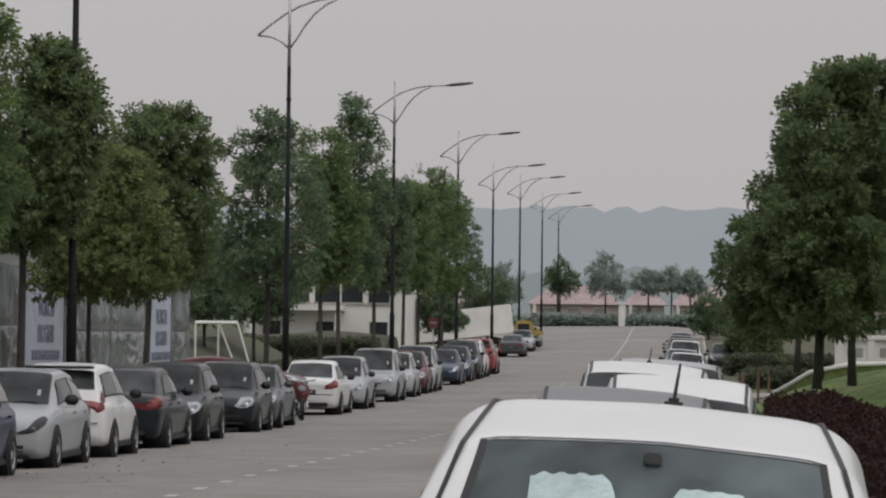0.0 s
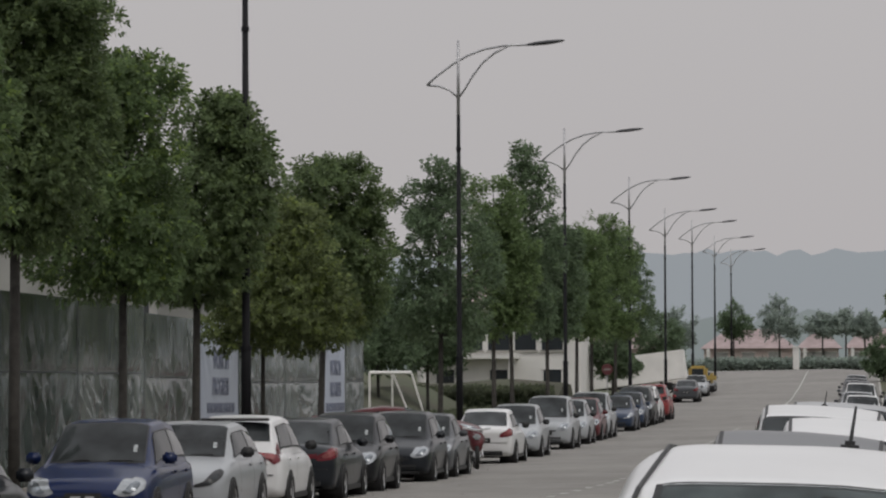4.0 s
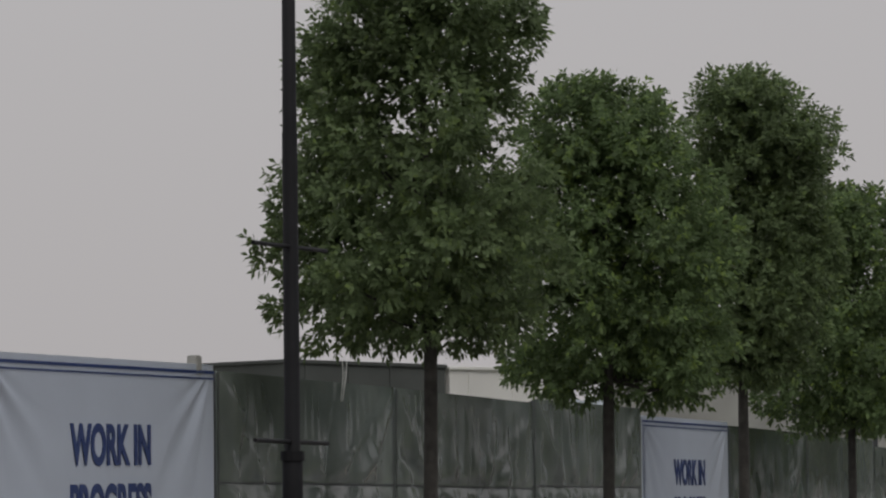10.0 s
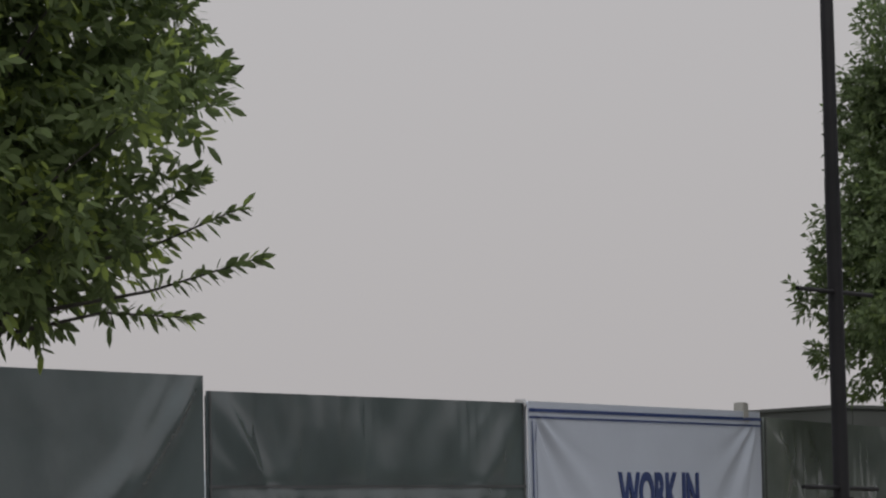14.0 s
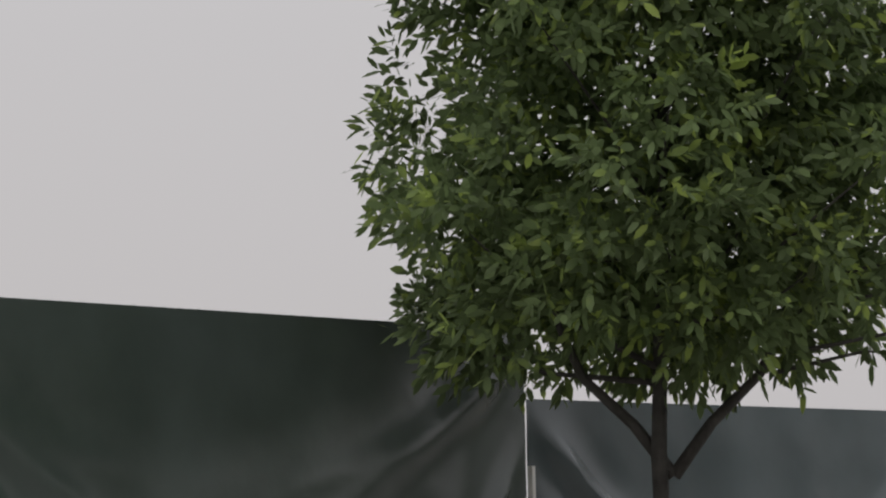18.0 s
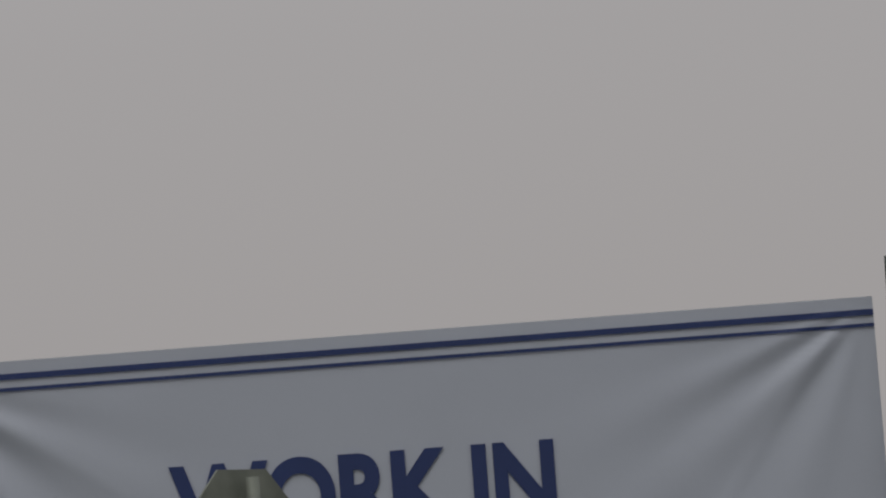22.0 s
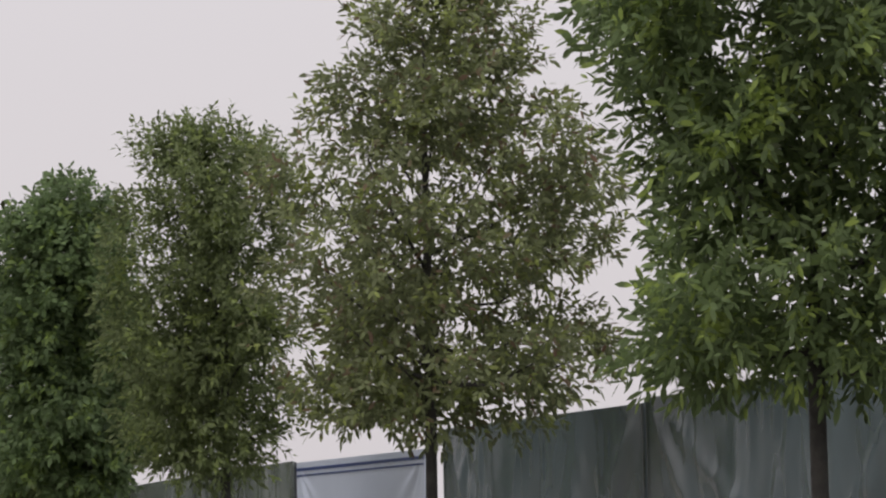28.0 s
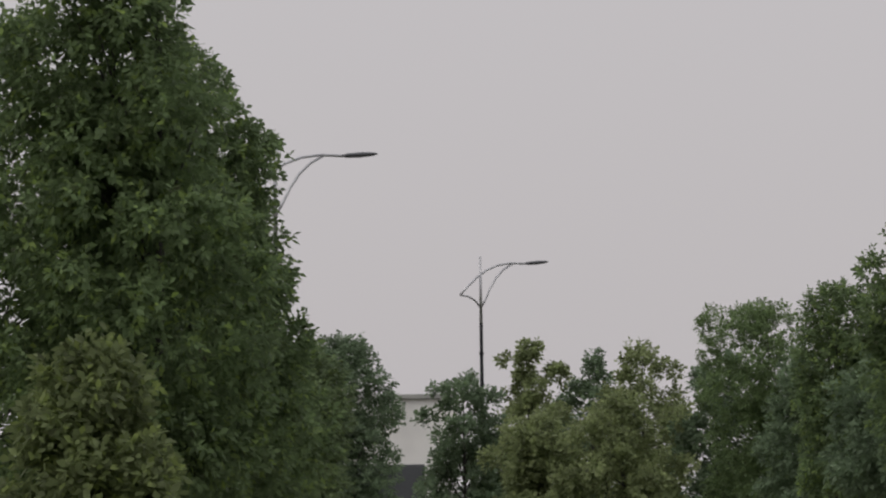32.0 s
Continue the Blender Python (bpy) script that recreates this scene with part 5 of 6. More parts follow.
tree(XT, 82.0, 0, 0, 0, 107, material=L_OLIVE, girth=0.055, label="small olive-green street tree with a thin crown", env=((2.5, 0.63, 1.03), (2.81, 1.18, 1.59), (3.3, 1.3, 1.96), (4.04, 1.08, 1.75), (4.65, 0.73, 1.51), (5.51, 0.11, 1.37), (6.05, -0.33, 0.95)), **{**MID, "twigs": 3600})
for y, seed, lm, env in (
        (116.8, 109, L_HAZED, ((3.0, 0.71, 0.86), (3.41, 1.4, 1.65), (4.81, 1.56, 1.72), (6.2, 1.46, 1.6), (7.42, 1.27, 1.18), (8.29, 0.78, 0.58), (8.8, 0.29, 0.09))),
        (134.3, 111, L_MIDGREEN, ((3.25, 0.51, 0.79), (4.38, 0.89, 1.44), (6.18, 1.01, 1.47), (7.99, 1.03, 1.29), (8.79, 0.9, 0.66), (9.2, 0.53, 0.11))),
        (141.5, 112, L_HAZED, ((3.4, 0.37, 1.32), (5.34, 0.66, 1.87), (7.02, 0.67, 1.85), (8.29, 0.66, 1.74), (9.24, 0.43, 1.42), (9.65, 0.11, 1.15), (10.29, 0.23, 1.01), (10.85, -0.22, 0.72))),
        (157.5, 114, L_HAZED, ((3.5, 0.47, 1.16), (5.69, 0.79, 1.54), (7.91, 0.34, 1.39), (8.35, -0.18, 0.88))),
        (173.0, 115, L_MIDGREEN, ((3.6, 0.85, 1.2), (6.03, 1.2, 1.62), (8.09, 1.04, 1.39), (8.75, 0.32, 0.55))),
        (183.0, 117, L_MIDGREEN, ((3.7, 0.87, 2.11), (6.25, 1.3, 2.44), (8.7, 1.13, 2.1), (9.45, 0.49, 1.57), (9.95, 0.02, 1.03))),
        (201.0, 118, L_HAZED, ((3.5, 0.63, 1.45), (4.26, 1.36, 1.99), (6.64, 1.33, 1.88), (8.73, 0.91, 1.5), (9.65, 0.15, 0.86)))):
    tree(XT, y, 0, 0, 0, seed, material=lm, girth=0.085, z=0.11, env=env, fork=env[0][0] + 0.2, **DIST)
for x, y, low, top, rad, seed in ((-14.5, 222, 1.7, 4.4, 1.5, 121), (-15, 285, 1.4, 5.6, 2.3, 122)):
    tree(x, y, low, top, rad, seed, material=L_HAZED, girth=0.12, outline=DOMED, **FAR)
# side road, north side
OPEN = dict(per=8, leaf=0.092, fine=True, wide=0.4, lumps=(0.2, 0.42), shell=0.15, shoots=110)
tree(-21.6, 8.0, 0, 0, 0, 341, material=L_FRESH, girth=0.062, fork=3.3, label="street tree with an open crown before the hoarding", env=((3.1, 0.94, 0.4), (3.38, 1.21, 0.87), (3.6, 1.38, 1.21), (3.75, 1.46, 1.24), (3.99, 1.2, 1.3), (4.27, 1.03, 1.22), (4.51, 0.98, 1.14), (4.65, 1.22, 1.38), (4.82, 1.38, 1.48), (5.06, 1.48, 1.32), (5.37, 1.43, 1.39), (5.69, 1.42, 1.33), (6.0, 1.19, 1.25), (6.4, 1.02, 1.15), (6.8, 0.82, 0.88), (7.2, 0.47, 0.42)), **{**OPEN, "twigs": 4700, "clumps": 132, "leaf": 0.105, "wide": 0.36, "lumps": (0.2, 0.4), "swell": 0.92})
tree(-31.1, 8.0, 0, 0, 0, 132, material=L_BROWN, girth=0.058, fork=3.5, label="street tree with browning leaves in front of the hoarding", env=((3.2, 0.81, 0.1), (3.42, 0.95, 0.67), (3.66, 1.14, 1.4), (3.9, 1.23, 1.54), (4.19, 1.32, 1.33), (4.58, 1.32, 1.29), (5.06, 1.24, 1.49), (5.49, 1.3, 1.52), (5.83, 1.25, 1.43), (6.12, 1.13, 1.2), (6.35, 0.89, 1.04), (6.59, 0.6, 1.04), (6.83, 0.58, 1.0), (7.17, 0.42, 0.74), (7.5, 0.12, 0.41)), **{**OPEN, "twigs": 3500, "clumps": 120, "lumps": (0.18, 0.4)})
for x, seed, lm, env in (
        (-39.8, 133, L_OLIVE, ((3.1, 0.38, 0.22), (3.33, 0.8, 0.4), (3.75, 1.0, 0.62), (4.36, 1.07, 0.7), (5.27, 1.11, 0.66), (6.17, 1.0, 0.64), (6.78, 0.87, 0.48), (7.11, 0.75, 0.21), (7.3, 0.17, 0.16))),
        (-48.6, 134, L_NEAR, ((3.2, 0.87, 0.44), (3.78, 1.19, 0.67), (4.51, 1.33, 0.75), (5.32, 1.35, 0.7), (5.98, 1.33, 0.63), (6.72, 1.22, 0.56), (6.98, 1.08, 0.4), (7.12, 0.8, 0.22), (7.34, 0.42, 0.13), (7.6, 0.15, 0.05))),
        (-67.3, 135, L_NEAR, ((3.2, 0.83, 0.78), (4.17, 1.33, 1.39), (5.48, 1.51, 1.51), (6.38, 1.4, 1.42), (7.09, 1.45, 1.28), (7.6, 1.28, 1.14), (7.9, 0.92, 0.72), (8.15, 0.75, 0.15), (8.65, 0.5, -0.28))),
        (-89.5, 136, L_NEAR, ((3.2, 0.81, 1.02), (5.95, 0.95, 1.21), (7.55, 0.87, 1.1), (8.08, 0.66, 0.7), (8.55, 0.08, 0.25))),
        (-112.0, 137, L_MIDGREEN, ((3.4, 1.86, 1.13), (7.79, 1.99, 1.37), (8.62, 2.07, 1.18), (9.29, 1.73, 0.69), (9.7, 0.22, 0.19)))):
    tree(x, 8.0, 0, 0, 0, seed, material=lm, girth=0.06, env=env, fork=env[0][0] + 0.3, **({**OPEN, "twigs": 4300, "clumps": 80, "fine": False, "swell": 1.22, "lumps": (0.26, 0.46)} if x > -45 else {**MID, "twigs": 4300, "swell": 1.02}))
tree(-57.0, 8.2, 2.6, 5.3, 1.5, 141, material=L_OLIVE, girth=0.05, outline=DOMED, label="low yellowish street tree between taller ones", **{**DIST, "lumps": (0.2, 0.34)})
for x, top, rad, seed in ((-77.0, 6.7, 1.7, 138), (-100.0, 7.9, 1.6, 139)):
    tree(x, 8.3, 3.0, top, rad, seed, material=L_HAZED, girth=0.06, outline=DOMED, **{**DIST, "lumps": (0.2, 0.34)})
# side road, south side
for x, y, seed, lm, env in (
        (-45.2, -4.0, 151, L_NEAR, ((2.6, 1.5, 0.9), (4.04, 2.1, 1.15), (5.34, 2.1, 1.2), (6.66, 2.05, 0.85), (7.98, 1.98, 0.42), (8.64, 1.85, 0.26), (9.97, 1.36, 0.2), (11.31, 0.75, 0.1), (12.39, 0.3, 0.1))),
        (-53.0, -4.57, 152, L_NEAR, ((2.8, 0.79, 1.4), (4.42, 0.98, 1.74), (5.13, 1.01, 1.78), (6.0, 1.05, 1.63), (6.55, 1.04, 1.62), (7.03, 1.04, 1.66), (7.58, 1.0, 1.58), (8.06, 0.92, 1.14), (8.38, 0.84, 1.26), (8.62, 0.8, 0.82), (9.1, 0.48, 0.5), (9.49, 0.34, 0.36), (9.97, 0.26, 0.28), (10.6, 0.05, 0.15))),
        (-97.0, -4.06, 156, L_HAZED, ((2.6, 1.15, 1.3), (5.45, 1.35, 1.54), (6.46, 1.27, 1.3), (7.1, 1.05, 0.93), (7.53, 0.56, 0.62), (7.98, 0.2, 0.13))),
        (-84.0, -4.75, 155, L_DARK, ((2.6, 1.0, 1.37), (5.76, 0.98, 1.39), (6.63, 0.47, 1.03), (7.05, -0.03, 0.63)))):
    tree(x, y, 0, 0, 0, seed, material=lm, girth=0.09, z=0, env=env, fork=env[0][0] + 0.3, **{**MID, "twigs": 8000 if x > -60 else 3600, "lumps": (0.4, 0.7) if x > -60 else (0.3, 0.6), "clumps": 90})
for x, y, low, top, rad, seed, lm in ((-40, -4.3, 1.0, 4.5, 1.3, 150, L_OLIVE), (-64, -4.7, 2.2, 8.0, 2.0, 153, L_NEAR), (-47, -6.2, 2.0, 9.5, 2.4, 157, L_NEAR), (-72, -5.2, 2.2, 6.4, 1.7, 154, L_NEAR)):
    tree(x, y, low, top, rad, seed, material=lm, girth=0.07, z=0, **{**DIST, "lumps": (0.2, 0.34)})
ROUND = ((0.0, 0.8), (0.3, 1.0), (0.7, 0.97), (0.9, 0.75), (1.0, 0.45))
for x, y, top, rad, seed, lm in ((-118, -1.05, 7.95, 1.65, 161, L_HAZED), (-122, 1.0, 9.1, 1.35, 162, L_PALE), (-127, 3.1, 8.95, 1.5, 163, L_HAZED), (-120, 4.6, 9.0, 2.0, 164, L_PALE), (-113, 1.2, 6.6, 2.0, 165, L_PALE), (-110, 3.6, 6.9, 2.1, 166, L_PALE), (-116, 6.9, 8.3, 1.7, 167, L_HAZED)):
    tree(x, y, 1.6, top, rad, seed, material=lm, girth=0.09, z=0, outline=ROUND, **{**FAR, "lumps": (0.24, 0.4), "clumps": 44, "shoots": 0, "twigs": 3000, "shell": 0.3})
street_lamp(-126.5, -0.5, (-0.7, 0.71, 0), "distant street lamp with a curved double bracket", z=0)
street_lamp(-91.6, -5.3, (-0.66, 0.75, 0), "street lamp half hidden behind roadside trees", z=0)
# unseen trees east, beside and behind the standpoint, added to darken reflections and hoarding
for x, y, top, rad, seed in ((9.0, 30, 9.0, 2.8, 201), (8.5, 20, 9.5, 2.8, 202), (9.0, 10, 9.0, 2.8, 203), (9.0, 0, 9.5, 2.9, 204), (9.0, -10, 9.0, 2.8, 205), (9.5, 40, 9.0, 2.8, 206), (10, -20, 9, 2.8, 207)):
    tree(x, y, 2.2, top, rad, seed, material=L_DARK, girth=0.1, label="unseen dark roadside tree added for reflections", **{**FAR, "twigs": 1200, "leaf": 0.22})
# more unseen trees, added so car sides reflect dark foliage instead of sky
for k in range(10):
    tree(12.5 + (k % 3) * 1.3, 50 + k * 9.0, 1.6, 8.4 + (k % 4) * 0.5, 3.0, 220 + k, material=L_DARK, girth=0.1, label="unseen dark tree added east of the avenue for reflections", outline=DOMED, **{**FAR, "twigs": 1000, "leaf": 0.25})
# east side of the avenue
EAST = ((0.95, 0.75, 1.04), (1.25, 1.45, 1.38), (1.65, 1.86, 1.49), (2.18, 2.03, 1.6), (2.76, 2.02, 1.71), (3.34, 1.66, 1.7), (3.92, 1.37, 1.7), (4.5, 1.15, 1.69), (5.19, 1.02, 1.69), (5.66, 0.78, 1.69), (6.24, 0.32, 1.68), (6.82, 0.0, 1.45))
tree(2.63, 78, 0, 0, 0, 171, material=L_DARK, girth=0.09, z=1.0, label="unseen dark roadside tree added for reflections on a grass mound", env=EAST, fork=1.1, **{**MID, "twigs": 8500, "clumps": 130, "lumps": (0.22, 0.44), "swell": 1.0})
for x, y, low, top, rad, seed in ((3.6, 84, 1.7, 6.6, 1.9, 172), (3.3, 96, 1.8, 6.6, 2.0, 173), (5.4, 73, 1.3, 6.3, 2.1, 174), (3.2, 112, 2.2, 6.0, 1.7, 175), (5.8, 90, 1.9, 7.8, 2.4, 176)):
    tree(x, y, low, top, rad, seed, material=L_DARK, girth=0.09, z=1.0, label="unseen dark roadside tree added for reflections on a grass mound", outline=WIDE, **{**MID, "lumps": (0.16, 0.3), "clumps": 80})
for x, y, top, seed in ((3.8, 205, 4.6, 181), (4.5, 235, 5.0, 182), (3.8, 265, 5.5, 183)):
    tree(x, y, 0.7, top, 1.8, seed, material=L_DARK, girth=0.07, **FAR)

# ---- cars on the west side of the avenue, near to far ----
XC = -9.95
for y, away, kind, colour, label in (
        (39.9, True, "hatch", DKGREY, "dark grey hatchback parked at the kerb"),
        (49.9, False, "hatch", BLUE, "blue hatchback parked facing the camera"),
        (55.8, False, "sport", SILVER, "silver sporty hatchback with dark grille"),
        (61.4, True, "hatch", WHITE, "white hatchback with tall red tail lamps"),
        (67.9, True, "sedan", DKGREY, "dark old saloon with wide red tail lamps"),
        (73.2, False, "hatch", BLACK, "black hatchback parked nose to traffic"),
        (82.0, False, "hatch", DKGREY, "charcoal compact hatchback with bright headlamps"),
        (86.6, False, "sedan", GREY, "grey saloon parked at the kerb"),
        (101.4, True, "sedan", WHITE, "white saloon parked tail towards the camera"),
        (109.4, False, "hatch", SILVER, "silver hatchback parked at the kerb"),
        (121.1, False, "mpv", SILVER, "silver people carrier parked at the kerb"),
        (128.4, False, "hatch", SILVER, "small silver hatchback at the kerb"),
        (134.5, False, "hatch", MAROON, "maroon hatchback parked at the kerb"),
        (139.4, False, "mpv", SILVER, "silver compact people carrier"),
        (154.0, False, "sedan", NAVY, "dark blue saloon at the kerb"),
        (161.3, False, "hatch", NAVY, "dark blue hatchback at the kerb"),
        (167.1, False, "suv", BLACK, "black sport utility car"),
        (172.3, True, "suv", WHITE, "white sport utility car"),
        (181.2, True, "suv", REDC, "red sport utility car"),
        (248.0, True, "sedan", GREY, "grey saloon parked beyond the junction"),
        (262.0, False, "sedan", SILVER, "silver saloon beyond the junction"),
        (274.0, False, "sedan", SILVER, "silver saloon far down the avenue")):
    car(XC if y < 240 else -11.4, y, away, kind, colour, label)
car(-11.95, 97.1, False, "sedan", MAROON, "low dark red car parked across the verge", height=1.2, z=0.12, turn=90)
moto = thing("motorcycle", -9.5, 93.4, bed(93.4) + 0.03, 8, "dark red motorcycle parked between two cars", "motorcycle")
for yy in (-0.62, 0.62):
    ob = part_mesh("wheel", wheel_meshes(0.29, 0.1)[0], M_RUBBER, moto, smooth=True)
    ob.matrix_basis = pose(0, yy, 0.29)
    part_mesh("rim", wheel_meshes(0.29, 0.1)[1], M_RIM, ob)
bm = bmesh.new()
tube(bm, [(0, -0.62, 0.45), (0, -0.45, 0.72), (0, -0.1, 0.6), (0, 0.35, 0.66), (0, 0.85, 0.78)], [0.1, 0.2, 0.17, 0.19, 0.09], 12)
part("fairing", bm, paint(*MAROON), moto, smooth=True)
part("seat", boxed(-0.13, 0.13, -0.05, 0.65, 0.76, 0.86, bevel=0.04), M_TRIM, moto)
part("headlight", boxed(-0.1, 0.1, -0.66, -0.56, 0.72, 0.86, bevel=0.04), M_LAMP, moto)
for name, pts in (("handlebar", [(-0.34, -0.35, 1.0), (0, -0.45, 0.94), (0.34, -0.35, 1.0)]), ("fork", [(-0.07, -0.62, 0.29), (-0.07, -0.45, 0.9)]), ("fork", [(0.07, -0.62, 0.29), (0.07, -0.45, 0.9)]), ("exhaust", [(0.16, 0.0, 0.3), (0.18, 0.8, 0.42)])):
    bm = bmesh.new()
    tube(bm, pts, [0.025] * len(pts), 6)
    part(name, bm, M_RIM, moto)
# cars on the east side, in a row ahead of the camera
car(-0.215, 12.99, False, "suv", WHITE, "white car with a silver foil sunshade in the windscreen", height=1.708, hero=True, antenna=0.15, tilt=3.6, z=0.0)
car(-0.55, 27.3, False, "mpv", GREY, "dark grey car in the parked row", height=1.61, tilt=3.6, slope=0.12, z=0.02)
car(-0.16, 33.0, False, "mpv", WHITE, "white car with dark roof channels in the parked row", height=1.66, tilt=3.6, slope=0.12, z=0.0)
car(-0.52, 39.0, False, "mpv", WHITE, "white people carrier with a roof antenna in the parked row", height=1.71, antenna=0.15, tilt=3.6, slope=0.06, z=0.02)
car(-0.33, 44.8, False, "mpv", SILVER, "silver people carrier in the parked row", height=1.72, tilt=3.6, z=0.0)
for y, away, kind, colour, x in ((150, False, "sedan", WHITE, -0.1), (165, False, "sedan", SILVER, -0.3), (182, False, "suv", WHITE, -0.2), (205, False, "suv", GREY, -0.4), (205.5, False, "sedan", DKGREY, 1.9), (226, False, "suv", GREY, -0.5), (249, False, "mpv", SILVER, -0.5)):
    car(x, y, away, kind, colour, "car parked far down the east kerb", tilt=3.0, z=bed(y))


def leafbox(name, x0, x1, y0, y1, z0, z1, n, leaf, material, parent, seed):
    rng = np.random.default_rng(seed)
    p = rng.uniform(0, 1, (n, 3))
    face = rng.integers(0, 4, n)
    p[face == 0, 2] = 1 - rng.exponential(0.06, (face == 0).sum()).clip(0, 1)
    p[face == 1, 2] = 1 - rng.exponential(0.1, (face == 1).sum()).clip(0, 1)
    p[face == 2, 1] = rng.exponential(0.03, (face == 2).sum()).clip(0, 1)
    p[face == 3, 0] = (rng.random((face == 3).sum()) > 0.5) * 1.0
    feet = np.stack([x0 + p[:, 0] * (x1 - x0), y0 + p[:, 1] * (y1 - y0), z0 + p[:, 2] * (z1 - z0)], 1)
    feet[:, 2] += 0.06 * np.sin(feet[:, 0] * 2.1) + 0.05 * np.sin(feet[:, 1] * 1.3)
    way = np.stack([(p[:, 0] - 0.5), (p[:, 1] - 0.5), np.full(n, 0.8)], 1) + rng.normal(0, 0.4, (n, 3))
    v, f = leaves(rng, feet, way, leaf, 6, leaf * 1.8, 0.5)
    return part_mesh(name, arrays(name, v, f), material, parent)


def hedge(x0, x1, y0, y1, h, n, leaf, material, label, z=None, seed=1):
    z = grade((y0 + y1) / 2) if z is None else z
    root = thing("hedge", (x0 + x1) / 2, (y0 + y1) / 2, z, 0, label, "hedge")
    dx, dy = (x1 - x0) / 2, (y1 - y0) / 2
    part("thicket", boxed(-dx * 0.9, dx * 0.9, -dy * 0.97, dy * 0.97, -0.05, h * 0.86, bevel=0.08), M_SOIL if material is L_REDBED else M_HEDGECORE, root)
    leafbox("foliage", -dx, dx, -dy, dy, 0.05, h, n, leaf, material, root, seed)
    return root


# core behind the leaves, coloured dark for the shade inside a hedge
M_HEDGECORE = mat("hedge_shade", (0.045, 0.06, 0.03), 0.95, scale=6, vary=0.4)
hedge(1.5, 2.6, 28, 70, 0.75, 9000, 0.09, L_REDBED, "low bed of dark red leafy plants beside the kerb", seed=2, z=0.1)
hedge(2.6, 4.2, 28, 66, 0.6, 6000, 0.1, L_REDBED, "low bed of dark red leafy plants beside the mound", seed=3, z=0.1)
# grass mound on the east side
bm = bmesh.new()
nx_, ny_ = 16, 40
g = [[None] * (nx_ + 1) for _ in range(ny_ + 1)]
for j in range(ny_ + 1):
    for i in range(nx_ + 1):
        u, v = i / nx_, j / ny_
        hgt = 1.25 * math.sin(math.pi * min(1, u * 1.15)) ** 0.7 * min(1, math.sin(math.pi * v) * 1.6) ** 0.8 * (0.8 + 0.2 * abs(math.sin(5 * math.pi * v + 2.2 * u))) if 0 < u < 0.86 else 0
        g[j][i] = bm.verts.new((1.9 + u * 9, 66 + v * 46, 0.02 + hgt + 0.05 * noise.noise((u * 6, v * 14, 0))))
for j in range(ny_):
    for i in range(nx_):
        bm.faces.new((g[j][i], g[j][i + 1], g[j + 1][i + 1], g[j + 1][i]))
mound = tagged(part("grass_mound", bm, M_GRASS, smooth=True), "rounded green grass mound beside the avenue", "ground", kind="structure")

# ---- stop sign at the corner, seen from behind ----
def octagon(r, x, z):
    return [Vector((0, x + r * math.cos(radians(22.5 + 45 * k)), z + r * math.sin(radians(22.5 + 45 * k)))) for k in range(8)]


sign = thing("stop_sign", -14.05, 9.45, 0.0, 12, "octagonal stop sign seen from its bare metal back", "road sign")
part("sign_plate", sheet(bmesh.new(), octagon(0.4, 0, 2.53), 0.012), M_SIGNBACK, sign)
part("sign_face", sheet(bmesh.new(), [p + Vector((-0.018, 0, 0)) for p in octagon(0.39, 0, 2.53)], 0.004), M_RED, sign)
for zz in (2.35, 2.72):
    part("stiffener", boxed(0.0, 0.03, -0.3, 0.3, zz - 0.02, zz + 0.02, bevel=0.004), M_SIGNBACK, sign)
bm = bmesh.new()
tube(bm, [(0.06, 0, 0), (0.06, 0, 2.86)], [0.03, 0.03], 10)
part("sign_post", bm, M_SIGNBACK, sign, smooth=True)

# ---- site buildings behind the hoarding ----
def block(name, x0, x1, y0, y1, z0, z1, material, label, roof=None, category="building"):
    root = thing(name, (x0 + x1) / 2, (y0 + y1) / 2, z0, 0, label, category)
    dx, dy, h = (x1 - x0) / 2, (y1 - y0) / 2, z1 - z0
    part("wall", boxed(-dx, dx, -dy, dy, -0.06, h, bevel=0.02), material, root)
    part("roof", boxed(-dx - 0.15, dx + 0.15, -dy - 0.15, dy + 0.15, h, h + 0.18, bevel=0.03), roof or M_GREYWALL, root)
    return root


def cabin(p, q, z, material, label):
    """A flat-roofed site cabin whose front runs from p to q."""
    p, q = Vector((*p, 0)), Vector((*q, 0))
    d = q - p
    root = thing("site_cabin", (p.x + q.x) / 2, (p.y + q.y) / 2, 0.0, math.degrees(math.atan2(d.y, d.x)), label, "site cabin", "site cabins")
    w = d.length / 2
    part("wall", boxed(-w, w, 0, 2.4, -0.06, z - 0.08), material, root)
    part("roof", boxed(-w - 0.04, w + 0.04, -0.05, 2.45, z - 0.08, z, bevel=0.02), material, root)
    for k in range(int(w * 2 / 1.2)):
        part("rib", boxed(-w + 0.5 + k * 1.2, -w + 0.54 + k * 1.2, -0.02, 0.0, 0, z - 0.1), material, root)
    return root


CAB_A, CAB_B, CAB_B2, CAB_C, CAB_Z = (-24.0, 67.5), (-22.16, 71.65), (-22.1, 71.75), (-20.42, 74.6), 5.08
cabin(CAB_A, CAB_B, CAB_Z, M_CABIN, "long grey site cabin behind the hoarding")
cabin(CAB_B2, CAB_C, CAB_Z - 0.03, M_WHITE, "white site cabin behind the hoarding")
block("concrete_building", -26.4, -20.4, 100, 108, 0, 6.1, M_GREYWALL, "bare grey concrete building behind the hoarding")
shed = block("site_shed", -20.3, -18.7, 100.5, 106, 0, 4.2, M_WHITE, "white site shed between grey walls")
for dx in (-0.35, 0.42):
    part("door_post", boxed(dx - 0.06, dx + 0.06, -2.79, -2.752, 0, 4.1), M_DARKWALL, shed)
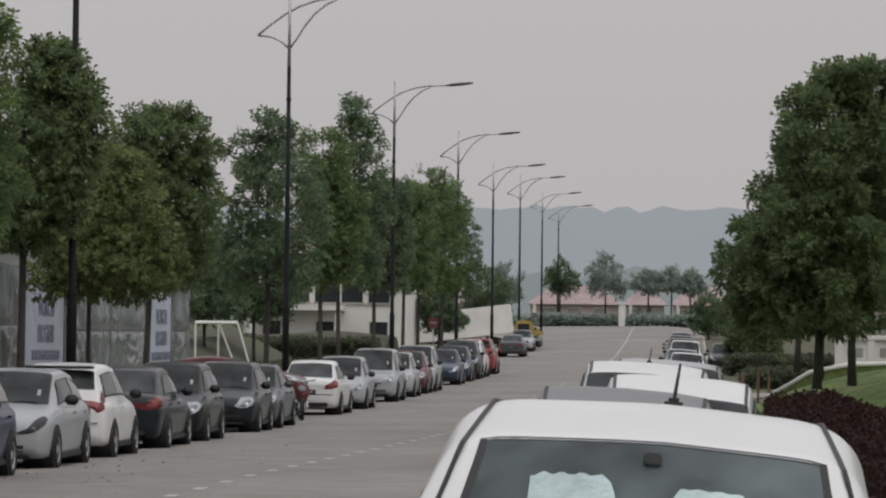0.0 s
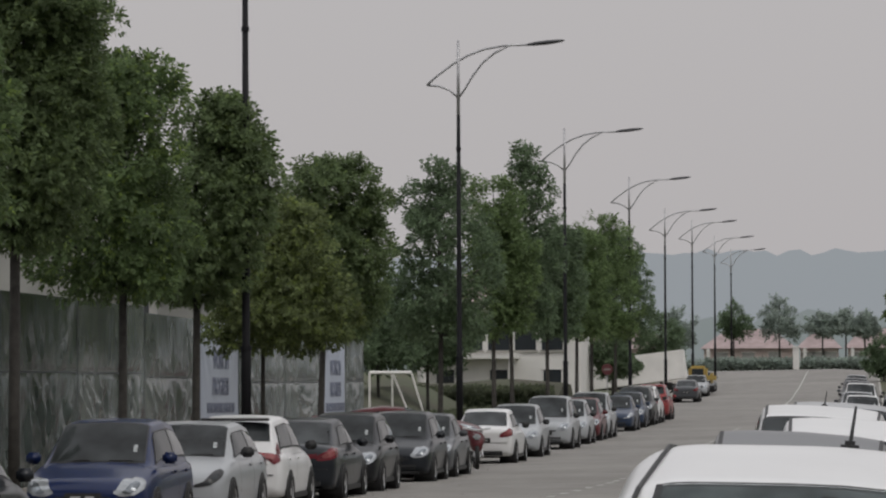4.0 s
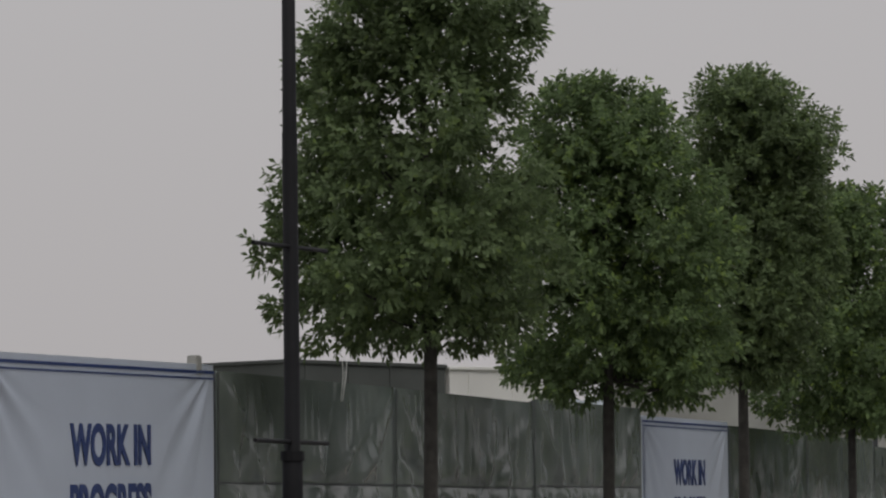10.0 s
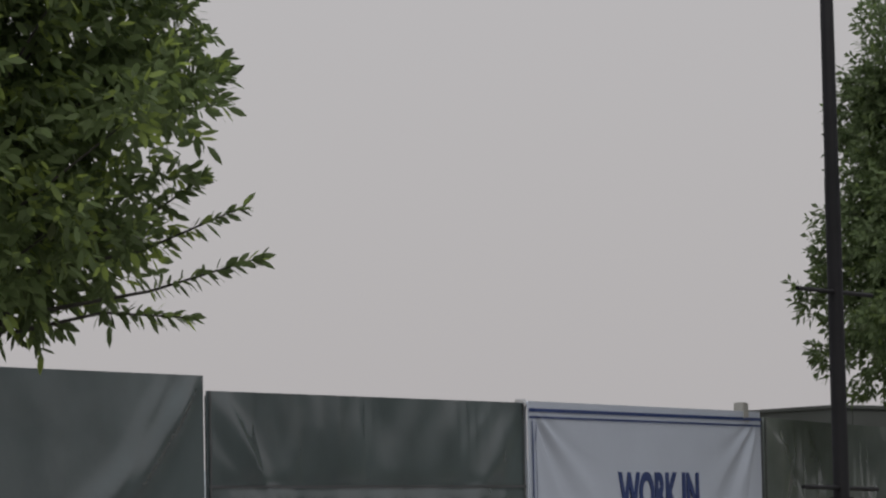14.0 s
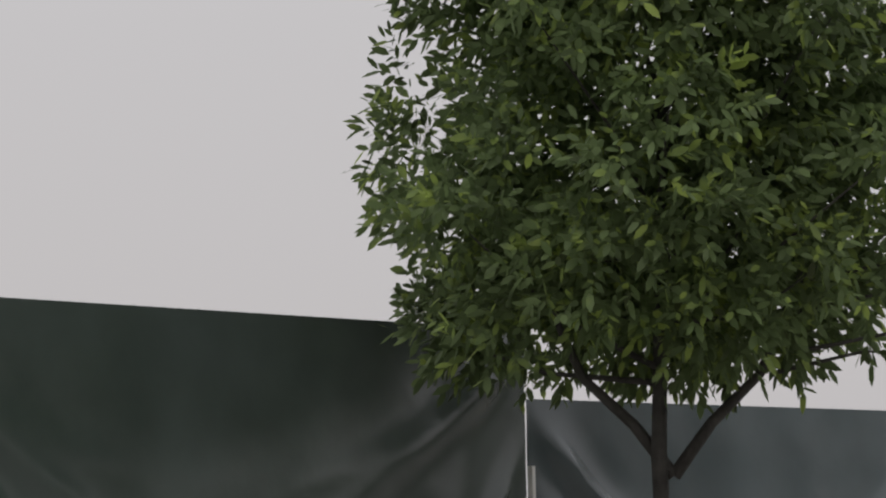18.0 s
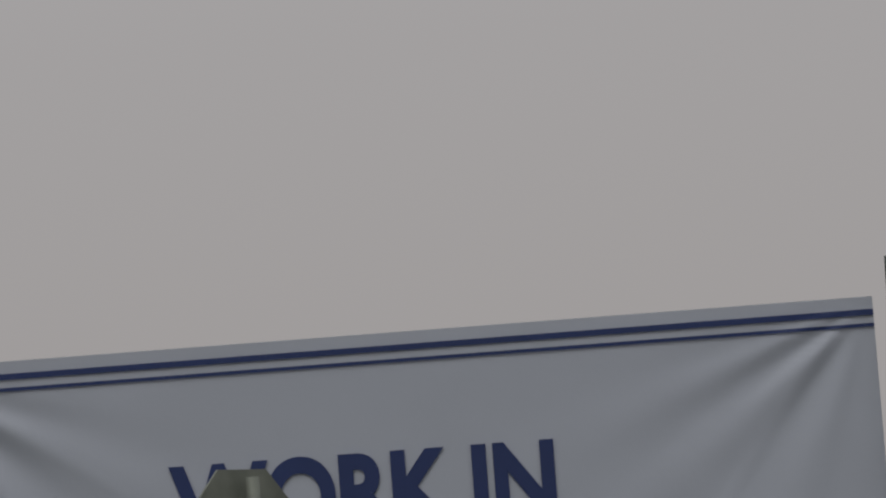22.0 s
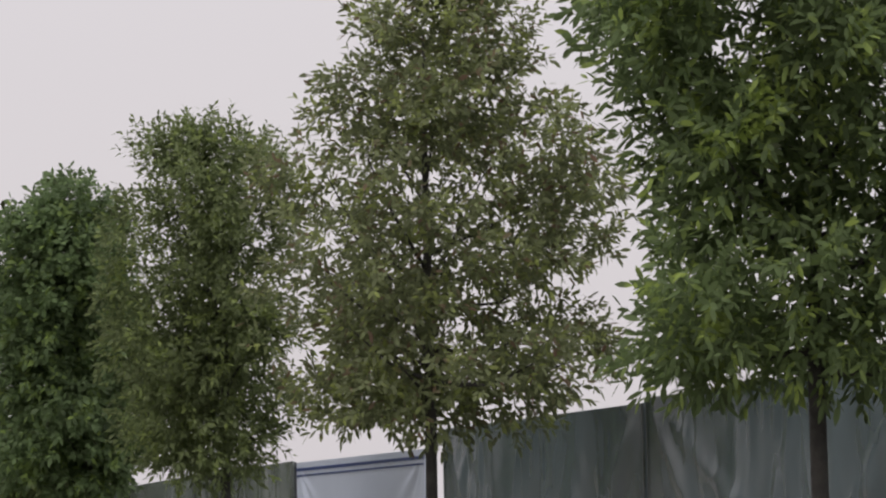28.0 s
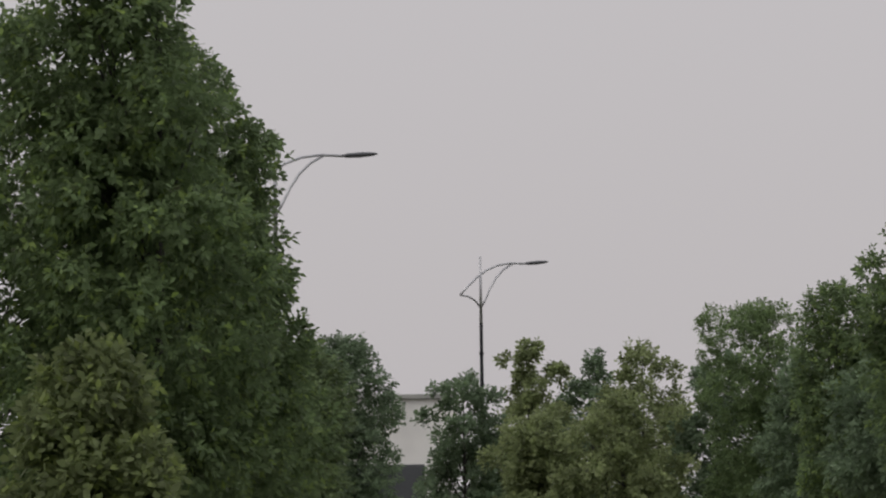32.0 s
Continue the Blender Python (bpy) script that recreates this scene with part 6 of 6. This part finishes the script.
block("store_building", -18.6, -17.6, 99.5, 104, 0, 4.15, M_GREYWALL, "low grey store wall beside the white shed")
HX0, HX1 = -25.2, -15.9
# a white two-storey house across the field, its front towards the avenue's start
hs = thing("house", (HX0 + HX1) / 2, 215, 0.0, 0, "white two-storey house across the playing field", "house")
hw_ = (HX1 - HX0) / 2
part("wall", boxed(-hw_, hw_, 0, 9, -0.05, 6.2), M_WHITE, hs)
bm = bmesh.new()
vs = [bm.verts.new(p) for p in ((-hw_ - 0.5, -0.6, 6.2), (hw_ + 0.5, -0.6, 6.2), (hw_ + 0.5, 9.6, 6.2), (-hw_ - 0.5, 9.6, 6.2), (-hw_ + 3, 4.5, 8.4), (hw_ - 3, 4.5, 8.4))]
for f in ((0, 1, 5, 4), (1, 2, 5), (2, 3, 4, 5), (3, 0, 4), (3, 2, 1, 0)):
    bm.faces.new([vs[i] for i in f])
part("roof", bm, M_TERRA, hs)
for k in range(5):
    xx = -hw_ + 1.6 + k * (hw_ * 2 - 3.2) / 4
    w = part("window", boxed(xx - 0.6, xx + 0.6, -0.04, 0.0, 3.6, 4.9), M_WINDOW, hs)
    part("window_frame", boxed(xx - 0.7, xx + 0.7, -0.07, -0.001, 4.9, 5.02), M_WHITE, w)
    part("sill", boxed(xx - 0.7, xx + 0.7, -0.12, -0.001, 3.48, 3.6), M_CONC, w)
    if k % 2 == 0:
        w = part("window", boxed(xx - 0.5, xx + 0.5, -0.04, 0.0, 1.7, 2.5), M_WINDOW, hs)
        part("window_frame", boxed(xx - 0.6, xx + 0.6, -0.07, -0.001, 2.5, 2.6), M_WHITE, w)
for xx in (-hw_ + 0.3, hw_ - 4.0):
    part("porch_column", boxed(xx, xx + 0.3, -1.2, -0.9, -0.05, 3.1), M_WHITE, hs)
part("porch_roof", boxed(-hw_ + 0.1, hw_ - 3.5, -1.4, -0.001, 3.1, 3.3, bevel=0.03), M_WHITE, hs)
# grass banks in front of the house and along the field
bm = bmesh.new()
rows_ = [[bm.verts.new((x_, y_ + 0.4 * math.sin(x_), grade(y_) + h_ * (0.94 + 0.06 * math.sin(x_ * 0.9)))) for y_, h_ in ((196, 0.0), (199, 0.9), (203, 1.65), (206, 1.85), (209, 1.7), (212.5, 0.1))] for x_ in np.arange(-31.0, -15.65, 0.6)]
for a, b in zip(rows_, rows_[1:]):
    for k in range(5):
        bm.faces.new((a[k], b[k], b[k + 1], a[k + 1]))
for k in (0, -1):
    bm.faces.new([bm.verts.new(v.co) for v in rows_[k]])
tagged(part("grass_bank", bm, M_DRYGRASS, smooth=True), "dull grass bank below the white house", "ground", kind="structure")
bm = bmesh.new()
prof = ((-29.0, 0.0), (-26.5, 1.7), (-24.0, 2.1), (-21.8, 1.7), (-19.6, 0.55), (-17.7, 0.05))
rows_ = [[bm.verts.new((x_ + 0.3 * math.sin(y_ * 0.21), y_, 0.0 + h_ * (0.85 + 0.15 * math.sin(y_ * 0.13 + x_)))) for x_, h_ in prof] for y_ in range(118, 206, 4)]
for a, b in zip(rows_, rows_[1:]):
    for k in range(len(prof) - 1):
        bm.faces.new((a[k], a[k + 1], b[k + 1], b[k]))
tagged(part("grass_bank", bm, M_DRYGRASS, smooth=True), "low bank of dull dry grass along the field", "ground", kind="structure")
for x, y, top, rad, seed in ((-21.4, 168, 6.4, 2.4, 211), (-19.9, 174, 6.6, 2.2, 212), (-23.0, 165, 6.4, 2.5, 213), (-25.0, 162, 6.2, 2.6, 214), (-23.6, 176, 7.0, 2.6, 215)):
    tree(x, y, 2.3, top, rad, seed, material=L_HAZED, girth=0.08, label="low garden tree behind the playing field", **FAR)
hedge(-17.4, -16.4, 118, 205, 0.45, 3500, 0.16, L_HEDGE, "low hedge along the footway", seed=6)

hedge(-31.0, -15.8, 189.5, 192, 1.35, 5200, 0.17, L_HEDGE, "dark clipped hedge before the white house", seed=7)

# ---- goal frame on the field ----
goal = thing("goal_frame", -18.6, 150, 0.0, 0, "white tubular football goal frame without a net", "goal")
for name, pts in (("post", [(-0.9, 0, 0), (-0.9, 0, 2.3)]), ("post", [(-0.06, 0.6, 0), (-0.06, 0.6, 2.3)]), ("crossbar", [(-0.9, 0, 2.3), (-0.06, 0.6, 2.3)]), ("top_bar", [(-0.06, 0.6, 2.3), (0.75, 0.1, 2.3)]), ("top_bar", [(-0.9, 0, 2.26), (0.75, 0.1, 2.26)]), ("stay", [(-0.06, 0.6, 2.3), (0.72, 0.6, 0.3)]), ("stay", [(0.75, 0.1, 2.3), (1.35, 0.1, 0.3)])):
    bm = bmesh.new()
    tube(bm, pts, [0.045, 0.045], 8)
    part(name, bm, M_WHITE, goal)

# ---- lorry body and digger beyond the junction ----
lorry = thing("tipper_lorry", -15.0, 262, grade(262), 0, "white container body tilted on a lorry", "lorry")
bm = boxed(-4.6, 2.9, -1.2, 1.2, 0.75, 2.75, bevel=0.05)
bmesh.ops.rotate(bm, verts=bm.verts, cent=(0, 0, 1.5), matrix=Matrix.Rotation(radians(-7), 3, "Y"))
part("container", bm, M_WHITE, lorry)
part("chassis", boxed(-4.2, 2.7, -0.9, 0.9, 0.3, 0.75, bevel=0.03), M_TRIM, lorry)
for sx in (-1.8, -0.9, 1.7):
    for sy in (-1.0, 1.0):
        ob = part_mesh("wheel", wheel_meshes(0.42, 0.24)[0], M_RUBBER, lorry)
        ob.matrix_basis = pose(sx, sy, 0.42, 0, 0, 90)
dig = thing("excavator", -11.2, 266, grade(266), 0, "yellow excavator parked beyond the junction", "excavator")
part("cab", boxed(-0.9, 0.4, -0.8, 0.8, 0.7, 1.9, bevel=0.18), M_YELLOW, dig)
part("cab_window", boxed(-0.65, 0.15, -0.83, -0.79, 1.2, 1.7, bevel=0.01), M_WINDOW, dig)
part("counterweight", boxed(0.4, 1.0, -0.8, 0.8, 0.7, 1.4, bevel=0.2), M_YELLOW, dig)
for sx in (-0.7, 0.7):
    part("track", boxed(sx - 0.2, sx + 0.2, -1.2, 1.2, 0.0, 0.7, bevel=0.2), M_TRIM, dig)

# ---- end of the avenue: gate pillar, hedges, houses, trees, hills ----
ZE = grade(330)
pil = thing("gate_pillar", -5.9, 338, ZE, 0, "white gate pillar with a small cap", "pillar")
part("shaft", boxed(-0.28, 0.28, -0.28, 0.28, -0.05, 2.0, bevel=0.02), M_WHITE, pil)
part("cap", boxed(-0.36, 0.36, -0.36, 0.36, 2.0, 2.15, bevel=0.04), M_WHITE, pil)
# hedges and trees in L_FAR carry the haze in their leaf colour
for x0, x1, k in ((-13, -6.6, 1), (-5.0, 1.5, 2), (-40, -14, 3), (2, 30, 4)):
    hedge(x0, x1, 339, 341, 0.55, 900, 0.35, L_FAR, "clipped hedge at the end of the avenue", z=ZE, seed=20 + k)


def gable_house(x, y, w, dpt, h, rise, label):
    root = thing("house", x, y, ZE, 0, label, "house", "houses at the end of the avenue")
    part("wall", boxed(-w / 2, w / 2, -dpt / 2, dpt / 2, -0.05, h), M_CREAM, root)
    bm = bmesh.new()
    a = [(-w / 2 - 0.4, -dpt / 2 - 0.5, h), (w / 2 + 0.4, -dpt / 2 - 0.5, h), (w / 2 + 0.4, dpt / 2 + 0.5, h), (-w / 2 - 0.4, dpt / 2 + 0.5, h), (-w / 4, 0, h + rise), (w / 4, 0, h + rise)]
    vs = [bm.verts.new(p) for p in a]
    for f in ((0, 1, 5, 4), (1, 2, 5), (2, 3, 4, 5), (3, 0, 4), (3, 2, 1, 0)):
        bm.faces.new([vs[i] for i in f])
    part("roof", bm, M_TERRA, root)
    for k in (-0.3, 0.0, 0.3):
        # window panes in pale wall grey, lightened as if through haze
        wd = part("window", boxed(k * w - 0.6, k * w + 0.6, -dpt / 2 - 0.03, -dpt / 2, 0.8, 1.8), M_GREYWALL, root)
        part("window_frame", boxed(k * w - 0.7, k * w + 0.7, -dpt / 2 - 0.06, -dpt / 2 - 0.001, 1.8, 1.9), M_WHITE, wd)
    part("porch_column", boxed(-w / 2 + 0.3, -w / 2 + 0.6, -dpt / 2 - 1.2, -dpt / 2 - 0.9, -0.05, h - 0.01), M_WHITE, root)
    return root


for x, w in ((-23, 9), (-11.0, 8.5), (-4.2, 3.6), (1.3, 5.5), (9, 9), (20, 10)):
    gable_house(x, 372, w, 9, 2.2, 1.95 if w > 5 else 1.4, "single-storey cream house with a haze-paled terracotta roof")
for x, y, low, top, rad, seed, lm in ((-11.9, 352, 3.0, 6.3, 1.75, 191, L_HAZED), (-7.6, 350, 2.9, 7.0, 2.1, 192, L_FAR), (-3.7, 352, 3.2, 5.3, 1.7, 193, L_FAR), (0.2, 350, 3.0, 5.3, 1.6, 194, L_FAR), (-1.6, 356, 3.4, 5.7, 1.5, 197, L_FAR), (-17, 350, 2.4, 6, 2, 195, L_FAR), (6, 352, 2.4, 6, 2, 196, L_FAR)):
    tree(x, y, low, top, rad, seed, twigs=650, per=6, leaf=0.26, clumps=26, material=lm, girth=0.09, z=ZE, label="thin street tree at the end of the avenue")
tree(1.6, 300, 0.3, 3.6, 1.7, 198, material=L_HAZED, girth=0.09, z=grade(300), label="rounded bush beside the far east kerb", outline=DOMED, **FAR)


def ridge(name, y, z, half, amp, seed, material, label, rough=1.0):
    rng = np.random.default_rng(seed)
    x = np.arange(-half, half, 3.0)
    h = z + amp * (np.sin(x / 90 + 1.0) + 0.6 * np.sin(x / 37 + 2)) + rng.normal(0, 0.5, len(x)) * rough + 0.5 * rough * np.abs(np.sin(x / 7.3 + rng.normal(0, 0.8, len(x))))
    v = np.concatenate([np.stack([x, np.full_like(x, y), np.full_like(x, -1)], 1), np.stack([x, np.full_like(x, y + 15), h * 0.7], 1), np.stack([x, np.full_like(x, y + 40), h], 1), np.stack([x, np.full_like(x, y + 200), np.full_like(x, -1)], 1)])
    n = len(x)
    i = np.arange(n - 1)
    f = np.concatenate([np.stack([i + k * n, i + 1 + k * n, i + 1 + (k + 1) * n, i + (k + 1) * n], 1) for k in range(3)])
    return tagged(part_mesh(name, arrays(name, v, f), material), label, "backdrop", kind="structure")


# the haze over both ridges is a glow mixed into their materials
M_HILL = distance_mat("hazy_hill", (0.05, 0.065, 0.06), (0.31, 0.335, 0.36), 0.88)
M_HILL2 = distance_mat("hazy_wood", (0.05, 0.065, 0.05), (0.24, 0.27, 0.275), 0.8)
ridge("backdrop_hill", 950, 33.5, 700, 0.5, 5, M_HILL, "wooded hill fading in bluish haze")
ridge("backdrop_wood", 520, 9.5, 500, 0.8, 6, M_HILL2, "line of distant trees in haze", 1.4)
b = block("white_building", -152, -140, -7, -1.6, 0, 8.0, M_WHITE, "white flat-roofed building at the end of the side road")
part("door", boxed(6.0, 6.05, -2.2, 1.6, 0.0, 5.6), M_DARKWALL, b)

# ---- east side beyond the mound ----
hedge(2.4, 9.5, 150, 152, 0.45, 1500, 0.2, L_HEDGE, "low dull green hedge beyond the mound", z=-0.05, seed=31)
hedge(2.2, 9.0, 190, 192, 0.6, 1200, 0.25, L_HEDGE, "clipped hedge on the east verge", z=0.05, seed=32)
path = tagged(part("path_east", boxed(1.5, 9.5, 126, 138, -0.2, -0.05), M_PAVE), "pale paved path across the east verge", "pavement", kind="structure")
rail_ = thing("balustrade", 7.0, 124, 0.0, 0, "white painted panelled balustrade beside the lawn", "balustrade")
part("plinth", boxed(-2.3, 2.3, -0.18, 0.18, -0.1, 1.1, bevel=0.02), M_WHITE, rail_)
part("top_rail", boxed(-2.3, 2.3, -0.16, 0.16, 1.9, 2.06, bevel=0.03), M_WHITE, rail_)
for k in range(5):
    part("post", boxed(-2.25 + k * 1.05, -2.0 + k * 1.05, -0.14, 0.14, 1.1, 1.9, bevel=0.02), M_WHITE, rail_)
for k in range(4):
    pn = part("panel", boxed(-2.0 + k * 1.05, -1.2 + k * 1.05, -0.05, 0.05, 1.1, 1.9), M_WHITE, rail_)
    part("recess", boxed(-1.85 + k * 1.05, -1.35 + k * 1.05, -0.065, -0.045, 1.35, 1.65, bevel=0.01), M_GREYWALL, pn)
for k, (xx, yy) in enumerate(((1.6, 112), (2.1, 114), (2.45, 115.5))):
    pst = thing("timber_post", xx, yy, -0.1, 0, "short brown timber post in the planted verge", "post", "timber posts")
    part("shaft", boxed(-0.04, 0.04, -0.04, 0.04, 0, 1.05 + 0.1 * (k % 2), bevel=0.012), M_WOOD, pst)
wallk = thing("curved_kerb_wall", 0, 0, 0, 0, "low white kerb wall curving behind the grass mound", "kerb")
bm = bmesh.new()
tube(bm, [(2.3, 116, 0.1), (2.9, 113.5, 0.5), (3.6, 113, 0.95), (4.8, 113, 1.2), (7.5, 113, 1.28)], [0.07] * 5, 8)
part("wall_top", bm, M_WHITE, wallk, smooth=True)
bm = bmesh.new()
for a, b in (((2.3, 116, 0.1), (2.9, 113.5, 0.5)), ((2.9, 113.5, 0.5), (3.6, 113, 0.95)), ((3.6, 113, 0.95), (4.8, 113, 1.2)), ((4.8, 113, 1.2), (7.5, 113, 1.28))):
    sheet(bm, [Vector(a), Vector((a[0], a[1], -0.2)), Vector((b[0], b[1], -0.2)), Vector(b)], 0.15)
part("wall_face", bm, M_GRASS, wallk)

# ---- small things at the hoarding ----
jb = thing("junction_box", -15.05, 39.3, 3.78, 0, "small grey box fixed on top of the hoarding", "box")
part("case", boxed(-0.06, 0.06, -0.08, 0.08, -0.12, 0.1, bevel=0.012), M_GREYWALL, jb)
wp = thing("utility_pole", -21.5, 77.5, 0.0, 0, "thin white pole behind the hoarding", "pole")
bm = bmesh.new()
tube(bm, [(0, 0, 0), (0, 0, 5.3)], [0.05, 0.04], 8)
part("shaft", bm, M_WHITE, wp)
tape = thing("plastic_tape", -14.98, 44.0, 3.5, 0, "torn white plastic tape tied to the hoarding top", "tape")
for k, (dy, dz) in enumerate(((0.12, 0.5), (0.22, 0.42), (0.3, 0.55))):
    bm = bmesh.new()
    tube(bm, [(0.02, dy * 0.4, 0.0), (0.04, dy * 0.7, dz * 0.6), (0.02, dy, dz)], [0.004, 0.006, 0.003], 4)
    part("strip", bm, M_WHITE, tape)

SIGN_X, SIGN_Y, SIGN_Z = -12.56, 187.6, 2.33
# ---- leaf litter along the west gutter, and a sign far off ----
rng = np.random.default_rng(77)
n_ = 700
yy = 42 + rng.exponential(22, n_)
xx = -10.6 + np.abs(rng.normal(0, 1, n_)) * np.where(rng.random(n_) < 0.75, 0.7, 2.2)
keep = (yy < 140) & (xx < -4)
xx, yy = xx[keep], yy[keep]
zz = np.array([bed(b_) + camber(a_) for a_, b_ in zip(xx, yy)]) + 0.012
ang = rng.uniform(0, 6.28, len(xx))
size = rng.uniform(0.012, 0.04, len(xx))
quad = []
for k, (l_, w_, up) in enumerate(((1, 0, 0.0), (0, 0.5, 0.25), (-1, 0, 0.05), (0, -0.5, 0.3))):
    quad.append(np.stack([xx + size * (l_ * np.cos(ang) - w_ * np.sin(ang)), yy + size * (l_ * np.sin(ang) + w_ * np.cos(ang)), zz + size * up], 1))
v_ = np.stack(quad, 1).reshape(-1, 3)
M_LITTER = mat("dry_leaf_litter", (0.1, 0.075, 0.05), 0.9, scale=5, vary=0.3, island=0.5)
tagged(part_mesh("leaf_litter", arrays("leaf_litter", v_, np.arange(len(v_)).reshape(-1, 4)), M_LITTER), "dry brown fallen leaves scattered along the kerb", "leaf litter", kind="stuff")
far_sign = thing("stop_sign", SIGN_X, SIGN_Y, 0.11, 0, "small red octagonal road sign on a thin grey post", "road sign")
bm = bmesh.new()
tube(bm, [(0, 0.03, 0), (0, 0.03, SIGN_Z + 0.2)], [0.03, 0.03], 8)
part("sign_post", bm, M_GALV, far_sign)
part("sign_plate", sheet(bmesh.new(), [Vector((p.y, 0, p.z)) for p in octagon(0.29, 0, SIGN_Z)], 0.012), M_RED, far_sign)
part("legend_bar", boxed(-0.17, 0.17, -0.018, -0.004, SIGN_Z - 0.035, SIGN_Z + 0.035), M_GREYWALL, far_sign)

brace = thing("hoarding_brace", -18.6, 10.06, 0.0, 0, "dark steel brace between hoarding and corner board", "brace")
bm = bmesh.new()
tube(bm, [(-0.12, 0.0, 0.1), (-0.1, 0.0, 2.4), (-0.02, 0.0, 2.85), (-0.07, 0.0, 3.2)], [0.02] * 4, 6)
part("tube", bm, M_DARKWALL, brace)
